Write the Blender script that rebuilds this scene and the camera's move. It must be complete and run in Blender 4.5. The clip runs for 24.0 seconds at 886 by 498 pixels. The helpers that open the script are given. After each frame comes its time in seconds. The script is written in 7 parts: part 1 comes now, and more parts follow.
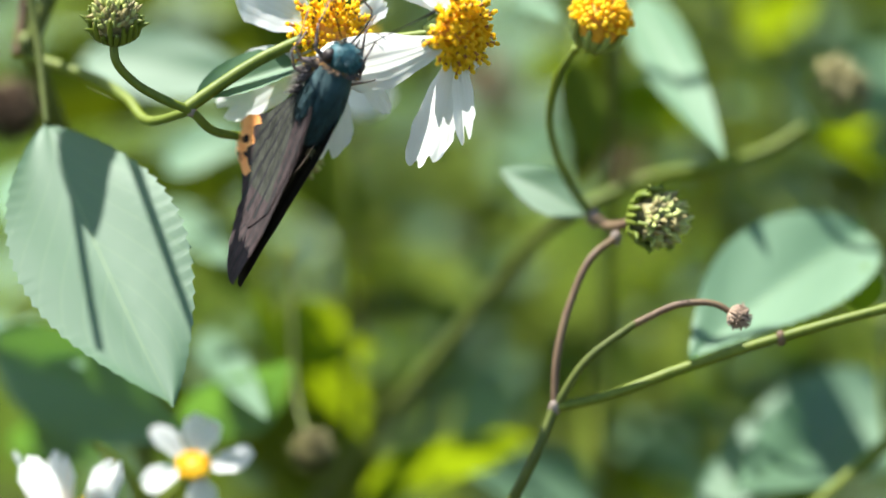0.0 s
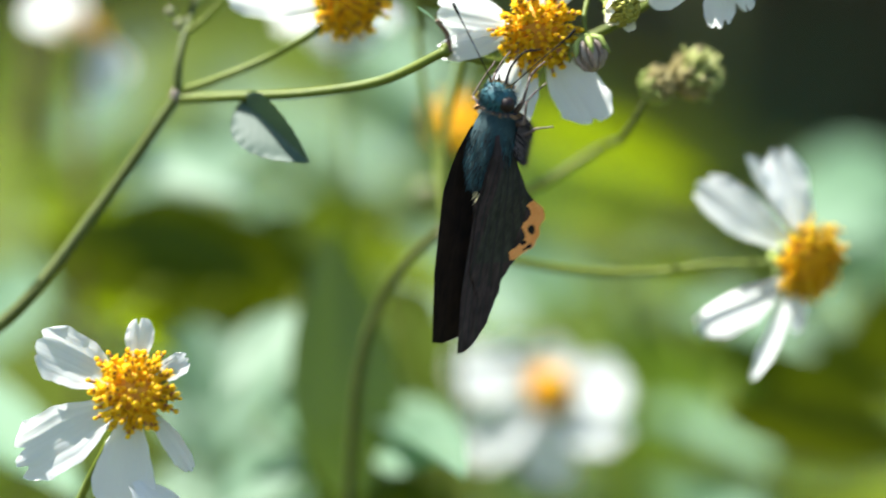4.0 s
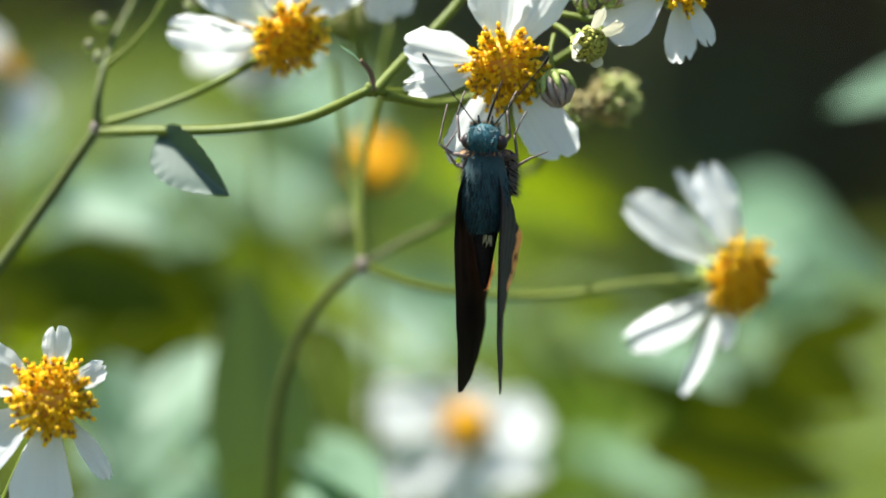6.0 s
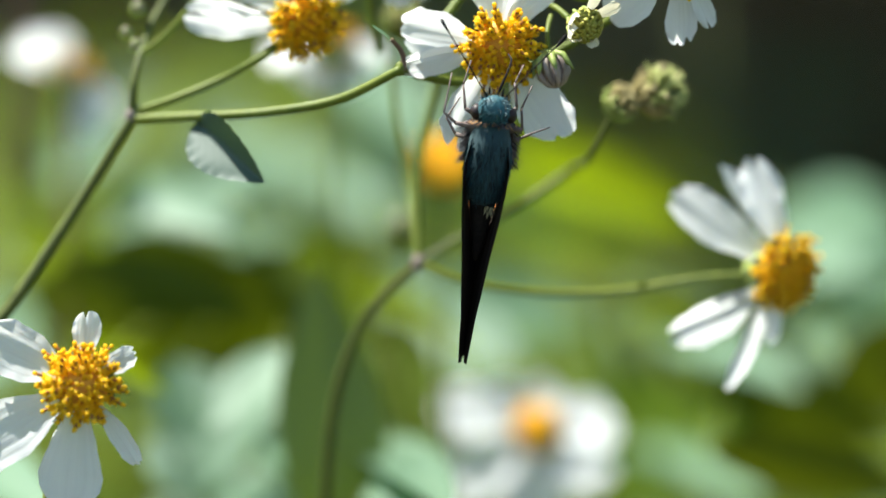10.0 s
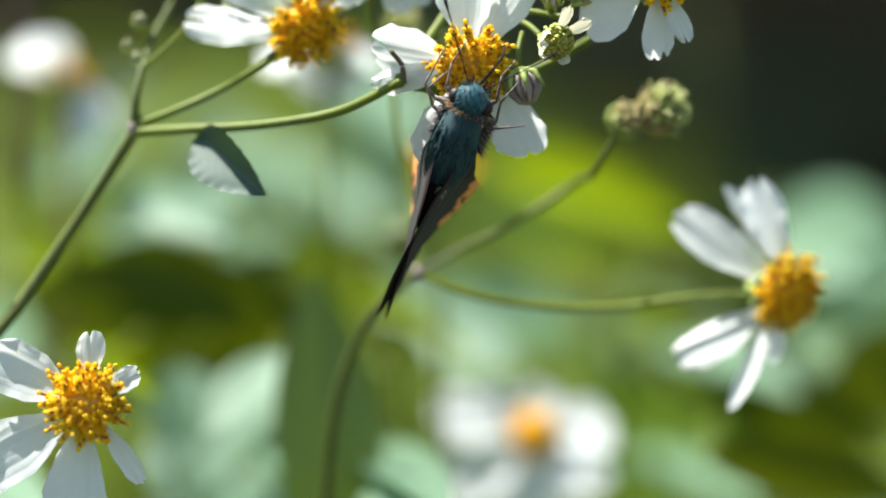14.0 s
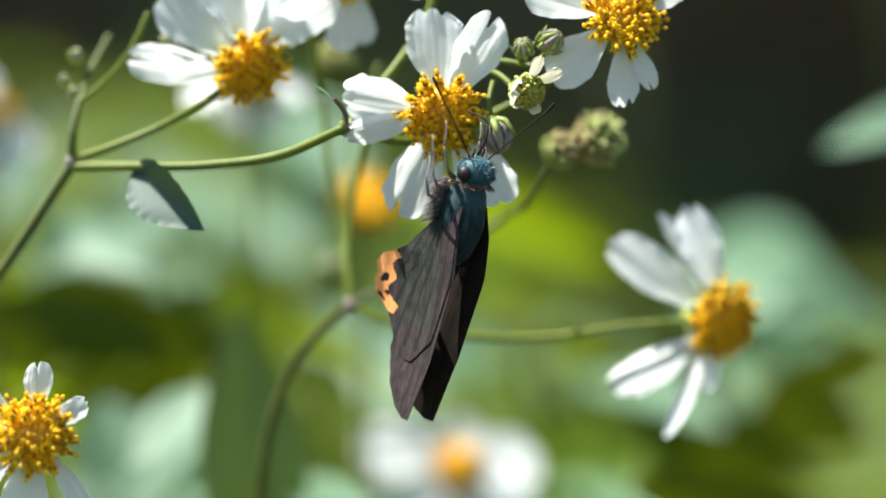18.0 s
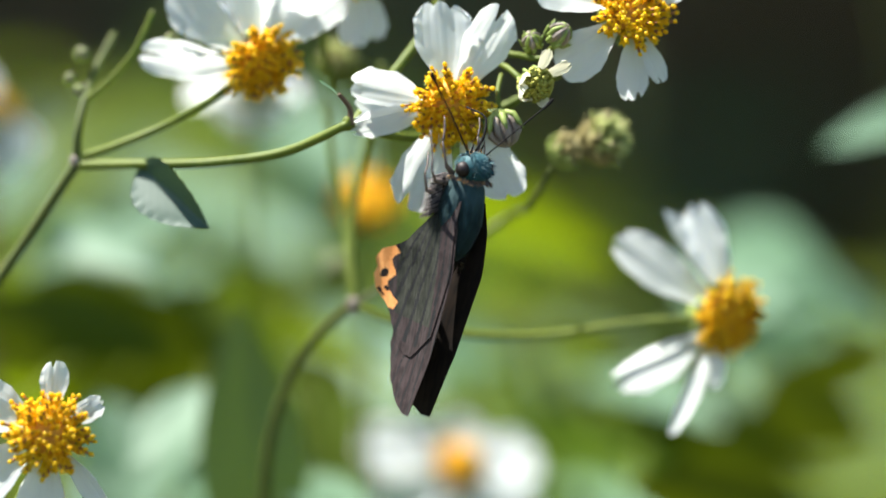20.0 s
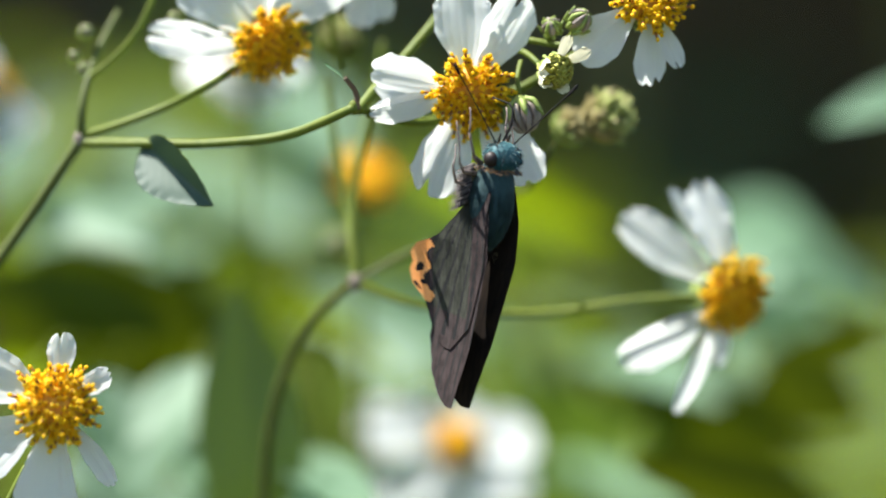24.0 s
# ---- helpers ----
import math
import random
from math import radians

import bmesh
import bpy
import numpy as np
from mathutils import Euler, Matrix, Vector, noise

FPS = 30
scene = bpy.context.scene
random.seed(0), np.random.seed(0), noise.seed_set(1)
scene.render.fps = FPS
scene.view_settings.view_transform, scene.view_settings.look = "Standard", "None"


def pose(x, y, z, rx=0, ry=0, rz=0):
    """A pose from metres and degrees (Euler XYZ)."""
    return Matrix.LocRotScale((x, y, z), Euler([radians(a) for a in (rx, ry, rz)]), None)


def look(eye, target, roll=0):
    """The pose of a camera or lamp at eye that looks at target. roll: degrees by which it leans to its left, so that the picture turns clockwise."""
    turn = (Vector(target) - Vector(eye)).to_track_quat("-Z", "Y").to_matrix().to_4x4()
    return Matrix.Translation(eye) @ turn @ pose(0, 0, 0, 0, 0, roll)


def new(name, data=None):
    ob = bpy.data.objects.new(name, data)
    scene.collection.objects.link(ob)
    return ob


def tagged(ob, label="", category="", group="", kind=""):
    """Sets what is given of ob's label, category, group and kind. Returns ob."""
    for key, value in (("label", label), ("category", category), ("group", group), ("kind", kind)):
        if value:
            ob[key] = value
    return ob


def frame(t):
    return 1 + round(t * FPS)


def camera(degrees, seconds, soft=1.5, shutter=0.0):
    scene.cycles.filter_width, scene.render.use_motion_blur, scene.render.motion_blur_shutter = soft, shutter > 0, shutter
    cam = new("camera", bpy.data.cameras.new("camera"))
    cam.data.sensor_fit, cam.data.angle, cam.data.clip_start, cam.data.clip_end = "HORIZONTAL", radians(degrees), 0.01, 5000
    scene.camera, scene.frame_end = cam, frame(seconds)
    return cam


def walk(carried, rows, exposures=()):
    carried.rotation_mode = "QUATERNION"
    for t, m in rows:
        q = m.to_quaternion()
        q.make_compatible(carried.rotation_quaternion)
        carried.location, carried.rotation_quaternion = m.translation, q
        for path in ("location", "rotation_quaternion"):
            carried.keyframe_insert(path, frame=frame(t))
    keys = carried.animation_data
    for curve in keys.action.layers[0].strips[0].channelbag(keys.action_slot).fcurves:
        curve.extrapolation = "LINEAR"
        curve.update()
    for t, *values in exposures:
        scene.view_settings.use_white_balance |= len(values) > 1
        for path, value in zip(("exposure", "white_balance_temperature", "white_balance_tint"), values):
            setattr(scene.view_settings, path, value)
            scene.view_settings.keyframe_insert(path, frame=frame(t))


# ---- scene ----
# ------------------------------------------------------------------ camera
cam = camera(11.0, 24.0, soft=1.6, shutter=0.4)
cam.data.dof.use_dof = True
cam.data.dof.focus_distance = 0.577
cam.data.dof.aperture_fstop = 6.2
walk(cam, [
    (0, pose(0, 0, 0.95, 73.323, 0, 4.669)),
    (0.3, pose(0, 0, 0.95, 73.330, 0, 4.725)),
    (0.5, pose(0, 0, 0.95, 73.344, 0, 4.844)),
    (0.6, pose(0, 0, 0.95, 73.358, 0, 4.949)),
    (0.9, pose(0, 0, 0.95, 73.498, 0, 5.291)),
    (1, pose(0, 0, 0.95, 73.581, 0, 5.472)),
    (1.2, pose(0, 0, 0.95, 74.092, 0, 5.570)),
    (1.5, pose(0, 0, 0.95, 74.932, 0, 5.612)),
    (2, pose(0, 0, 0.95, 76.223, 0, 5.430)),
    (2.1, pose(0, 0, 0.95, 76.420, 0, 5.395)),
    (2.4, pose(0, 0, 0.95, 76.532, 0, 4.746)),
    (2.5, pose(0, 0, 0.95, 76.637, 0, 4.327)),
    (2.6, pose(0, 0, 0.95, 76.975, 0, 3.752)),
    (2.8, pose(0, 0, 0.95, 77.341, 0, 2.813)),
    (3, pose(0, 0, 0.95, 77.608, 0, 2.574)),
    (3.2, pose(0, 0, 0.95, 78.699, 0, 2.504)),
    (3.3, pose(0, 0, 0.95, 79.226, 0, 2.419)),
    (3.5, pose(0, 0, 0.95, 79.852, 0, 2.082)),
    (5.5, pose(0, 0, 0.95, 80.830, 0, 0.148)),
    (6, pose(0, 0, 0.95, 80.865, 0, 0.197)),
    (6.5, pose(0, 0, 0.95, 80.914, 0, 0.141)),
    (7, pose(0, 0, 0.95, 80.886, 0, 0.204)),
    (7.5, pose(0, 0, 0.95, 80.935, 0, 0.148)),
    (8, pose(0, 0, 0.95, 80.991, 0, 0.225)),
    (8.5, pose(0, 0, 0.95, 80.949, 0, 0.486)),
    (9, pose(0, 0, 0.95, 80.935, 0, 0.873)),
    (9.5, pose(0, 0, 0.95, 80.893, 0, 1.048)),
    (10, pose(0, 0, 0.95, 80.886, 0, 1.091)),
    (10.5, pose(0, 0, 0.95, 80.844, 0, 1.091)),
    (12.5, pose(0, 0, 0.95, 80.886, 0, 1.034)),
    (13, pose(0, 0, 0.95, 80.886, 0, 1.020)),
    (13.5, pose(0, 0, 0.95, 80.907, 0, 1.048)),
    (14, pose(0, 0, 0.95, 80.949, 0, 1.048)),
    (14.5, pose(0, 0, 0.95, 81.068, 0, 1.069)),
    (15, pose(0, 0, 0.95, 81.160, 0, 0.999)),
    (15.5, pose(0, 0, 0.95, 81.342, 0, 0.549)),
    (16, pose(0, 0, 0.95, 81.476, 0, -0.021)),
    (16.5, pose(0, 0, 0.95, 81.377, 0, 0.042)),
    (17, pose(0, 0, 0.95, 81.391, 0, 0.084)),
    (17.5, pose(0, 0, 0.95, 81.377, 0, 0.106)),
    (18, pose(0, 0, 0.95, 81.370, 0, 0.099)),
    (18.5, pose(0, 0, 0.95, 81.391, 0, 0.099)),
    (20.5, pose(0, 0, 0.95, 81.293, 0, 0.106)),
    (21, pose(0, 0, 0.95, 81.111, 0, 0.120)),
    (21.5, pose(0, 0, 0.95, 81.047, 0, 0.106)),
    (22, pose(0, 0, 0.95, 81.033, 0, 0.099)),
    (22.5, pose(0, 0, 0.95, 81.033, 0, 0.106)),
    (23, pose(0, 0, 0.95, 81.033, 0, 0.106)),
    (23.5, pose(0, 0, 0.95, 81.012, 0, 0.127)),
    (24, pose(0, 0, 0.95, 81.075, 0, 0.077)),
], exposures=[(0, 1.9, 6250, 7), (1, 1.82, 6250, 7), (1.8, 1.81, 6250, 7), (3.0, 2.05, 6250, 7), (5.5, 1.76, 6250, 7), (24, 1.76, 6250, 7)])

# ------------------------------------------------------------------ light
SUN_EL, SUN_AZ = 63.0, 292.0          # degrees; azimuth clockwise from +Y
world = bpy.data.worlds.new("sky")
scene.world = world
world.use_nodes = True
wt = world.node_tree
sky = wt.nodes.new("ShaderNodeTexSky")
sky.sky_type = "NISHITA"
sky.sun_disc = False
sky.sun_elevation = radians(SUN_EL)
sky.sun_rotation = radians(SUN_AZ)
wt.links.new(sky.outputs["Color"], wt.nodes["Background"].inputs["Color"])
wt.nodes["Background"].inputs["Strength"].default_value = 0.075
sun_data = bpy.data.lights.new("sun", "SUN")
sun_data.energy = 4.8
sun_data.angle = radians(0.5)
sun_data.color = (1.0, 0.95, 0.87)
sun = new("sun", sun_data)
sun_dir = Vector((math.sin(radians(SUN_AZ)) * math.cos(radians(SUN_EL)),
                  math.cos(radians(SUN_AZ)) * math.cos(radians(SUN_EL)), math.sin(radians(SUN_EL))))
sun.matrix_world = look(sun_dir * 6, (0, 0, 0))


# ------------------------------------------------------------------ materials
def nodes_of(name):
    m = bpy.data.materials.new(name)
    m.use_nodes = True
    return m, m.node_tree.nodes, m.node_tree.links, m.node_tree.nodes["Principled BSDF"]


def mix_rgb(nt, links, fac, a, b):
    n = nt.new("ShaderNodeMix")
    n.data_type = "RGBA"
    for sock, val in ((0, fac), (6, a), (7, b)):
        if isinstance(val, bpy.types.NodeSocket):
            links.new(val, n.inputs[sock])
        elif sock == 0:
            n.inputs[0].default_value = val
        else:
            n.inputs[sock].default_value = (*val, 1)
    return n.outputs[2]


def noise_tex(nt, links, scale, detail=3.0, stretch=None):
    co = nt.new("ShaderNodeTexCoord")
    out = co.outputs["Object"]
    if stretch:
        mp = nt.new("ShaderNodeMapping")
        mp.inputs["Scale"].default_value = stretch
        links.new(out, mp.inputs["Vector"])
        out = mp.outputs["Vector"]
    n = nt.new("ShaderNodeTexNoise")
    n.inputs["Scale"].default_value = scale
    n.inputs["Detail"].default_value = detail
    links.new(out, n.inputs["Vector"])
    return n.outputs["Fac"]


def ramp(nt, links, src, lo, hi):
    r = nt.new("ShaderNodeMapRange")
    r.inputs["From Min"].default_value = lo
    r.inputs["From Max"].default_value = hi
    links.new(src, r.inputs["Value"])
    return r.outputs["Result"]


def bump(nt, links, b, height, strength, dist):
    n = nt.new("ShaderNodeBump")
    n.inputs["Strength"].default_value = strength
    n.inputs["Distance"].default_value = dist
    links.new(height, n.inputs["Height"])
    links.new(n.outputs["Normal"], b.inputs["Normal"])
    return n.outputs["Normal"]


def plain(name, a, b_, rough=0.6, scale=900.0, spec=0.4, relief=0.3, dist=0.0002, stretch=None, metallic=0.0, sheen=0.0):
    """Two tones mixed by grain at two scales, with fine relief."""
    m, nt, links, b = nodes_of(name)
    fine = noise_tex(nt, links, scale, 4, stretch)
    broad = noise_tex(nt, links, scale * 0.17, 2)
    f = nt.new("ShaderNodeMath")
    f.operation = "ADD"
    links.new(fine, f.inputs[0])
    links.new(broad, f.inputs[1])
    fac = ramp(nt, links, f.outputs[0], 0.7, 1.3)
    links.new(mix_rgb(nt, links, fac, a, b_), b.inputs["Base Color"])
    b.inputs["Roughness"].default_value = rough
    b.inputs["Specular IOR Level"].default_value = spec
    b.inputs["Metallic"].default_value = metallic
    b.inputs["Sheen Weight"].default_value = sheen
    bump(nt, links, b, fine, relief, dist)
    return m


def thin(name, a, b_, through_color, share, rough, spec, vein=None, scale=350.0, relief=0.25, tone=0.35):
    """A thin leaf or petal: light comes through it."""
    m, nt, links, b = nodes_of(name)
    out = nt["Material Output"]
    fine = noise_tex(nt, links, scale, 5)
    broad = noise_tex(nt, links, scale * 0.12, 2)
    fac = ramp(nt, links, broad, 0.3, 0.7)
    col = mix_rgb(nt, links, fac, a, b_)
    info = nt.new("ShaderNodeObjectInfo")
    hsv = nt.new("ShaderNodeHueSaturation")
    rnd = nt.new("ShaderNodeMapRange")
    rnd.inputs["To Min"].default_value = 1 - tone
    rnd.inputs["To Max"].default_value = 1 + tone
    links.new(info.outputs["Random"], rnd.inputs["Value"])
    links.new(rnd.outputs["Result"], hsv.inputs["Value"])
    links.new(col, hsv.inputs["Color"])
    col = hsv.outputs["Color"]
    height = fine
    if vein:
        co = nt.new("ShaderNodeUVMap")
        sep = nt.new("ShaderNodeSeparateXYZ")
        links.new(co.outputs["UV"], sep.inputs[0])
        w = nt.new("ShaderNodeTexWave")
        w.wave_type = "BANDS"
        w.bands_direction = "X"
        mp = nt.new("ShaderNodeMapping")
        co2 = nt.new("ShaderNodeCombineXYZ")
        ab = nt.new("ShaderNodeMath")
        ab.operation = "ABSOLUTE"
        links.new(sep.outputs[0], ab.inputs[0])
        if vein == "leaf":
            sub = nt.new("ShaderNodeMath")
            sub.operation = "MULTIPLY_ADD"
            links.new(ab.outputs[0], sub.inputs[0])
            sub.inputs[1].default_value = -0.42
            links.new(sep.outputs[1], sub.inputs[2])
            links.new(sub.outputs[0], co2.inputs[0])
            w.inputs["Scale"].default_value = 2.6
        else:
            links.new(sep.outputs[0], co2.inputs[0])
            w.inputs["Scale"].default_value = 1.1
        links.new(co2.outputs[0], w.inputs["Vector"])
        w.inputs["Distortion"].default_value = 0.35
        w.inputs["Detail"].default_value = 1.0
        lines = ramp(nt, links, w.outputs["Fac"], 0.86 if vein == "leaf" else 0.3, 1.0)
        mid = nt.new("ShaderNodeMath")
        mid.operation = "LESS_THAN"
        links.new(ab.outputs[0], mid.inputs[0])
        mid.inputs[1].default_value = 0.028 if vein == "leaf" else 0.0
        mx = nt.new("ShaderNodeMath")
        mx.operation = "MAXIMUM"
        links.new(lines, mx.inputs[0])
        links.new(mid.outputs[0], mx.inputs[1])
        if vein == "leaf":
            for lines_of, strength in ((lines, 0.06), (mid.outputs[0], 0.18)):
                sc = nt.new("ShaderNodeMath")
                sc.operation = "MULTIPLY"
                links.new(lines_of, sc.inputs[0])
                sc.inputs[1].default_value = strength
                col = mix_rgb(nt, links, sc.outputs[0], col, (b_[0] * 1.6 + 0.05, b_[1] * 1.45 + 0.05, b_[2] * 1.1 + 0.01))
        add = nt.new("ShaderNodeMath")
        add.operation = "MULTIPLY_ADD"
        links.new(mx.outputs[0], add.inputs[0])
        add.inputs[1].default_value = -0.16 if vein == "leaf" else -0.5
        links.new(fine, add.inputs[2])
        height = add.outputs[0]
    links.new(col, b.inputs["Base Color"])
    b.inputs["Roughness"].default_value = rough
    b.inputs["Specular IOR Level"].default_value = spec
    nrm = bump(nt, links, b, height, relief, 0.0004)
    tr = nt.new("ShaderNodeBsdfTranslucent")
    tint = mix_rgb(nt, links, fac, through_color, tuple(c * 0.8 for c in through_color))
    links.new(tint, tr.inputs["Color"])
    links.new(nrm, tr.inputs["Normal"])
    mix = nt.new("ShaderNodeMixShader")
    mix.inputs[0].default_value = share
    links.new(b.outputs[0], mix.inputs[1])
    links.new(tr.outputs[0], mix.inputs[2])
    links.new(mix.outputs[0], out.inputs["Surface"])
    return m


PETAL = thin("white_petal", (0.76, 0.775, 0.775), (0.83, 0.84, 0.835), (0.86, 0.88, 0.85), 0.58, 0.6, 0.3, "petal", 500, 0.13, 0.03)
OLD_PETAL = thin("withered_petal", (0.62, 0.6, 0.42), (0.72, 0.7, 0.58), (0.7, 0.68, 0.5), 0.35, 0.6, 0.3, "petal", 500, 0.5, 0.05)
LEAF = thin("green_leaf", (0.071, 0.138, 0.076), (0.099, 0.178, 0.104), (0.2, 0.42, 0.04), 0.28, 0.62, 0.62, "leaf", 300, 0.07, 0.15)
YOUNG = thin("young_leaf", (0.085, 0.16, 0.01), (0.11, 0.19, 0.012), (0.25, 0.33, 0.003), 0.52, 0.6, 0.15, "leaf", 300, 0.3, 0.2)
# darkened olive copy of the leaf green: shade put into the colour
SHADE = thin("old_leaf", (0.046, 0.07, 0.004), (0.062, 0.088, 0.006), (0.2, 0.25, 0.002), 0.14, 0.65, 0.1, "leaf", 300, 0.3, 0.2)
# leaf green darkened partway, half of the shade put into the colour
MID = thin("mid_leaf", (0.05, 0.085, 0.028), (0.072, 0.112, 0.042), (0.2, 0.3, 0.01), 0.25, 0.62, 0.4, "leaf", 300, 0.1, 0.15)
# leaf green darkened to stand for the shade on a folded leaf
GLOSSY = thin("glossy_leaf", (0.03, 0.06, 0.04), (0.045, 0.08, 0.055), (0.12, 0.2, 0.03), 0.1, 0.52, 0.4, "leaf", 300, 0.1, 0.1)
DRY_LEAF = thin("dry_leaf", (0.15, 0.085, 0.05), (0.24, 0.16, 0.1), (0.3, 0.17, 0.08), 0.25, 0.7, 0.2, "leaf", 300, 0.3, 0.2)
STEM = plain("green_stem", (0.07, 0.1, 0.005), (0.118, 0.146, 0.012), 0.55, 1200, 0.28, 0.3, 0.00015, (1, 1, 0.15))
DARK_STEM = plain("dark_stem", (0.05, 0.066, 0.008), (0.08, 0.096, 0.014), 0.6, 1200, 0.28, 0.3, 0.00015, (1, 1, 0.15))
BROWN_STEM = plain("brown_stem", (0.085, 0.048, 0.03), (0.135, 0.09, 0.045), 0.6, 1200, 0.3, 0.4, 0.00015, (1, 1, 0.15))
NODE = plain("purple_node", (0.12, 0.085, 0.07), (0.24, 0.2, 0.15), 0.6, 1500)
FLORET = thin("orange_floret", (0.94, 0.55, 0.009), (0.97, 0.73, 0.03), (1.0, 0.75, 0.013), 0.6, 0.5, 0.3, None, 900, 0.1, 0.03)
DISC = plain("disc_base", (0.5, 0.22, 0.008), (0.68, 0.36, 0.02), 0.6, 2500)
ANTHER = plain("dark_anther", (0.2, 0.07, 0.012), (0.36, 0.15, 0.02), 0.6, 2500)
BRACT = plain("green_bract", (0.15, 0.2, 0.035), (0.26, 0.31, 0.075), 0.6, 1600)
SEED = plain("olive_seed", (0.24, 0.27, 0.06), (0.42, 0.44, 0.15), 0.65, 1800)
SEED_TAN = plain("tan_seed", (0.19, 0.155, 0.05), (0.31, 0.26, 0.1), 0.7, 1800)
SEED_GREEN = plain("yellow_green_disc", (0.24, 0.23, 0.025), (0.36, 0.34, 0.05), 0.6, 1800)
SEED_DARK = plain("dark_seed", (0.12, 0.105, 0.035), (0.22, 0.19, 0.07), 0.6, 1800)
DRY = plain("dry_head", (0.2, 0.13, 0.085), (0.32, 0.23, 0.16), 0.7, 1800)
BUD_STRIPE = plain("bud_stripe", (0.19, 0.15, 0.12), (0.31, 0.25, 0.21), 0.6, 1500)
TEAL = plain("teal_scales", (0.01, 0.055, 0.066), (0.022, 0.105, 0.12), 0.6, 3500, 0.35, 0.6, 0.0001, (1, 1, 0.2), 0.0, 0.05)
TEAL_DARK = plain("dark_teal_scales", (0.011, 0.03, 0.033), (0.02, 0.05, 0.053), 0.8, 3500, 0.3, 0.6, 0.0001, (1, 1, 0.2), 0.0, 0.05)
WING = plain("brown_wing", (0.0145, 0.0093, 0.0088), (0.052, 0.0345, 0.0335), 0.9, 3200, 0.12, 0.4, 0.0001, (1, 1, 0.15), 0.0, 0.05)
WING_GREEN = plain("green_grey_wing", (0.0125, 0.0132, 0.009), (0.0415, 0.043, 0.0305), 0.9, 3200, 0.12, 0.4, 0.0001, (1, 1, 0.15), 0.0, 0.05)
WING_VEIN = plain("wing_vein", (0.003, 0.0025, 0.0025), (0.005, 0.004, 0.004), 0.8, 3000)
ABDOMEN = plain("dark_abdomen", (0.008, 0.007, 0.006), (0.018, 0.014, 0.012), 0.9, 2500, 0.1)
WING_INNER = plain("inner_wing", (0.008, 0.006, 0.005), (0.022, 0.014, 0.009), 0.85, 2500, 0.12, 0.4, 0.0001, (1, 1, 0.15))
ORANGE = plain("orange_patch", (0.68, 0.24, 0.06), (0.8, 0.36, 0.12), 0.65, 2500, 0.3)
BLACK = plain("black_spot", (0.008, 0.007, 0.007), (0.02, 0.016, 0.015), 0.85, 3000, 0.12)
CREAM = plain("cream_scales", (0.42, 0.36, 0.17), (0.55, 0.48, 0.26), 0.7, 2500)
EYE = plain("insect_eye", (0.008, 0.005, 0.004), (0.02, 0.01, 0.008), 0.5, 4000, 0.3, 0.1)
LEG = plain("banded_leg", (0.06, 0.042, 0.036), (0.22, 0.165, 0.14), 0.6, 700, 0.3)
FUR_GREY = plain("grey_fur", (0.06, 0.048, 0.044), (0.13, 0.108, 0.1), 0.8, 2000)
FUR_ORANGE = plain("orange_fur", (0.5, 0.24, 0.06), (0.62, 0.36, 0.14), 0.8, 2500)
HEDGE = plain("hedge_leaf", (0.11, 0.076, 0.036), (0.18, 0.128, 0.066), 0.7, 30, 0.1)
HEDGE_GREEN = plain("green_hedge_leaf", (0.06, 0.105, 0.038), (0.11, 0.185, 0.072), 0.65, 30, 0.2)
SOIL = plain("soil", (0.04, 0.028, 0.018), (0.085, 0.062, 0.04), 0.9, 60, 0.2, 0.8, 0.01)


# ------------------------------------------------------------------ mesh kit
def mesh_from(name, verts, faces, mats, face_mat=None, smooth=True, uvs=None):
    me = bpy.data.meshes.new(name)
    me.from_pydata([tuple(v) for v in verts], [], faces)
    for m in mats:
        me.materials.append(m)
    if face_mat is not None:
        me.polygons.foreach_set("material_index", face_mat)
    if smooth:
        me.polygons.foreach_set("use_smooth", [True] * len(me.polygons))
    if uvs is not None:
        layer = me.uv_layers.new(name="UVMap")
        for loop in me.loops:
            layer.data[loop.index].uv = uvs[loop.vertex_index]
    me.update()
    return me


def put(name, me, parent, m=None, label=""):
    """A mesh as one part of parent; m is its pose in the world."""
    ob = new(name, me)
    if parent:
        ob.parent = parent
        base = Matrix.Identity(4)
        up = parent
        while up:
            base = up.matrix_basis @ base
            up = up.parent
        ob.matrix_basis = base.inverted() @ (m or Matrix.Identity(4))
    elif m:
        ob.matrix_basis = m
    if label:
        ob["label"] = label
    return ob


def put_local(name, me, parent, m=None, label=""):
    ob = new(name, me)
    ob.parent = parent
    if m:
        ob.matrix_basis = m
    if label:
        ob["label"] = label
    return ob


def thing(name, at, label, category, group="", kind=""):
    ob = new(name)
    ob.empty_display_size = 0.02
    ob.location = at
    return tagged(ob, label, category, group, kind)


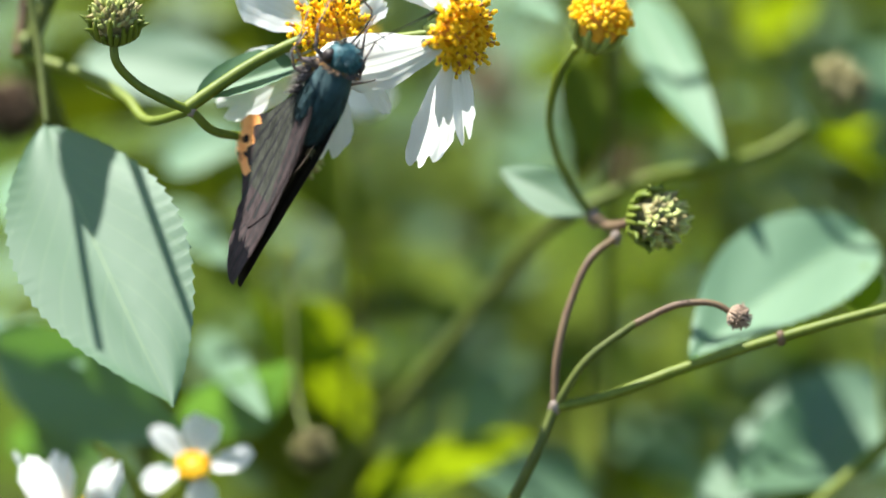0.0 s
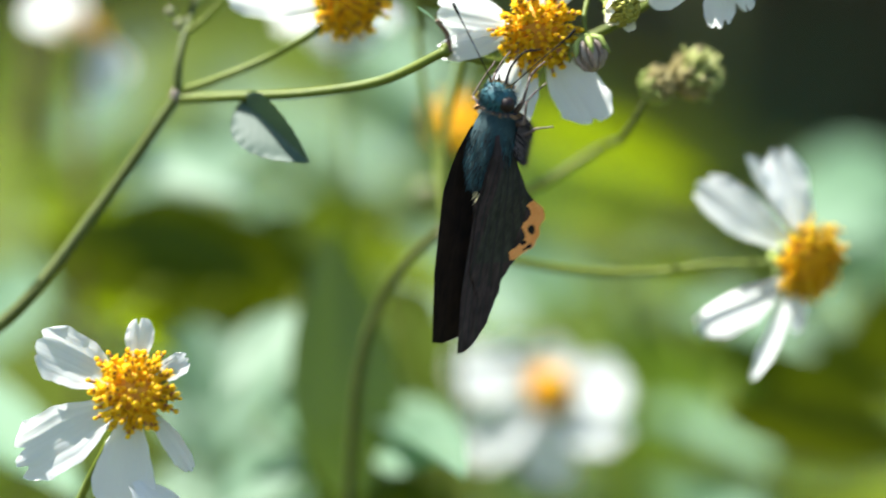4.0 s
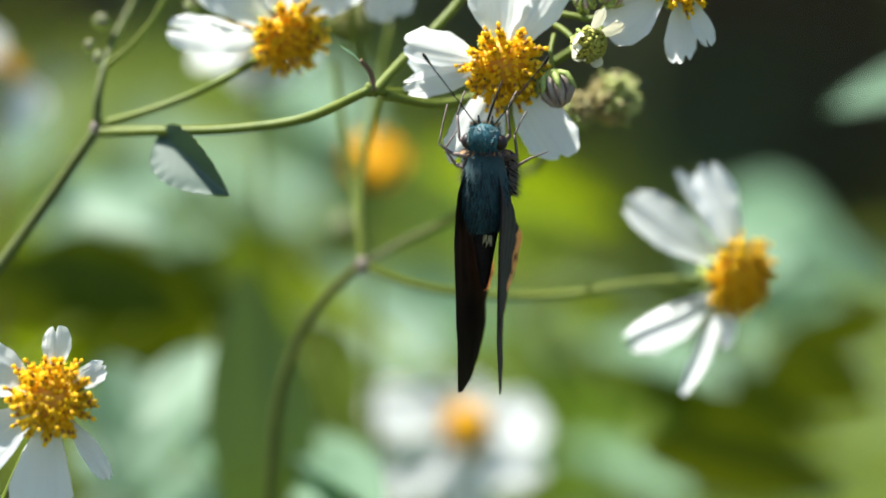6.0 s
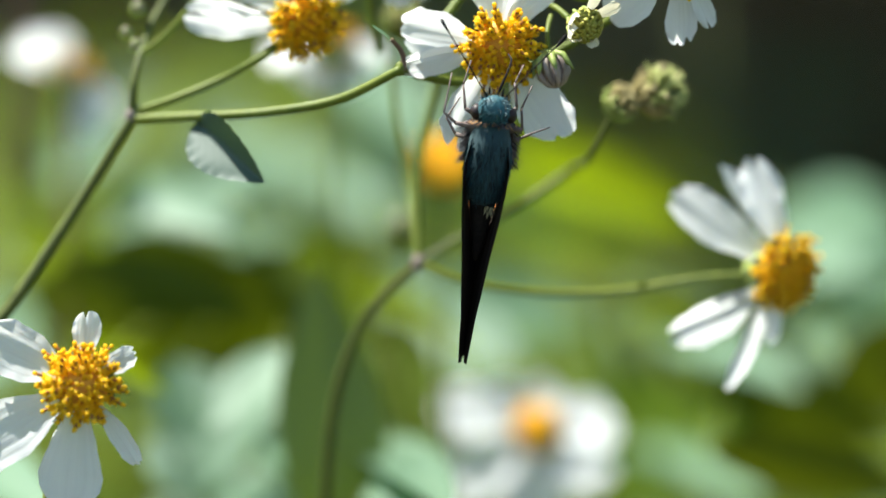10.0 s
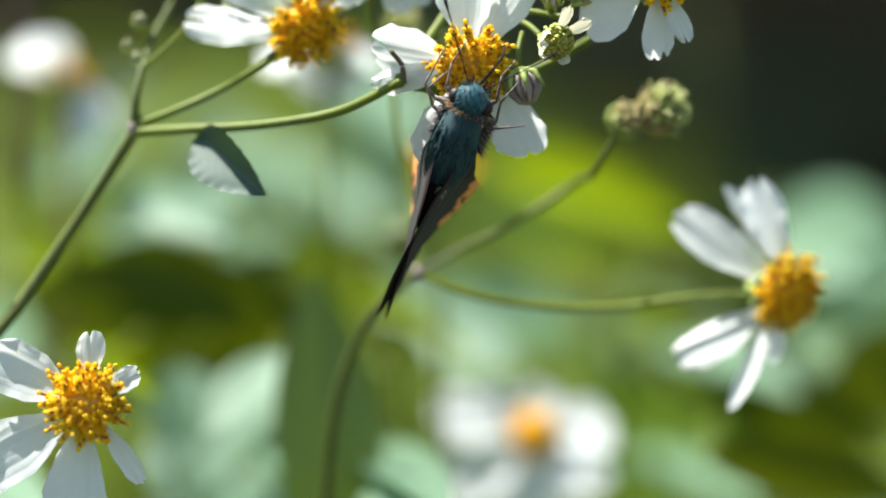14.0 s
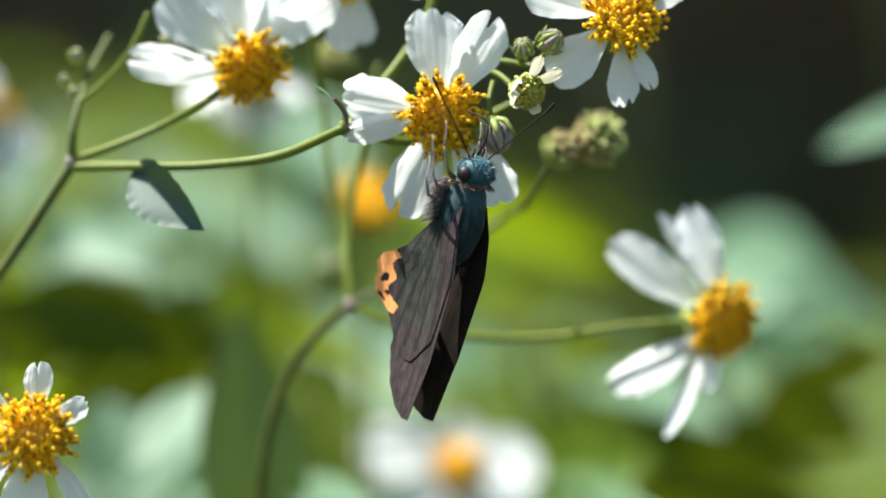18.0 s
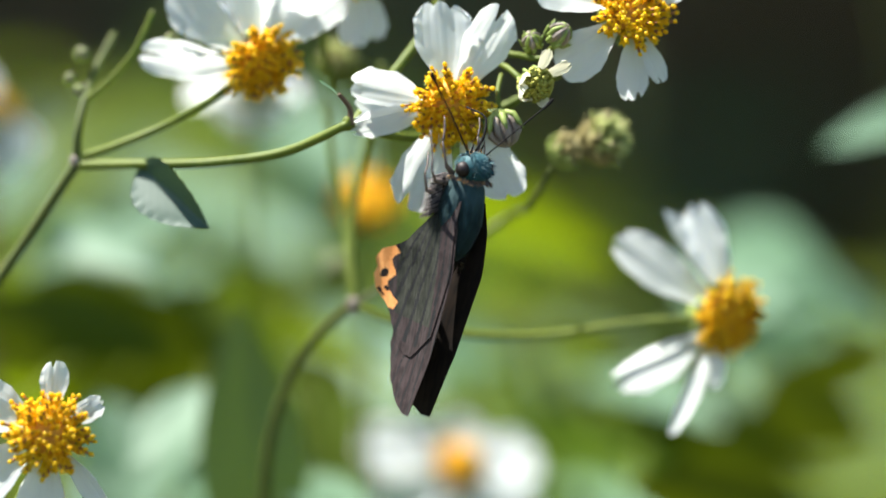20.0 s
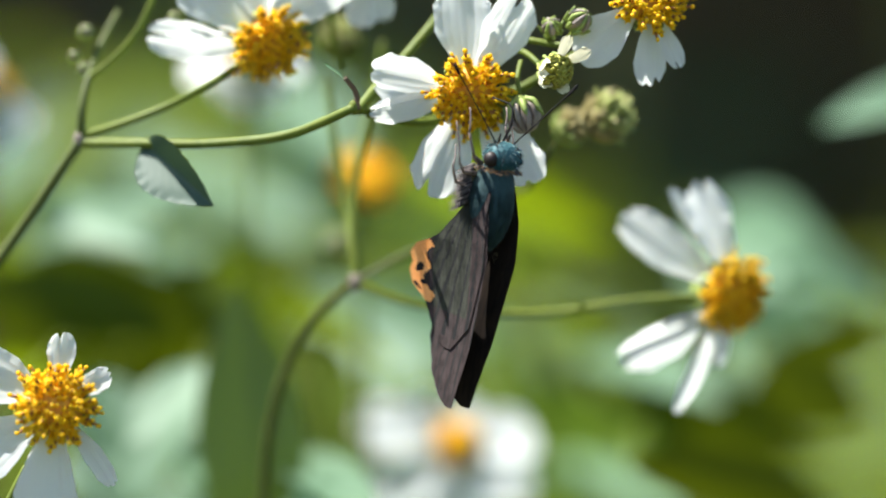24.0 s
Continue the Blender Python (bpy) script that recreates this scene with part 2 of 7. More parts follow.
def curve_points(pts, n):
    """A smooth line through pts."""
    p = [Vector(q) for q in pts]
    if len(p) == 2:
        return [p[0].lerp(p[1], i / n) for i in range(n + 1)]
    gap = [max(1e-7, (q - r).length) for q, r in zip(p[1:], p)]
    slope = [(q - r) / g for q, r, g in zip(p[1:], p, gap)]
    tan = [slope[0]]
    for k in range(1, len(p) - 1):
        tan.append((slope[k - 1] * gap[k] + slope[k] * gap[k - 1]) / (gap[k - 1] + gap[k]))
    tan.append(slope[-1])
    out = []
    seg = len(p) - 1
    per = max(2, n // seg)
    for i in range(seg):
        for j in range(per):
            t = j / per
            h00, h10 = 2 * t ** 3 - 3 * t * t + 1, t ** 3 - 2 * t * t + t
            h01, h11 = 3 * t * t - 2 * t ** 3, t ** 3 - t * t
            out.append(p[i] * h00 + tan[i] * (h10 * gap[i]) + p[i + 1] * h01 + tan[i + 1] * (h11 * gap[i]))
    out.append(p[-1])
    return out


def tube_data(line, radii, sides=8, rng=None):
    """Vertices and faces of a round stalk along line; radii: one at each end, or one a point."""
    n = len(line)
    if len(radii) == 2:
        radii = [radii[0] + (radii[1] - radii[0]) * i / (n - 1) for i in range(n)]
    verts, faces = [], []
    ref = Vector((0.3, 1, 0.2))
    for i, q in enumerate(line):
        d = (line[min(i + 1, n - 1)] - line[max(i - 1, 0)]).normalized()
        s = d.cross(ref).normalized()
        u = s.cross(d)
        for k in range(sides):
            a = 2 * math.pi * k / sides
            r = radii[i] * (1 + (rng.uniform(-0.02, 0.02) if rng else 0))
            verts.append(q + (s * math.cos(a) + u * math.sin(a)) * r)
    for i in range(n - 1):
        for k in range(sides):
            a, b = i * sides + k, i * sides + (k + 1) % sides
            faces.append((a, b, b + sides, a + sides))
    faces.append(tuple(range(sides))[::-1])
    faces.append(tuple(range((n - 1) * sides, n * sides)))
    return verts, faces


class Pile:
    """Gathers small pieces of one mesh."""

    def __init__(self):
        self.v, self.f, self.m = [], [], []

    def add(self, data, slot=0, m=None):
        verts, faces = data
        o = len(self.v)
        self.v += [m @ Vector(q) for q in verts] if m else [Vector(q) for q in verts]
        self.f += [tuple(i + o for i in f) for f in faces]
        self.m += [slot] * len(faces)

    def mesh(self, name, mats, smooth=True):
        return mesh_from(name, self.v, self.f, mats, self.m, smooth)


def ball_data(rx, ry, rz, nu=12, nv=8, wob=0.0, seed=0):
    rng = random.Random(seed)
    verts, faces = [(0, 0, rz)], []
    for i in range(1, nv):
        p = math.pi * i / nv
        for k in range(nu):
            a = 2 * math.pi * k / nu
            w = 1 + rng.uniform(-wob, wob)
            verts.append((rx * math.sin(p) * math.cos(a) * w, ry * math.sin(p) * math.sin(a) * w, rz * math.cos(p) * w))
    verts.append((0, 0, -rz))
    last = len(verts) - 1
    for k in range(nu):
        faces.append((0, 1 + k, 1 + (k + 1) % nu))
        faces.append((last, 1 + (nv - 2) * nu + (k + 1) % nu, 1 + (nv - 2) * nu + k))
    for i in range(nv - 2):
        for k in range(nu):
            a, b = 1 + i * nu + k, 1 + i * nu + (k + 1) % nu
            faces.append((a, a + nu, b + nu, b))
    return verts, faces


def frame_along(at, along, normal):
    """Pose with +Y along a direction and +Z towards normal."""
    y = Vector(along).normalized()
    z = Vector(normal) - y * Vector(normal).dot(y)
    if z.length < 1e-4:
        z = y.orthogonal()
    z.normalize()
    x = y.cross(z)
    m = Matrix((x, y, z)).transposed().to_4x4()
    m.translation = at
    return m


def leaf_mesh(name, mat, length, width, seed=0, fold=0.25, bend=0.12, teeth=14, nu=26, nv=6, taper=0.78):
    """A toothed leaf from its stalk at the origin along +Y, upper face +Z, in metres."""
    rng = random.Random(seed)
    verts, uvs, faces = [], [], []
    nu = max(nu, 5 * teeth)
    ph = rng.uniform(0, 6)
    side = rng.uniform(-0.05, 0.05)
    for i in range(nu + 1):
        t = i / nu
        w = width * 0.5 * (math.sin(math.pi * min(1, t ** taper)) ** 0.85 if 0 < t < 1 else 0.0)
        w = max(w, width * 0.012)
        even = w
        saw = ((t * teeth) % 1.0)
        w *= 1 + 0.065 * (saw ** 1.5 - 0.5) * (1 if 0.06 < t < 0.97 else 0)
        for j in range(-nv, nv + 1):
            s = j / nv
            edge = abs(s)
            z = fold * edge * even - bend * length * t * t + 0.02 * width * math.sin(9 * t + ph + 4 * s) * edge
            z += 0.0014 * width * math.cos(52 * (t - 0.42 * edge)) * edge * (1.15 - edge) * 3 * math.sin(math.pi * t)
            z += 0.025 * width * math.sin(5 * t + 2 * ph) * s
            verts.append((s * (even + (w - even) * edge ** 6) + side * length * t * (1 - t), length * t, z))
            uvs.append((s, t))
    row = 2 * nv + 1
    for i in range(nu):
        for j in range(row - 1):
            a = i * row + j
            faces.append((a, a + 1, a + row + 1, a + row))
    return mesh_from(name, verts, faces, [mat], uvs=uvs)


def leaf(parent, mat, base, tip, width, normal=(0, -0.5, 0.8), seed=0, fold=0.25, bend=0.1, teeth=14, label="", name="leaf", taper=0.78):
    base, tip = Vector(base), Vector(tip)
    length = (tip - base).length
    me = leaf_mesh(name, mat, length, width, seed, fold, bend, teeth, taper=taper)
    tilt = Vector(normal).normalized()
    # the bent tip is brought back to its place
    aim = (tip - base) + tilt * bend * length
    return put(name, me, parent, frame_along(base, aim, tilt), label)


def petal_mesh(name, mat, length, width, seed=0, curl=0.1, notch=0.1, cup=0.1):
    """A ray petal from its claw at the origin along +Y: pleated lengthwise, with two or three teeth at the tip."""
    rng = random.Random(seed)
    verts, uvs, faces = [], [], []
    nu, nv = 18, 12
    ph = rng.uniform(0, 6)
    if rng.random() < 0.55:
        pleats = [(-0.36 + rng.uniform(-0.1, 0.1), rng.uniform(0.5, 1.2)), (0.34 + rng.uniform(-0.1, 0.1), rng.uniform(0.5, 1.2))]
    else:
        pleats = [(rng.uniform(-0.3, 0.3), rng.uniform(1.0, 1.7))]
    slant = rng.uniform(-0.07, 0.07)
    wide = rng.uniform(0.55, 0.72)
    for i in range(nu + 1):
        t = i / nu
        w = width * 0.5 * (0.3 + 0.7 * math.sin(min(1.0, t / wide) * math.pi / 2) ** 1.2)
        w *= 1 - 0.2 * max(0.0, (t - 0.8) / 0.2) ** 2 + 0.03 * math.sin(t * 13 + ph) + 0.016 * math.sin(t * 33 + 2 * ph)
        for j in range(-nv, nv + 1):
            s = j / nv
            end = 1 - 0.07 * s * s - 0.1 * abs(s) ** 7 + slant * s
            z = cup * width * (s * s - 0.3) * (1 - 0.6 * t) - curl * length * t * t
            for at, deep in pleats:
                end -= notch * deep * max(0.0, 1 - abs(s - at) / 0.2)
                z -= 0.014 * width * deep * math.exp(-((s - at) / 0.13) ** 2) * min(1, 2 * t)
            y = length * t * (1 - (1 - end) * t ** 4)
            z += 0.05 * width * math.sin(t * 3.2 + s * 1.6 + ph) * t + 0.05 * width * math.sin(s * 5 + ph) * t ** 3 + 0.02 * width * math.sin(t * 19 + 3 * ph) * abs(s) ** 3
            z += 0.0015 * width * math.sin(s * 21 + ph) * min(1, 3 * t)
            verts.append((s * w + 0.04 * length * t * t * math.sin(ph), y, z))
            uvs.append((s, t))
    row = 2 * nv + 1
    for i in range(nu):
        for j in range(row - 1):
            a = i * row + j
            faces.append((a, a + 1, a + row + 1, a + row))
    return mesh_from(name, verts, faces, [mat], uvs=uvs)


MM = 0.001


def floret_pile(radius, height, count, seed, stage=1.0, ripe=True):
    """Tubular florets on a dome round +Z; the outer ones stand open with dark anthers."""
    rng = random.Random(seed)
    pile = Pile()
    for i in range(count):
        f = math.sqrt((i + 0.5) / count)
        a = i * 2.39996 + rng.uniform(-0.15, 0.15)
        ang = f * 1.25 + rng.uniform(-0.06, 0.06)
        n = Vector((math.sin(ang) * math.cos(a), math.sin(ang) * math.sin(a), math.cos(ang)))
        at = Vector((n.x * radius * 0.86, n.y * radius * 0.86, height * (n.z - 0.25)))
        n = (n + Vector((rng.uniform(-1, 1), rng.uniform(-1, 1), rng.uniform(-1, 1))) * 0.22).normalized()
        open_ = f > 0.3 and ripe
        long_ = (1.15 + 0.9 * f * rng.uniform(0.6, 1.15)) * MM * stage
        r = rng.uniform(0.27, 0.37) * MM
        m = n.to_track_quat("Z", "Y").to_matrix().to_4x4()
        m.translation = at
        line = [Vector((0, 0, 0)), Vector((0, 0, long_ * 0.6)), Vector((0, 0, long_))]
        pile.add(tube_data(line, [r * 0.7, r * 0.8, r * (1.5 if open_ else 1.1)], 6), 0, m)
        if open_:
            for k in range(5):
                b = 2 * math.pi * k / 5
                c, s = math.cos(b), math.sin(b)
                r1, r2 = r * 1.25, r * 2.1
                pile.add(([(c * r1 - s * r * .6, s * r1 + c * r * .6, long_), (c * r1 + s * r * .6, s * r1 - c * r * .6, long_),
                           (c * r2, s * r2, long_ + r * 0.7)], [(0, 1, 2)]), 0, m)
            if rng.random() < 0.2 + 0.5 * f:
                top = long_ + rng.uniform(0.45, 1.15) * MM
                pile.add(tube_data([Vector((0, 0, long_ * 0.8)), Vector((0, 0, top))], [r * 0.6, r * 0.66], 6), 1, m)
                pile.add(ball_data(r * 0.95, r * 0.95, r * 1.15, 6, 4), 0, m @ Matrix.Translation((0, 0, top)))
    return pile.mesh("floret_dome", [FLORET, ANTHER])


FLORETS = {}


def flower_head(parent, at, facing, petals, radius=4.6, seed=0, name="flower_head", label="", count=105, mat=None, old=False, depth=0.62, face=None):
    """petals: (clock angle seen from the front of the place, lean away, length, width, curl) in degrees and mm."""
    f = Vector(facing).normalized()
    m = f.to_track_quat("Z", "Y").to_matrix().to_4x4()
    m.translation = at
    r = radius * 0.84 * MM
    pile = Pile()
    pile.add(ball_data(r * 0.86, r * 0.86, r * depth * 0.9, 20, 10, 0.03, seed), 0)
    cup = [Vector((0, 0, -r * 1.25)), Vector((0, 0, -r * 1.05)), Vector((0, 0, -r * 0.5)), Vector((0, 0, -r * 0.02))]
    pile.add(tube_data(cup, [r * 0.22, r * 0.5, r * 0.78, r * 0.72], 14), 1)
    for k in range(9):
        a = 2 * math.pi * k / 9 + seed
        line = [Vector((math.cos(a) * r * q, math.sin(a) * r * q, r * z)) for q, z in ((0.45, -1.1), (0.85, -0.6), (0.98, -0.1), (1.08, 0.12))]
        pile.add(tube_data(line, [r * 0.1, r * 0.13, r * 0.12, r * 0.02], 5), 1)
    head = put(name, pile.mesh(name, [DISC, BRACT]), parent, m, label)
    key = (round(radius, 1), count, depth)
    if key not in FLORETS:
        FLORETS[key] = floret_pile(r, r * depth, count, 3)
    tagged(put_local("floret_dome", FLORETS[key], head, pose(0, 0, 0, 0, 0, 47 * seed)), kind="stuff")
    for i, (clock, lean, length, width, curl) in enumerate(petals):
        a, e = radians(clock), radians(lean)
        d = Vector((math.sin(a) * math.cos(e), math.sin(e), math.cos(a) * math.cos(e)))
        side = d - f * d.dot(f)
        side.normalize()
        start = Vector(at) + side * r * 0.72 - f * r * 0.1
        me = petal_mesh("petal", mat or (OLD_PETAL if old else PETAL), (length - 0.28 * radius) * MM, width * 1.06 * MM, seed * 7 + i, curl, 0.06 + 0.045 * ((i + seed) % 3), 0.1)
        ref = Vector(face) if face else f if abs(f.dot(d)) < 0.8 else Vector((0, -1, 0.3))
        put("petal", me, head, frame_along(start, d, ref))
    return head


def seed_head(parent, at, facing, radius=4.2, seed=0, label="", mats=None, name="seed_head", spiky=1.0):
    """An olive head of ripening seeds over curled bracts."""
    rng = random.Random(seed)
    f = Vector(facing).normalized()
    m = f.to_track_quat("Z", "Y").to_matrix().to_4x4()
    m.translation = at
    r = radius * MM
    core, spikes, cup = Pile(), Pile(), Pile()
    core.add(ball_data(r * 0.75, r * 0.75, r * 0.72, 16, 10, 0.06, seed), 0)
    core.add(tube_data([Vector((0, 0, -r)), Vector((0, 0, -r * 0.85)), Vector((0, 0, -r * 0.3))], [r * 0.2, r * 0.55, r * 0.7], 12), 0)
    for i in range(120):
        g = math.sqrt((i + 0.5) / 120)
        a = i * 2.39996
        ang = g * 1.7 + rng.uniform(-0.1, 0.1)
        n = Vector((math.sin(ang) * math.cos(a), math.sin(ang) * math.sin(a), math.cos(ang)))
        n2 = (n * 0.8 + Vector((0, 0, 0.75)) + Vector((rng.uniform(-1, 1), rng.uniform(-1, 1), rng.uniform(-1, 1))) * 0.45).normalized()
        start = n * r * 0.56
        long_ = r * rng.uniform(0.3, 0.68) * spiky
        side = n2.orthogonal().normalized()
        line = [start, start + n2 * long_ * 0.55, start + n2 * long_ + side * long_ * rng.uniform(-0.25, 0.25)]
        spikes.add(tube_data(line, [r * 0.09, r * 0.115, r * 0.025], 5), rng.choice((0, 0, 0, 1, 2)))
    # two rows of bracts; the outer tips curl away
    for k in range(22):
        a = 2 * math.pi * k / 22 + seed + rng.uniform(-0.08, 0.08)
        c, s = math.cos(a), math.sin(a)
        up, far = (-0.1, 1.12) if k % 2 else (0.2, 0.94)
        up += rng.uniform(-0.25, 0.25)
        far += rng.uniform(-0.06, 0.1)
        line = [Vector((c * r * q, s * r * q, r * z)) for q, z in ((0.4, -0.9), (0.86, -0.55), (0.96, -0.2 + up * 0.4), (far, up), (far + 0.2 * rng.random(), up + 0.12 * rng.uniform(-1, 1)))]
        cup.add(tube_data(line, [r * 0.09, r * 0.12, r * 0.1, r * 0.065, r * 0.02], 6), 0)
    tan = mats[0] if mats else SEED_TAN
    mats = mats or (SEED, SEED_DARK, STEM)
    head = put(name, core.mesh(name, [mats[1]]), parent, m, label)
    put_local("seed_ball", spikes.mesh("seed_ball", [mats[0], mats[1], tan]), head)
    put_local("bract_cup", cup.mesh("bract_cup", [mats[2]]), head)
    return head


def bud(parent, at, facing, radius=2.3, seed=0, label="", stripe=None):
    f = Vector(facing).normalized()
    m = f.to_track_quat("Z", "Y").to_matrix().to_4x4()
    m.translation = at
    r = radius * MM
    core, cup = Pile(), Pile()
    core.add(ball_data(r * 0.8, r * 0.8, r * 1.0, 18, 10, 0.02, seed), 0)
    for k in range(9):
        a = 2 * math.pi * k / 9
        c, s = math.cos(a), math.sin(a)
        line = [Vector((c * r * q, s * r * q, r * z)) for q, z in ((0.3, -1.0), (0.85, -0.4), (0.9, 0.25), (0.5, 0.85), (0.1, 1.12))]
        core.add(tube_data(line, [r * 0.2, r * 0.24, r * 0.22, r * 0.18, r * 0.06], 6), 0 if k % 2 else 1)
    for k in range(7):
        a = 2 * math.pi * k / 7 + 0.3 + seed
        c, s = math.cos(a), math.sin(a)
        line = [Vector((c * r * q, s * r * q, r * z)) for q, z in ((0.3, -1.15), (1.0, -0.75), (1.18, -0.2), (1.4, 0.2))]
        cup.add(tube_data(line, [r * 0.16, r * 0.24, r * 0.2, r * 0.03], 5), 0)
    cup.add(tube_data([Vector((0, 0, -r * 1.35)), Vector((0, 0, -r * 1.1)), Vector((0, 0, -r * 0.6))], [r * 0.25, r * 0.6, r * 0.8], 12), 0)
    head = put("flower_bud", core.mesh("flower_bud", [stripe or BUD_STRIPE, NODE if radius > 1.9 and not stripe else BRACT]), parent, m, label)
    put_local("bract_cup", cup.mesh("bract_cup", [BRACT]), head)
    return head


# what sways, and with which part of the plant: (part, sway at its foot, sway at its tip, foot, tip)
SWAYING = []


# stalks that bend at an elbow: lower and upper piece, sways of both ends, and foot, elbow and tip
ELBOWS = []


def sways(ob, foot, tip=None, a=None, b=None):
    SWAYING.append((ob, foot, tip or foot, a, b))
    return ob


def stem(parent, pts, r0, r1, mat=None, foot="", tip="", name="stem", label="", seed=0):
    """A stalk along pts, thickness in mm; foot and tip name the sways of its two ends."""
    rng = random.Random(seed + 5)
    a, b = Vector(pts[0]), Vector(pts[-1])
    line = curve_points(pts, 14 * (len(pts) - 1) if len(pts) > 2 else 12)
    line = [q - a for q in line]
    v, f = tube_data(line, (r0 * 0.79 * MM, r1 * 0.79 * MM), 14, rng)
    ob = put(name, mesh_from(name, v, f, [mat or STEM]), parent, Matrix.Translation(a), label)
    if foot or tip:
        sways(ob, foot, tip, a, b)
    return ob


def node(parent, at, r, sway="", mat=None, seed=0):
    pile = Pile()
    pile.add(ball_data(r * 0.86 * MM, r * 0.86 * MM, r * 1.15 * MM, 14, 9, 0.08, seed), 0)
    ob = put("stem_node", pile.mesh("stem_node", [mat or NODE]), parent, Matrix.Translation(at))
    if sway:
        sways(ob, sway)
    return ob


def on_ground(p, dx=0.0, dy=0.0):
    return Vector((p[0] + dx, p[1] + dy, 0.0))


# ------------------------------------------------------------------ ground and distance
def build_ground():
    rng = random.Random(11)
    verts, faces = [], []
    xs = [-60, -30, -12, -6, -4] + [-3 + 0.25 * i for i in range(25)] + [4, 6, 12, 30, 60]
    ys = [-60, -30, -8, -3, -1.5] + [-0.5 + 0.25 * i for i in range(30)] + [8.5, 12, 25, 60, 140]
    for y in ys:
        for x in xs:
            verts.append((x, y, 0.0 if abs(x) > 4 or y > 7 or y < -1 else rng.uniform(-0.02, 0.02)))
    n = len(xs)
    for j in range(len(ys) - 1):
        for i in range(n - 1):
            a = j * n + i
            faces.append((a, a + 1, a + n + 1, a + n))
    ob = new("ground", mesh_from("ground", verts, faces, [SOIL]))
    tagged(ob, "dark brown soil under the wild plants", "ground", kind="structure")


build_ground()


def small_leaf_data(length, width, rng):
    """A cheap leaf with a fold and a bend."""
    verts, faces = [], []
    for i, (t, w) in enumerate(((0, 0.05), (0.25, 0.75), (0.5, 1.0), (0.78, 0.62), (1.0, 0.02))):
        z = -0.18 * length * t * t
        for s in (-1, 0, 1):
            verts.append(Vector((s * w * width * 0.5, length * t, z + (0.12 * width * w if s else 0))))
    for i in range(4):
        for j in range(2):
            a = i * 3 + j
            faces.append((a, a + 1, a + 4, a + 3))
    return verts, faces


def build_thicket():
    """Wild growth behind the flowers: leaf mass with stalks, and the dark hedge beyond it."""
    rng = random.Random(21)
    pile = Pile()
    for i in range(3200):
        y = 0.84 + 2.1 * rng.random() ** 1.5
        x = (rng.random() - 0.55) * (0.32 + 0.5 * y)
        top = 0.80 - 0.10 * max(0.0, min(1.0, (x / y + 0.02) * 14)) - 0.10 * (y - 1.0) + 0.03 * math.sin(x * 23 + y * 9)
        z = top * (1 - 0.55 * rng.random() ** 1.1)
        a = rng.uniform(0, 6.283)
        d = Vector((math.cos(a), math.sin(a) - 0.35, rng.uniform(-0.7, 0.35)))
        n = Vector((rng.uniform(-0.6, 0.6), rng.uniform(-0.9, 0.9), 0.8))
        size = rng.uniform(0.03, 0.065)
        kind = rng.choice((0, 1, 2, 2, 2))
        pile.add(small_leaf_data(size, size * rng.uniform(0.38, 0.6), rng), 1 if kind == 0 and i % 2 else kind, frame_along((x, y, z), d, n))
    # the same growth goes on lower to both sides and behind
    for i in range(9000):
        x, y = rng.uniform(-2.6, 2.6), rng.uniform(-2.0, 3.9)
        if math.hypot(x, y) < 0.45 or (0 < y and abs(x + 0.03) < 0.24 + 0.28 * y):
            continue
        z = (0.16 + 0.3 * rng.random()) * (0.8 + 0.3 * math.sin(x * 5 + y * 3)) * (1 - 0.8 * rng.random() ** 2)
        a = rng.uniform(0, 6.283)
        d = Vector((math.cos(a), math.sin(a), rng.uniform(-0.6, 0.4)))
        n = Vector((rng.uniform(-0.6, 0.6), rng.uniform(-0.6, 0.6), 0.9))
        size = rng.uniform(0.04, 0.085)
        pile.add(small_leaf_data(size, size * rng.uniform(0.4, 0.6), rng), rng.choice((0, 1, 2, 2)), frame_along((x, y, max(0.02, z)), d, n))
    # and thins out over the open ground
    for i in range(26000):
        far, a = math.sqrt(0.2 + 64 * rng.random()), rng.uniform(0, 6.283)
        x, y = far * math.cos(a), far * math.sin(a)
        if (y > 0.4 and abs(x) < 0.3 + 0.3 * y) or (y > 4.2 and abs(x) < 5.2):
            continue
        z = (0.05 + 0.22 * rng.random()) * (0.75 + 0.35 * math.sin(x * 1.7 + y * 1.1)) * min(1.0, 1 - 0.09 * (far - 2))
        d = Vector((rng.uniform(-1, 1), rng.uniform(-1, 1), rng.uniform(-0.4, 0.7)))
        size = rng.uniform(0.05, 0.1) * (1 + 0.1 * far)
        pile.add(small_leaf_data(size, size * rng.uniform(0.25, 0.5), rng), rng.choice((0, 1, 2, 2)), frame_along((x, y, max(0.02, z)), d, (rng.uniform(-.6, .6), rng.uniform(-.6, .6), 0.9)))
    for i in range(50):
        y = 0.95 + 1.6 * rng.random()
        x = (rng.random() - 0.55) * (0.3 + 0.5 * y)
        h = rng.uniform(0.45, 0.72) - 0.08 * (y - 1)
        line = curve_points([(x, y, 0), (x + rng.uniform(-.04, .04), y, h * 0.5), (x + rng.uniform(-.08, .08), y + rng.uniform(-.05, .05), h)], 6)
        pile.add(tube_data(line, (0.0022, 0.0012), 5), 3)
    # SHADE, the darkened leaf, puts the shade between the leaves into colour
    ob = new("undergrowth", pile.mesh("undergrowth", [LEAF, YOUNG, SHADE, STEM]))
    tagged(ob, "dense green undergrowth of toothed wild leaves", "undergrowth", kind="stuff")

    core = Pile()
    nx, nz = 40, 14
    verts, faces = [], []
    for j in range(nz + 1):
        for i in range(nx + 1):
            x = -5 + 10 * i / nx
            z = -0.05 + 3.4 * j / nz
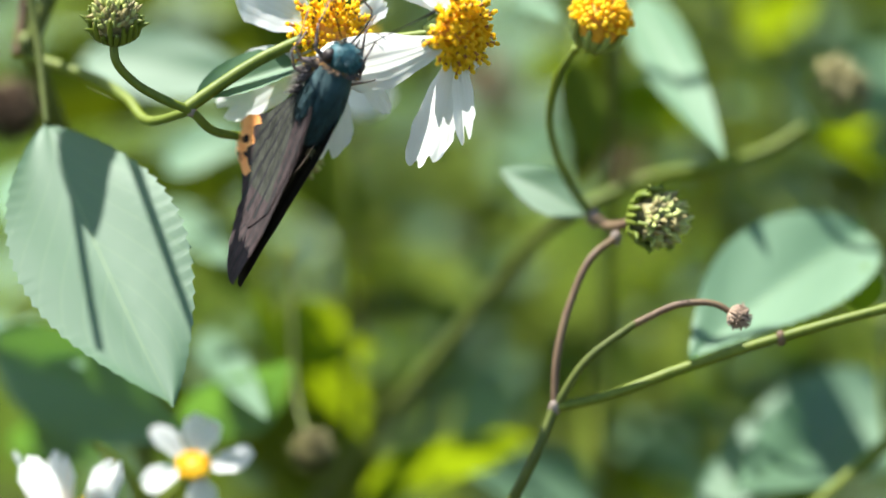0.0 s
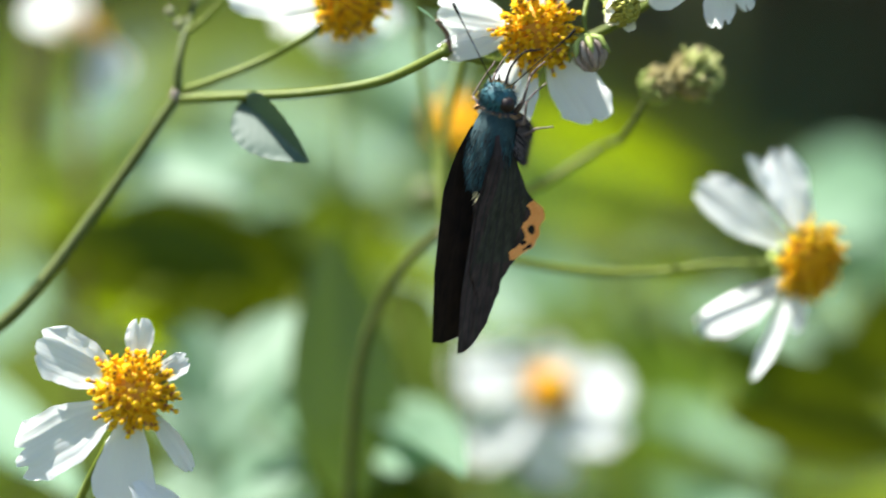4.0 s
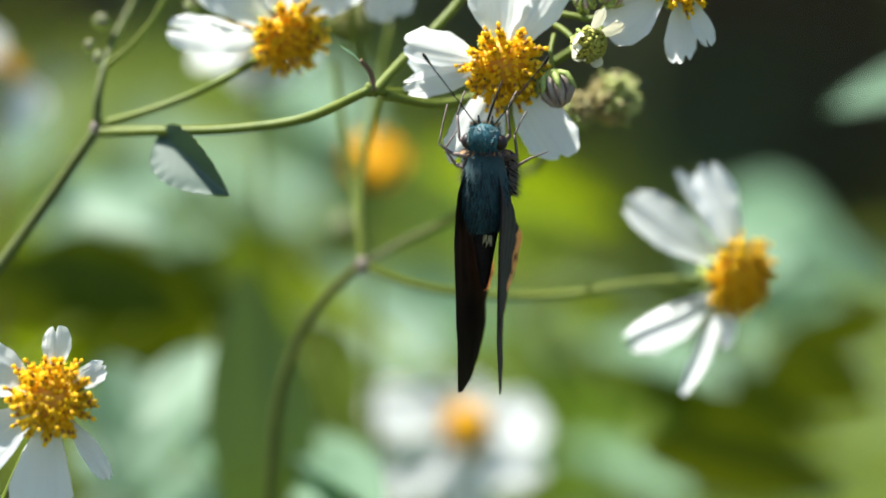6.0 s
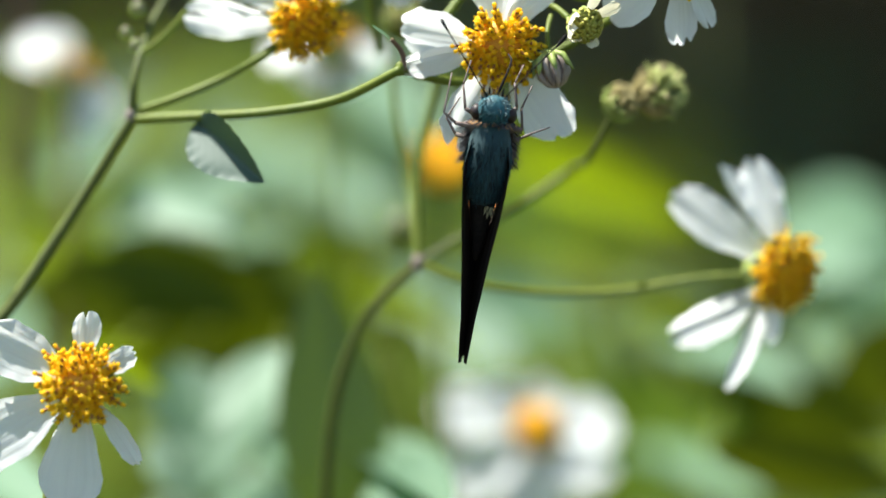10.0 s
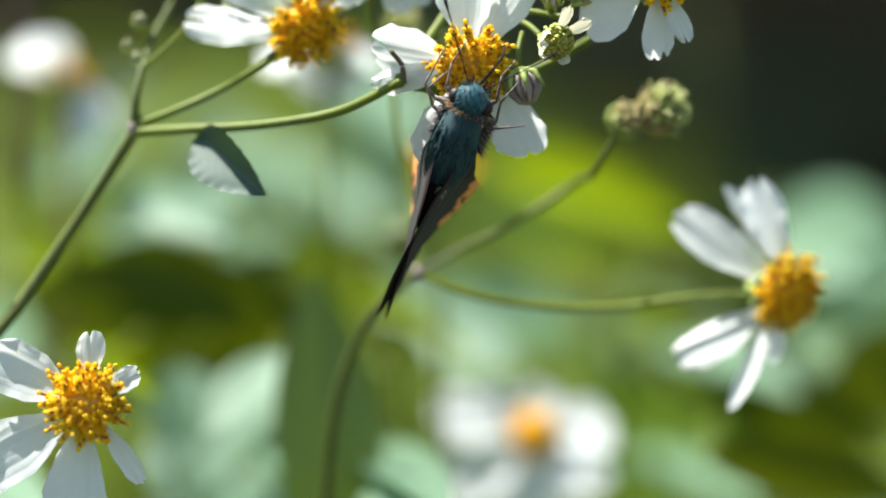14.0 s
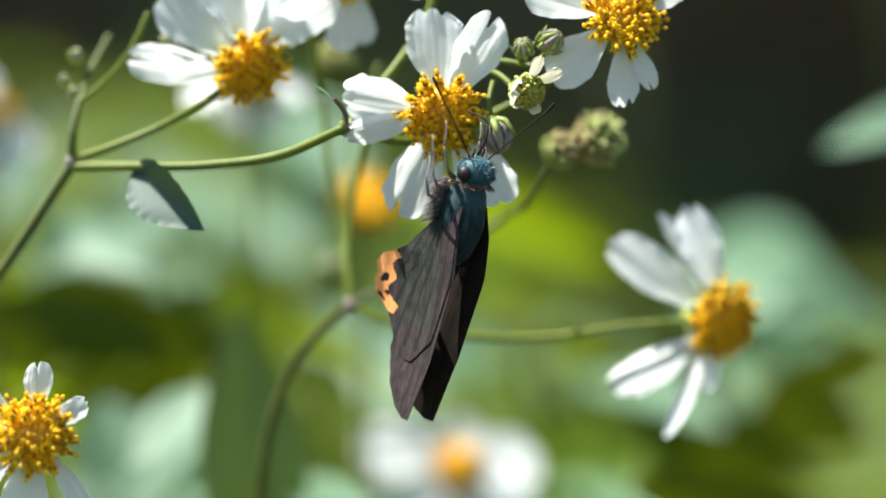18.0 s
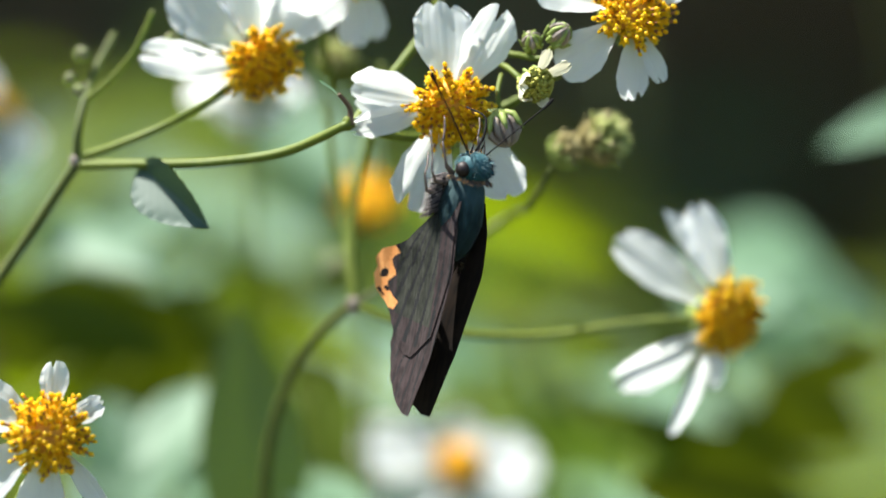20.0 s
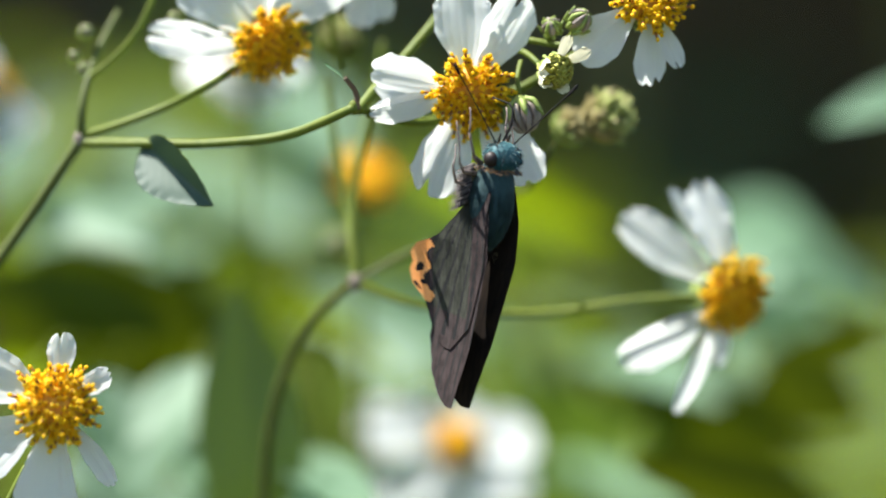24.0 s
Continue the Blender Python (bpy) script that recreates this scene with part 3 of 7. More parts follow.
            y = 4.6 + 0.25 * math.sin(x * 2.3 + z * 1.7) + 0.2 * math.sin(x * 5.1 - z * 3.3) - 1.5 * max(0.0, (z - 1.9) / 1.5) ** 1.5
            verts.append((x, y, z))
    for j in range(nz):
        for i in range(nx):
            a = j * (nx + 1) + i
            faces.append((a, a + 1, a + nx + 2, a + nx + 1))
    k = len(verts)
    verts += [(-5, 5.8, -0.05), (5, 5.8, -0.05), (5, 5.8, 3.3), (-5, 5.8, 3.3)]
    faces += [(k + 1, k, k + 3, k + 2), (nz * (nx + 1), nz * (nx + 1) + nx, k + 2, k + 3)]
    core.add((verts, faces), 0)
    for i in range(5200):
        x, z = rng.uniform(-4.6, 4.6), 3.3 * rng.random()
        y = 4.5 + 0.25 * math.sin(x * 2.3 + z * 1.7) + 0.2 * math.sin(x * 5.1 - z * 3.3) - 1.5 * max(0.0, (z - 1.9) / 1.5) ** 1.5 + rng.uniform(-0.25, 0.08)
        d = Vector((rng.uniform(-1, 1), rng.uniform(-0.9, 0.2), rng.uniform(-1, 0.3)))
        size = rng.uniform(0.08, 0.17)
        leafy = math.sin(x * 4.3 + 1.9) + math.sin(z * 7.1 + x * 1.3) + rng.uniform(-0.7, 0.7) > 0.25
        core.add(small_leaf_data(size, size * 0.45, rng), 1 if leafy else 0, frame_along((x, y, z), d, (rng.uniform(-.5, .5), -0.9, 0.6)))
    for i in range(1500):
        x, y, z = rng.uniform(-4.9, 4.9), rng.uniform(3.0, 5.8), 3.36 + rng.uniform(-0.08, 0.12)
        d = Vector((rng.uniform(-1, 1), rng.uniform(-1, 1), rng.uniform(-0.3, 0.5)))
        size = rng.uniform(0.1, 0.2)
        core.add(small_leaf_data(size, size * 0.45, rng), 1, frame_along((x, y, z), d, (rng.uniform(-.6, .6), rng.uniform(-.6, .6), 0.8)))
    hedge = new("hedge", core.mesh("hedge", [HEDGE, HEDGE_GREEN]))
    tagged(hedge, "dark shaded hedge of dense leaves far behind", "hedge", kind="stuff")


build_thicket()

# ------------------------------------------------------------------ the flowering plant with the butterfly's flowers
BRANCH = (Vector((-0.04855, 0.59077, 0.87201)), Vector((-0.01414, 0.57846, 0.87875)))


def main_plant():
    root = (-0.09510, 0.59266, 0.77583)
    pl = thing("daisy_plant", on_ground(root, -0.02, 0.03), "tall branching wild plant with white daisy flowers and orange discs", "plant")
    g = pl.location
    # main stalk, from the soil to the upper fork
    stem(pl, [g, Vector(g).lerp(Vector(root), 0.5) + Vector((0.006, 0, 0)), root, (-0.10049, 0.57842, 0.80385)], 2.2, 1.5, DARK_STEM, "", "A", seed=1)
    stem(pl, [(-0.10049, 0.57842, 0.80385), (-0.09640, 0.58074, 0.81391), (-0.09219, 0.58316, 0.82067), (-0.08091, 0.58476, 0.83442), (-0.06974, 0.58490, 0.84322), (-0.05892, 0.58860, 0.85716), (-0.04868, 0.59082, 0.87244)],
         1.35, 0.95, DARK_STEM, "A", "U", seed=2)
    node(pl, (-0.04883, 0.59081, 0.87245), 1.0, "U")
    stem(pl, [(-0.04883, 0.59081, 0.87245), (-0.04855, 0.59135, 0.87651), (-0.04783, 0.59393, 0.88026), (-0.04704, 0.59738, 0.88283), (-0.04462, 0.60326, 0.88779)], 0.8, 0.5, DARK_STEM, "U", "U", seed=3)
    stem(pl, [(-0.04783, 0.59389, 0.88004), (-0.04468, 0.59340, 0.88255), (-0.04169, 0.59296, 0.88591), (-0.03876, 0.59376, 0.89172)], 0.62, 0.5, STEM, "U", "U", seed=4)
    for i, (p, r) in enumerate((((-0.04844, 0.59759, 0.88577), 0.9), ((-0.04989, 0.59610, 0.88274), 0.7), ((-0.04849, 0.59502, 0.88124), 0.8), ((-0.03660, 0.59455, 0.88795), 0.8))):
        sways(bud(pl, p, (0.2 - 0.3 * i, -0.4, 0.9), r, i, "tiny pale green bud"), "U")
    stem(pl, [(-0.04855, 0.59089, 0.87288), (-0.04371, 0.58928, 0.87472), (-0.03709, 0.58888, 0.87758), (-0.03181, 0.58731, 0.88071), (-0.02667, 0.59458, 0.88378)], 0.72, 0.6, STEM, "U", "V", seed=5)
    stem(pl, [(-0.04855, 0.59077, 0.87201), (-0.04139, 0.58712, 0.87265), (-0.03092, 0.58360, 0.87342), (-0.02141, 0.58103, 0.87523), (-0.01320, 0.57813, 0.87921)], 0.85, 0.75, STEM, "U", "X", seed=6)
    node(pl, (-0.01345, 0.57870, 0.87915), 0.85, "X", STEM)
    stem(pl, [(-0.01329, 0.57853, 0.87917), (-0.01140, 0.58446, 0.87787), (-0.00708, 0.59051, 0.87737), (-0.00344, 0.59273, 0.87881)], 0.75, 0.7, STEM, "X", "Q", seed=7)
    stem(pl, [(-0.01298, 0.57947, 0.87859), (-0.01018, 0.58399, 0.88224), (-0.00661, 0.58852, 0.88625), (-0.00299, 0.59212, 0.89158), (-0.00117, 0.59373, 0.89802)], 0.85, 0.7, STEM, "X", "T", seed=8)
    stem(pl, [(-0.01158, 0.58145, 0.87805), (-0.00444, 0.58739, 0.87637), (0.00502, 0.58877, 0.87949), (0.00901, 0.58797, 0.88164), (0.01477, 0.58631, 0.88576), (0.02083, 0.58468, 0.89123)], 0.85, 0.6, STEM, "X", "T", seed=9)
    sways(leaf(pl, LEAF, (-0.01460, 0.57798, 0.88290), (-0.01690, 0.57700, 0.88500), 0.0021, (-0.5, -0.3, 0.8), 3, 0.1, 0.05), "X")
    stem(pl, [(-0.01295, 0.57851, 0.87892), (-0.01320, 0.57877, 0.88105), (-0.01455, 0.57804, 0.88300)], 0.5, 0.35, BROWN_STEM, "X", "X", seed=10)
    # leaf under the fork, its shaded half put into a dark leaf colour
    sways(leaf(pl, GLOSSY, (-0.04017, 0.58715, 0.87226), (-0.03106, 0.57984, 0.86535), 0.0075, (-0.52, -0.83, 0.19), 4, 0.8, 0.06, 9, "small two-toned green leaf folded along its rib"), "U")

    # the flower that the butterfly drinks from
    q = flower_head(pl, (-0.00093, 0.57895, 0.88139), (0.03, -0.97, -0.12),
                    [(-7, 14, 11.9, 7.0, 0.02), (29, 10, 12.6, 5.8, 0.0), (-82, -2, 11.2, 6.4, 0.1), (-104, -9, 11.4, 3.4, 0.14), (-159, -8, 12.8, 6.8, -0.03), (146, -6, 12.7, 6.4, 0.04)],
                    4.75, 1, label="white flower with a round orange disc, tilted to the front")
    sways(q, "Q")
    sways(bud(pl, (0.00579, 0.57757, 0.87853), (0.25, -0.25, -0.9), 2.0, 1, "closed striped bud hanging from its stalk"), "Q")
    stem(pl, [(0.00554, 0.58235, 0.88497), (0.00509, 0.58013, 0.88305), (0.00550, 0.57772, 0.87974)], 0.4, 0.4, STEM, "Q", "Q", seed=11)
    half = flower_head(pl, (0.00977, 0.57719, 0.88432), (0.35, -0.85, -0.25),
                       [(-100, -62, 4.8, 2.0, -0.5), (-58, -60, 4.6, 2.0, -0.5), (28, -30, 4.6, 1.5, 0.1), (68, -30, 4.8, 1.6, 0.15), (140, -48, 3.8, 1.5, -0.2), (178, -55, 3.6, 1.5, -0.4)],
                       2.6, 5, "flower_head", "small half-open green head with withered cream petals", 70, OLD_PETAL)
    sways(half, "Q")
    half.children[0].data = floret_pile(2.6 * 0.84 * MM, 1.9 * MM, 80, 9, 0.35, False)
    half.children[0].data.materials[0] = SEED_GREEN
    half.data.materials[0] = SEED_GREEN
    stem(pl, [(0.00462, 0.58453, 0.88639), (0.00626, 0.58245, 0.88590), (0.00781, 0.58030, 0.88484)], 0.5, 0.5, STEM, "Q", "Q", seed=12)
    sways(bud(pl, (0.00937, 0.57979, 0.88964), (-0.1, -0.7, 0.6), 1.2, 2, "small purple-tipped bud"), "Q")
    sways(bud(pl, (0.01294, 0.57981, 0.89050), (0.5, -0.5, 0.5), 1.45, 3, "small purple-tipped bud"), "Q")
    stem(pl, [(0.00497, 0.58367, 0.88772), (0.00748, 0.58261, 0.88747), (0.01069, 0.58152, 0.88722), (0.01246, 0.58068, 0.88911)], 0.55, 0.45, STEM, "Q", "Q", seed=13)
    stem(pl, [(0.00891, 0.58256, 0.88718), (0.00911, 0.58165, 0.88815), (0.00931, 0.58074, 0.88911)], 0.4, 0.4, STEM, "Q", "Q", seed=14)

    # neighbour flowers above
    v = flower_head(pl, (-0.02570, 0.58974, 0.88582), (0.38, -0.8, -0.35),
                    [(-88, 8, 14.2, 5.2, 0.02), (-50, 12, 13.5, 7.0, 0.0), (-18, 15, 12.5, 7.0, 0.0), (51, 5, 13.0, 6.6, 0.04), (14, 16, 12.0, 6.6, 0.0)],
                    4.6, 2, label="white flower seen a little from the side")
    sways(v, "V")
    w = flower_head(pl, (0.02176, 0.58079, 0.89284), (0.25, -0.75, 0.4),
                    [(-131, -4, 10.2, 6.0, 0.08), (179, -4, 9.6, 4.0, 0.08), (153, -8, 8.2, 2.6, 0.1), (-70, 5, 11, 6, 0), (-20, 10, 12, 6.5, 0), (50, 5, 12, 6.2, 0)],
                    4.5, 3, label="white flower with two narrow drooping petals")
    sways(w, "T")
    u = flower_head(pl, (-0.01258, 0.59749, 0.89659), (0.1, -0.6, 0.5),
                    [(186, -4, 9.0, 4.2, 0.05), (168, -5, 8.2, 3.4, 0.1), (-90, 5, 11, 6, 0), (90, 5, 11, 6, 0), (0, 10, 11, 6, 0)], 4.3, 4, label="white flower at the top of the plant")
    sways(u, "V")
    stem(pl, [(-0.01636, 0.60111, 0.89330), (-0.01754, 0.60260, 0.88831), (-0.01649, 0.60373, 0.87995)], 0.6, 0.6, STEM, "V", "V", seed=15)

    # lower flowers
    a = (-0.07560, 0.55587, 0.80272)
    node(pl, a, 0.75, "A")
    stem(pl, [(-0.10049, 0.57836, 0.80364), (-0.09200, 0.57421, 0.80230), (-0.08532, 0.56660, 0.80117), (-0.08191, 0.56054, 0.80007), a], 1.0, 0.75, STEM, "A", "A", seed=20)
    stem(pl, [a, (-0.07889, 0.55481, 0.80438), (-0.08266, 0.55388, 0.80695), (-0.08468, 0.55325, 0.80976), (-0.08502, 0.55389, 0.81251)], 0.75, 0.7, STEM, "A", "A", seed=21)
    sways(seed_head(pl, (-0.08486, 0.55447, 0.81477), (0.05, -0.25, 0.95), 3.3, 1, "ripening olive seed head with curled bracts"), "A")
    stem(pl, [a, (-0.07312, 0.55698, 0.79991), (-0.06973, 0.55861, 0.79875), (-0.06584, 0.56234, 0.79748)], 0.75, 0.7, STEM, "A", "A", seed=22)
    sways(seed_head(pl, (-0.06333, 0.56376, 0.79537), (0.6, -0.7, -0.25), 3.5, 2, "ripening olive seed head facing sideways"), "A")
    j = (-0.06281, 0.56004, 0.81285)
    stem(pl, [(-0.07623, 0.55586, 0.80299), (-0.07291, 0.55706, 0.80587), (-0.06805, 0.55864, 0.80969), j], 1.05, 0.95, STEM, "A", "B", seed=23)
    stem(pl, [j, (-0.05964, 0.56044, 0.81308), (-0.05479, 0.56193, 0.81291), (-0.04975, 0.56158, 0.81379), (-0.04472, 0.56118, 0.81467)], 0.75, 0.7, STEM, "B", "B", seed=24)
    low = stem(pl, [j, (-0.06250, 0.56180, 0.81860), (-0.06276, 0.56463, 0.82432)], 0.7, 0.66, STEM, seed=25)
    high = stem(pl, [(-0.06276, 0.56463, 0.82432), (-0.06150, 0.56690, 0.82930), (-0.05973, 0.56886, 0.83451)], 0.66, 0.62, STEM, seed=26)
    ELBOWS.append((low, high, "B", "J", Vector(j), Vector((-0.06276, 0.56463, 0.82432)), Vector((-0.05973, 0.56886, 0.83451))))
    sways(leaf(pl, LEAF, (-0.07480, 0.55800, 0.80648), (-0.05674, 0.56349, 0.81163), 0.0062, (-0.25, -0.62, 0.72), 6, 0.5, 0.05, 9), "B")
    sways(flower_head(pl, (-0.05568, 0.56210, 0.84245), (0.06, -0.93, 0.33),
                      [(-63, 6, 12.4, 6.6, 0.03), (4, 14, 7.9, 3.4, 0.0), (56, 6, 6.4, 2.8, 0.05), (142, -6, 10.6, 2.4, 0.12), (188, -10, 14.3, 7.4, 0.03), (-122, -6, 15.8, 7.6, 0.02)],
                      4.7, 6, label="white flower with uneven petals and a full orange disc"), "J")
    sways(flower_head(pl, (-0.04166, 0.55657, 0.81595), (0.72, -0.66, 0.12),
                      [(-44, 16, 12.6, 5.6, 0.04), (-57, 20, 12.9, 4.4, 0.05), (-109, 4, 17.0, 7.4, 0.03), (194, -6, 16.4, 6.6, 0.03), (175, 2, 13.2, 3.8, 0.02), (142, -5, 4.4, 2.6, 0.25)],
                      4.3, 7, label="white flower turned sideways with three long petals"), "B")
    # large toothed leaf low on the stalk
    sways(leaf(pl, LEAF, (-0.09603, 0.56656, 0.79772), (-0.07566, 0.53433, 0.77070), 0.0222, (0.12, -0.72, 0.68), 8, 0.12, 0.04, 24, "large grey-green toothed leaf with shadow streaks", taper=0.9), "A")
    stem(pl, [(-0.10046, 0.57821, 0.81588), (-0.09859, 0.57485, 0.80917), (-0.09580, 0.56644, 0.79723)], 0.8, 0.6, DARK_STEM, "A", "A", seed=27)
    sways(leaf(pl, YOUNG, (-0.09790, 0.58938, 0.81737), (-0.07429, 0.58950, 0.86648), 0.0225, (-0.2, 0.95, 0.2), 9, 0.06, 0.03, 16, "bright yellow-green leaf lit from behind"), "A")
    sways(seed_head(pl, (-0.08540, 0.58098, 0.82684), (0.3, -0.3, 0.9), 3.2, 3), "A")
    node(pl, (-0.10030, 0.58305, 0.81872), 1.0, "A")
    stem(pl, [(-0.10030, 0.58305, 0.81872), (-0.09536, 0.58252, 0.82197), (-0.08929, 0.58216, 0.82542), (-0.08596, 0.58094, 0.82702)], 0.6, 0.5, STEM, "A", "A", seed=28)
    stem(pl, [(-0.10172, 0.57915, 0.80344), (-0.10114, 0.58166, 0.80896), (-0.10067, 0.58294, 0.81402), (-0.10030, 0.58305, 0.81872)], 0.95, 0.75, BROWN_STEM, "A", "A", seed=29)
    stem(pl, [(-0.10030, 0.58305, 0.81872), (-0.10389, 0.58419, 0.82204), (-0.10852, 0.58530, 0.82627), (-0.11553, 0.58726, 0.83219)], 0.75, 0.65, STEM, "A", "A", seed=32)
    node(pl, (-0.10448, 0.58419, 0.82249), 0.9, "A", STEM)
    stem(pl, [(-0.10045, 0.58223, 0.80654), (-0.09908, 0.58583, 0.81185), (-0.09790, 0.58938, 0.81737)], 0.55, 0.7, STEM, "A", "A", seed=33)
    # fading heads at its side
    fading = (flower_head(pl, (-0.10916, 0.57008, 0.80722), (0.15, -0.02, 0.99), [(-35, -20, 4.8, 1.8, 0), (-12, -30, 5.0, 1.8, 0), (14, -10, 4.8, 1.8, 0), (38, -20, 4.6, 1.6, 0), (0, 20, 4.8, 1.8, 0)],
                      2.2, 8, label="fading yellow head with short petals", count=60, old=True))
    fading.children[0].data = floret_pile(1.3 * MM, 1.3 * MM, 30, 8, 0.5, False)
    fading.data.materials[0] = SEED_GREEN
    sways(fading, "A")
    for i, p in enumerate(((-0.10920, 0.56853, 0.79302), (-0.10586, 0.56959, 0.79457), (-0.11077, 0.56741, 0.79008), (-0.10769, 0.56870, 0.78866))):
        sways(bud(pl, p, (0.3 - 0.2 * i, -0.5, 0.6), 1.5, i + 5, "tight cluster bud, pale green", SEED), "A")
    stem(pl, [(-0.10938, 0.57062, 0.80519), (-0.11177, 0.57552, 0.79627), (-0.11818, 0.58773, 0.78506)], 0.7, 0.7, STEM, "A", "A", seed=30)
    stem(pl, [(-0.10603, 0.57039, 0.79358), (-0.10902, 0.57203, 0.78962), (-0.11487, 0.58211, 0.78239), (-0.11941, 0.58496, 0.77632)], 0.5, 0.6, STEM, "A", "A", seed=31)
    return pl


main_plant()


def overhanging_shoot():
    """A shoot beside the view whose shadow falls on the big toothed leaf."""
    a = (-0.13633, 0.59221, 0.89677)
    pl = thing("leafy_shoot", on_ground(a, -0.03, 0.02), "leafy shoot hanging over the big toothed leaf", "plant", "leafy shoots behind the flowers")
    g = pl.location
    stem(pl, [g, Vector(g).lerp(Vector(a), 0.5) + Vector((-0.02, 0, 0)), (-0.14078, 0.59353, 0.90539), (-0.12862, 0.58110, 0.88549), (-0.11538, 0.55565, 0.86435)], 1.8, 0.6, STEM, "", "A", seed=90)
    stem(pl, [(-0.14078, 0.59353, 0.90539), (-0.13522, 0.57891, 0.88519), (-0.12799, 0.55665, 0.86665)], 0.8, 0.55, STEM, "A", "A", seed=91)
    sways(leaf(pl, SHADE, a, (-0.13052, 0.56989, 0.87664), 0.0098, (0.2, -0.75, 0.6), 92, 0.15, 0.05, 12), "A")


overhanging_shoot()


def side_plant():
    """The slender plant whose flower nods to the side."""
    r = (-0.01308, 0.60082, 0.85135)
    base = (-0.02647, 0.61131, 0.80298)
    pl = thing("daisy_plant", on_ground(base, 0.0, 0.04), "slender wild plant with one nodding white flower and seed heads", "plant")
    g = pl.location
    stem(pl, [g, Vector(g).lerp(Vector(base), 0.5), base, (-0.02593, 0.60931, 0.81686), (-0.02317, 0.60513, 0.83658), (-0.01937, 0.60268, 0.84508), r], 1.2, 0.9, DARK_STEM, "", "R", seed=40)
    node(pl, r, 1.1, "R")
    stem(pl, [r, (-0.00842, 0.59959, 0.84967), (0.00225, 0.59932, 0.84775), (0.01344, 0.59918, 0.84781), (0.02386, 0.59914, 0.84952), (0.03314, 0.59881, 0.85013)], 0.75, 0.65, STEM, "R", "N", seed=41)
    stem(pl, [r, (-0.00849, 0.60335, 0.85376), (0.00020, 0.60811, 0.85758), (0.00701, 0.61075, 0.86180), (0.01067, 0.59577, 0.86697), (0.01347, 0.59349, 0.87226)], 0.72, 0.55, DARK_STEM, "R", "S", seed=42)
    stem(pl, [r, (-0.01337, 0.60383, 0.85746), (-0.01291, 0.60705, 0.86535), (-0.01086, 0.61038, 0.87480), (-0.00939, 0.61229, 0.88218)], 0.8, 0.6, STEM, "R", "R", seed=43)
    stem(pl, [(-0.01351, 0.60337, 0.85450), (-0.01445, 0.60849, 0.86134), (-0.01622, 0.61271, 0.86992), (-0.01719, 0.61555, 0.87645)], 0.6, 0.5, STEM, "R", "R", seed=44)
    sways(flower_head(pl, (0.03558, 0.59867, 0.85072), (0.6, -0.76, -0.18),
                      [(-16, 6, 13.8, 6.4, 0.03), (-30, 14, 14.4, 2.6, 0.0), (-57, 8, 16.4, 5.8, 0.04), (-126, -2, 15.6, 6.2, 0.05), (199, -6, 15.8, 3.4, 0.08), (177, -8, 8.6, 2.4, 0.1)],
                      4.9, 11, label="white flower nodding sideways on a long stalk"), "N")
    sways(seed_head(pl, (0.01457, 0.59349, 0.87346), (0.7, -0.2, 0.6), 2.3, 12, "spent brown and yellow-green seed head", (SEED_TAN, SEED_DARK, BRACT), spiky=1.2), "S")
    sways(seed_head(pl, (0.01933, 0.59544, 0.87443), (0.8, -0.3, 0.5), 3.0, 16, "spent yellow-green seed head", (SEED, SEED_DARK, SEED_TAN), spiky=1.5), "S")
    sways(seed_head(pl, (-0.01546, 0.61925, 0.88155), (0.1, -0.3, 0.9), 3.0, 13), "R")
    sways(bud(pl, (-0.01663, 0.65051, 0.84897), (0.1, -0.5, 0.8), 1.7, 14), "R")
    # broad leaf behind the stalk, its shade put into the leaf colour
    leaf(pl, MID, (-0.02699, 0.63972, 0.80502), (-0.03032, 0.64580, 0.84331), 0.0165, (0.35, -0.9, 0.22), 16, 0.12, 0.02, 15)
    leaf(pl, YOUNG, (-0.02888, 0.63515, 0.79392), (-0.02955, 0.64103, 0.80578), 0.0035, (-0.5, 0.7, 0.4), 17, 0.2, 0.02, 8)
    return pl


side_plant()


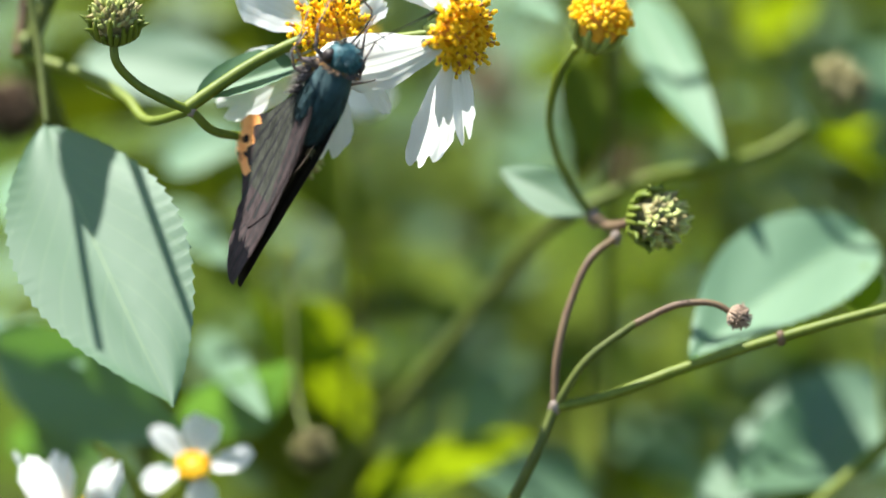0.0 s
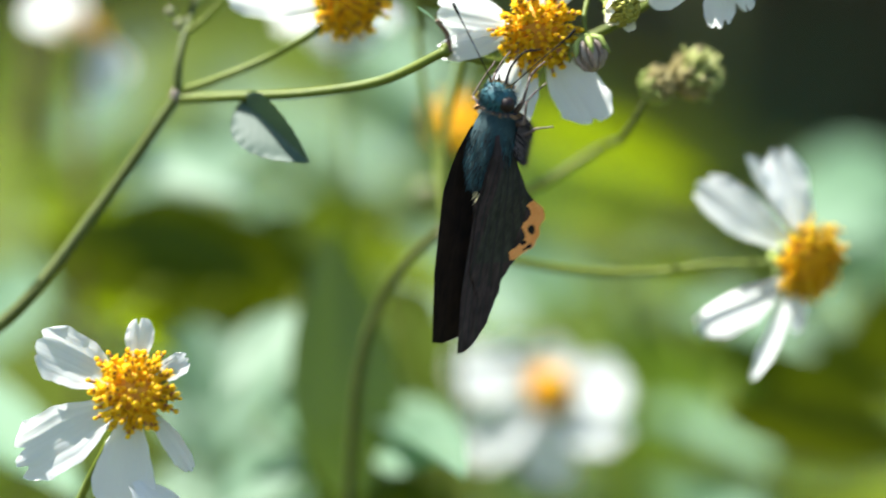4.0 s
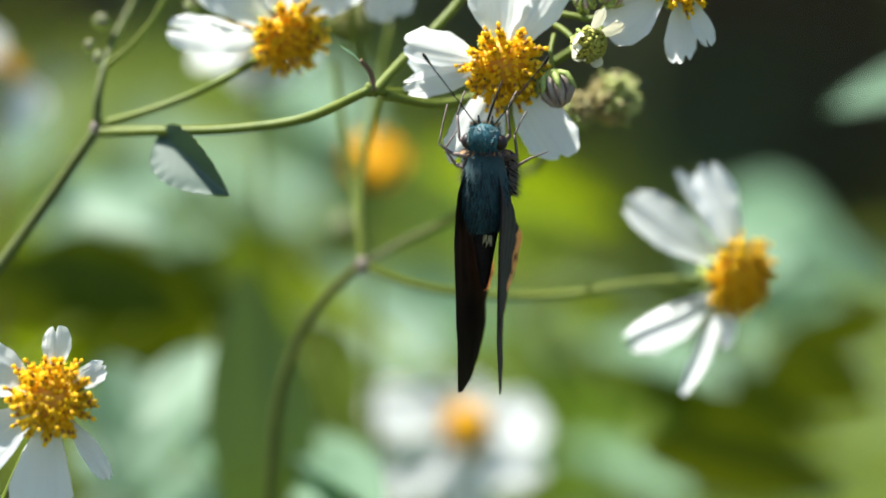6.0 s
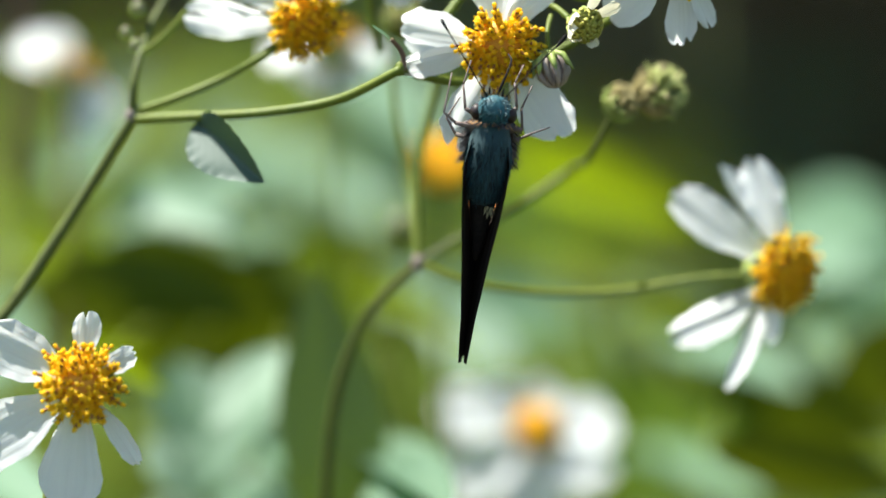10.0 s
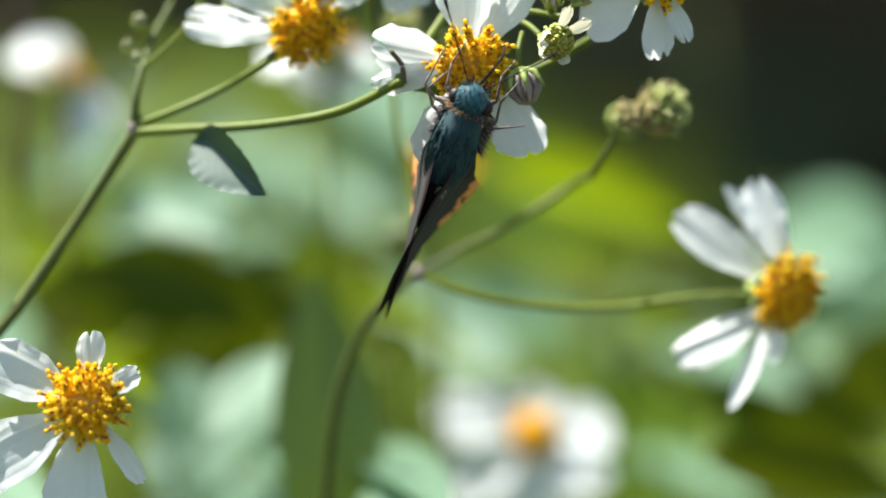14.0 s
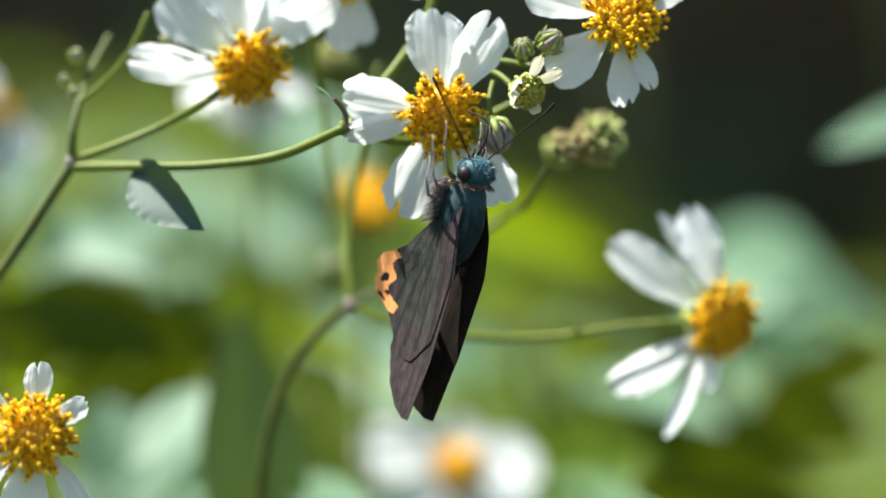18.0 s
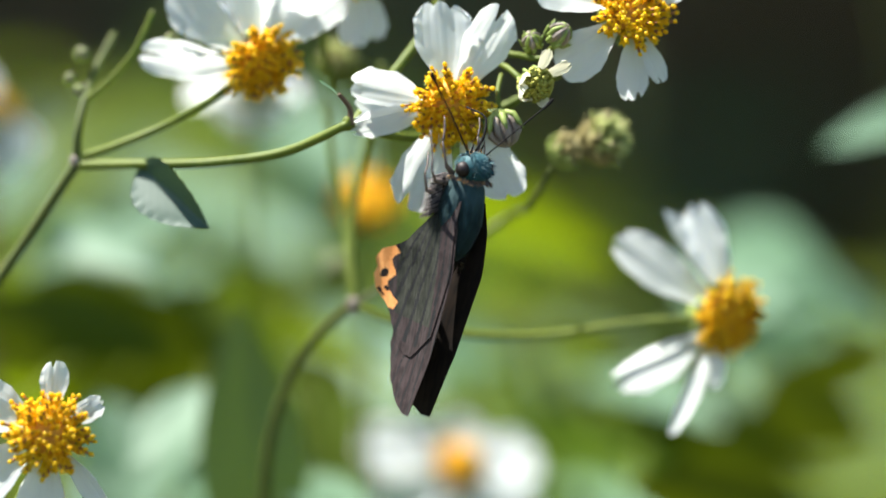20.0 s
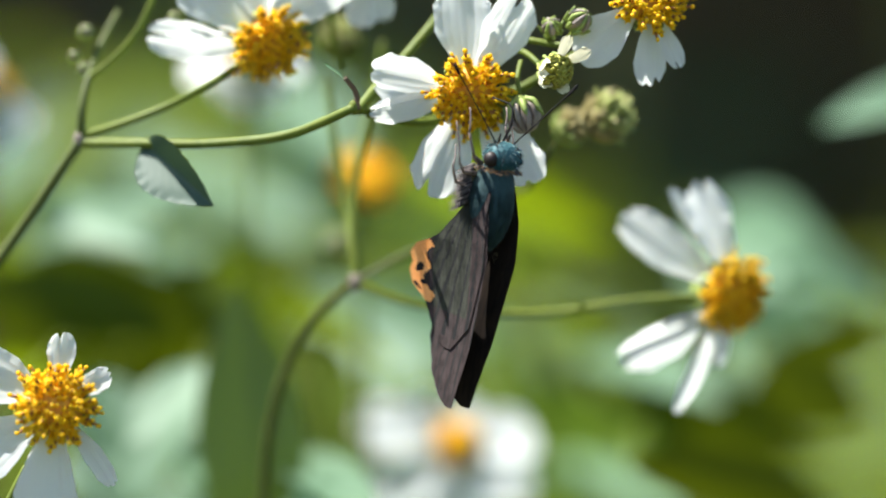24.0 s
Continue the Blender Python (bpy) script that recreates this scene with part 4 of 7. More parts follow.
def seed_plant():
    """The plant going to seed, lower on the slope."""
    n0 = (-0.02733, 0.57531, 0.78186)
    base = (-0.06856, 0.61681, 0.72540)
    pl = thing("seeding_plant", on_ground(base, -0.05, 0.06), "branching wild plant going to seed, stalks green and brown", "plant")
    g = pl.location
    stem(pl, [g, Vector(g).lerp(Vector(base), 0.55), base, (-0.05681, 0.61323, 0.74211), (-0.04454, 0.60906, 0.75853), (-0.03360, 0.60174, 0.77346), (-0.02876, 0.59696, 0.77767)], 2.0, 1.05, DARK_STEM, seed=50)
    stem(pl, [(-0.02914, 0.59686, 0.77738), (-0.02090, 0.60014, 0.78037), (-0.01031, 0.60390, 0.78171), (-0.00462, 0.60550, 0.78347), (-0.00008, 0.60629, 0.78630)], 1.0, 0.9, STEM, seed=51)
    seed_head(pl, (0.00416, 0.60758, 0.79122), (0.55, -0.2, 0.75), 4.3, 20, "olive seed head on a long stalk", (SEED_DARK, SEED_DARK, BRACT))
    stem(pl, [n0, (-0.03083, 0.57531, 0.78691), (-0.03318, 0.57561, 0.79462), (-0.03222, 0.57450, 0.80060), (-0.02957, 0.57212, 0.80539)], 0.65, 0.6, STEM, seed=52)
    flower_head(pl, (-0.02651, 0.57120, 0.80918), (0.3, -0.25, 0.9), [], 4.3, 21, "flower_head", "round orange disc that has dropped its petals", 110, depth=1.1).children[0].data = floret_pile(3.5 * MM, 3.9 * MM, 150, 21, 0.8, False)
    node(pl, n0, 1.1)
    node(pl, (-0.02400, 0.56702, 0.78155), 0.9)
    seed_head(pl, (-0.01850, 0.56410, 0.78511), (0.75, -0.55, 0.1), 3.9, 22, "spiky olive seed head beside the fork")
    stem(pl, [n0, (-0.02508, 0.57127, 0.78195), (-0.02144, 0.56583, 0.78424)], 0.85, 0.8, BROWN_STEM, seed=53)
    leaf(pl, LEAF, (-0.02844, 0.57532, 0.78207), (-0.04000, 0.58207, 0.78618), 0.0062, (-0.3, -0.62, 0.72), 23, 0.3, 0.05, 6, "small pale leaf at the fork")
    f = (-0.03110, 0.55626, 0.76199)
    stem(pl, [(-0.02386, 0.56707, 0.78170), (-0.02676, 0.56435, 0.78001), (-0.02946, 0.56149, 0.77454), (-0.03103, 0.55813, 0.76760), f], 0.58, 0.7, BROWN_STEM, seed=54)
    node(pl, f, 0.95)
    stem(pl, [f, (-0.03326, 0.55431, 0.75665), (-0.03645, 0.55381, 0.74985), (-0.04015, 0.56019, 0.73886)], 0.85, 1.0, DARK_STEM, seed=55)
    stem(pl, [f, (-0.02738, 0.55734, 0.76781), (-0.02099, 0.55823, 0.77298)], 0.72, 0.62, DARK_STEM, seed=56)
    stem(pl, [(-0.02125, 0.55821, 0.77280), (-0.01457, 0.55826, 0.77577), (-0.01063, 0.55831, 0.77563), (-0.00860, 0.55801, 0.77457)], 0.62, 0.5, BROWN_STEM, seed=61)
    seed_head(pl, (-0.00787, 0.55790, 0.77418), (0.8, -0.4, -0.3), 1.5, 24, "withered pinkish-brown flower head", (DRY, DRY, DRY))
    stem(pl, [f, (-0.02551, 0.55696, 0.76320), (-0.01552, 0.55850, 0.76676), (-0.00268, 0.56006, 0.77091), (0.01071, 0.56120, 0.77482), (0.02441, 0.56379, 0.77783)], 0.85, 0.8, STEM, seed=57)
    node(pl, (-0.00254, 0.56004, 0.77085), 0.9, mat=BROWN_STEM)
    leaf(pl, LEAF, (-0.02434, 0.63159, 0.79832), (-0.01068, 0.58964, 0.78645), 0.0078, (-0.3, -0.45, 0.85), 25, 0.4, 0.08, 12, "long pale leaf behind the orange disc")
    leaf(pl, SHADE, (-0.02851, 0.61998, 0.79377), (-0.03200, 0.61472, 0.77478), 0.008, (0.5, -0.8, 0.2), 26, 0.2, 0.05, 12)
    leaf(pl, LEAF, (0.00822, 0.59738, 0.77431), (-0.01421, 0.56822, 0.76554), 0.019, (-0.2, -0.68, 0.66), 27, 0.3, 0.06, 20, "broad grey-green toothed leaf")
    stem(pl, [(0.01275, 0.61357, 0.76842), (0.01101, 0.60711, 0.76422), (0.01072, 0.59909, 0.75539), (0.01245, 0.59516, 0.74377)], 0.7, 0.8, STEM, seed=58)
    stem(pl, [(0.01699, 0.58784, 0.75364), (0.01170, 0.58609, 0.74810), (0.00225, 0.58321, 0.73961)], 1.2, 1.3, STEM, seed=59)
    leaf(pl, LEAF, (0.01930, 0.61431, 0.74569), (-0.01461, 0.59088, 0.73716), 0.0213, (-0.3, -0.62, 0.72), 28, 0.2, 0.08, 16)
    seed_head(pl, (-0.06523, 0.58189, 0.74617), (0.2, -0.4, 0.8), 3.0, 29, "", (SEED_DARK, ABDOMEN, DARK_STEM))
    stem(pl, [(-0.07039, 0.60426, 0.76795), (-0.06960, 0.59870, 0.75991), (-0.06835, 0.59165, 0.75085), (-0.06601, 0.58421, 0.74696)], 0.6, 0.5, DARK_STEM, seed=60)
    seed_head(pl, (-0.10953, 0.60876, 0.78565), (0.2, -0.6, 0.6), 4.2, 30, "", (BROWN_STEM, ABDOMEN, DARK_STEM))
    return pl


seed_plant()


def low_plant():
    """Small flowers at the foot of the others."""
    base = (-0.08581, 0.57330, 0.73577)
    pl = thing("daisy_plant", on_ground(base, 0, 0.02), "low wild plant with two small white flowers", "plant")
    stem(pl, [pl.location, Vector(pl.location).lerp(Vector(base), 0.5), base, (-0.08373, 0.56759, 0.74351), (-0.08022, 0.56712, 0.74694)], 1.6, 0.6, STEM, seed=70)
    flower_head(pl, (-0.07912, 0.56591, 0.74928), (0.1, -0.55, 0.8),
                [(-42, 12, 7.0, 3.2, 0.1), (10, 12, 6.6, 4.8, 0.1), (80, 5, 7.4, 4.0, -0.1), (-108, -10, 6.4, 3.8, 0.1), (160, -25, 5.2, 4.0, 0.2)], 2.5, 31,
                "flower_head", "small white flower with a flat yellow disc", 40).children[0].data = floret_pile(2.0 * MM, 0.7 * MM, 70, 31, 0.4, False)
    stem(pl, [base, (-0.08670, 0.56742, 0.74427), (-0.08873, 0.56654, 0.74886), (-0.09248, 0.56696, 0.75176)], 0.8, 0.6, STEM, seed=71)
    flower_head(pl, (-0.09438, 0.56094, 0.74205), (0.1, -0.1, 0.98), [(-32, -8, 13.2, 3.8, -0.1), (-14, -14, 13.4, 4.4, -0.05), (4, -6, 12.0, 3.6, 0), (20, -10, 13.8, 3.9, -0.1)], 3.2, 32,
                label="small white flower with upright petals")
    return pl


low_plant()


def far_flowers():
    """Flowers of the next plants, well behind."""
    k = (0.00043, 0.67782, 0.81347)
    pl = thing("daisy_plant", on_ground(k, 0.01, 0.02), "white-flowered wild plant a little further back", "plant")
    stem(pl, [pl.location, Vector(pl.location).lerp(Vector(k), 0.5) + Vector((0.01, 0, 0)), k], 2.0, 0.8, STEM, seed=80)
    flower_head(pl, k, (0.62, -0.68, 0.38),
                [(-75, 0, 14, 9.5, 0.03), (75, -10, 12.6, 9.5, 0.03), (112, -30, 14, 8.6, 0.05), (-125, -25, 15, 8.6, 0.05), (172, -30, 13.5, 8, 0.05), (-40, 10, 8.4, 5.6, 0.02), (30, 10, 7.4, 5.6, 0.02)],
                3.9, 33, face=(0.1, -0.68, 0.7), label="white flower with a narrow orange disc", depth=1.15).children[0].data = floret_pile(2.7 * MM, 5.2 * MM, 150, 33, 0.9, False)
    o = (-0.01264, 0.66811, 0.85463)
    p2 = thing("daisy_plant", on_ground(o, 0.0, 0.03), "wild plant with a bare orange disc", "plant")
    stem(p2, [p2.location, Vector(p2.location).lerp(Vector(o), 0.5), o], 2.0, 0.7, STEM, seed=81)
    flower_head(p2, o, (0.1, -0.6, 0.75), [], 4.6, 34, label="orange disc without petals", depth=0.9)
    b = (-0.06361, 0.61235, 0.79440)
    p3 = thing("daisy_plant", on_ground(b, 0.0, 0.04), "wild plant with a drooping white flower behind the leaves", "plant")
    stem(p3, [p3.location, Vector(p3.location).lerp(Vector(b), 0.5), b], 2.0, 0.7, STEM, seed=82)
    flower_head(p3, b, (0.1, -0.35, 0.9), [(-140, -40, 6.5, 6.5, 0.1), (160, -35, 9.5, 9, 0.1), (125, -30, 6, 4, 0.1)], 3.2, 35, label="drooping white flower with broad petals")
    e = (-0.07654, 0.62520, 0.77029)
    p4 = thing("daisy_plant", on_ground(e, 0.0, 0.04), "low wild plant with an orange disc", "plant")
    stem(p4, [p4.location, Vector(p4.location).lerp(Vector(e), 0.5), e], 1.8, 0.7, STEM, seed=83)
    flower_head(p4, e, (0.1, -0.6, 0.75), [], 0.6, 36, label="small orange disc without petals", count=60).children[0].data = floret_pile(0.9 * MM, 0.8 * MM, 24, 36, 0.45, False)
    l = (-0.07003, 0.69128, 0.86501)
    p5 = thing("daisy_plant", on_ground(l, -0.01, 0.03), "wild plant with a hanging white flower", "plant")
    stem(p5, [p5.location, Vector(p5.location).lerp(Vector(l), 0.5), l], 2.0, 0.8, BROWN_STEM, seed=84)
    flower_head(p5, l, (0.2, 0.7, 0.6), [(-45, -5, 9, 8, 0.1), (-15, 0, 8, 7, 0.1), (130, -5, 8, 7.5, 0.1), (160, -5, 9, 7, 0.1)], 2.4, 37, label="hanging white flower seen from behind")
    s = (-0.02923, 0.66988, 0.87232)
    p6 = thing("daisy_plant", on_ground(s, 0.0, 0.04), "wild plant with a white flower behind the branch", "plant")
    stem(p6, [p6.location, Vector(p6.location).lerp(Vector(s), 0.5), s], 2.0, 0.8, STEM, seed=85)
    flower_head(p6, s, (0.0, 0.6, 0.7), [(-95, -5, 9, 6, 0.1), (95, -5, 7, 6, 0.1), (165, -10, 6.5, 7, 0.1), (-150, -10, 6.5, 7, 0.1)], 3.0, 38, label="white flower behind the branch")
    stem(p5, [(-0.07937, 0.71292, 0.88798), (-0.07882, 0.71115, 0.86964), (-0.07987, 0.70797, 0.84610)], 1.4, 1.5, BROWN_STEM, seed=86)


far_flowers()


def across(a, b, toward):
    """A leaf's normal, square to its rib: turned half to the sun and half to what it faces."""
    rib = (Vector(b) - Vector(a)).normalized()
    out = Vector((0, 0, 0))
    for v in (sun_dir, Vector(toward)):
        v = v - rib * v.dot(rib)
        out += v.normalized()
    return out.normalized()


def leafy_shoot(name, at, label):
    return thing(name, on_ground(at, 0, 0.06), label, "plant", "leafy shoots behind the flowers")


def back_leaves():
    """Broad leaves behind the flowers, on shoots of their own."""
    lower = leafy_shoot("leafy_shoot", (-0.06968, 0.70176, 0.69471), "leafy green shoot low behind the flowers")
    middle = leafy_shoot("leafy_shoot", (-0.04772, 0.75462, 0.75850), "leafy shoot with broad pale green leaves")
    upper = leafy_shoot("leafy_shoot", (-0.04543, 0.83130, 0.77862), "tall leafy shoot with broad sunlit leaves")
    right = leafy_shoot("leafy_shoot", (0.04541, 0.78233, 0.78907), "leafy shoot with rounded grey-green leaves")
    aside = leafy_shoot("leafy_shoot", (0.10328, 0.77708, 0.79037), "leafy shoot with rounded grey-green leaves beside the dark hedge")
    f = (0, -0.6, 0.8)
    up = (0, -0.35, 0.95)
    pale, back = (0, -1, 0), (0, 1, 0)
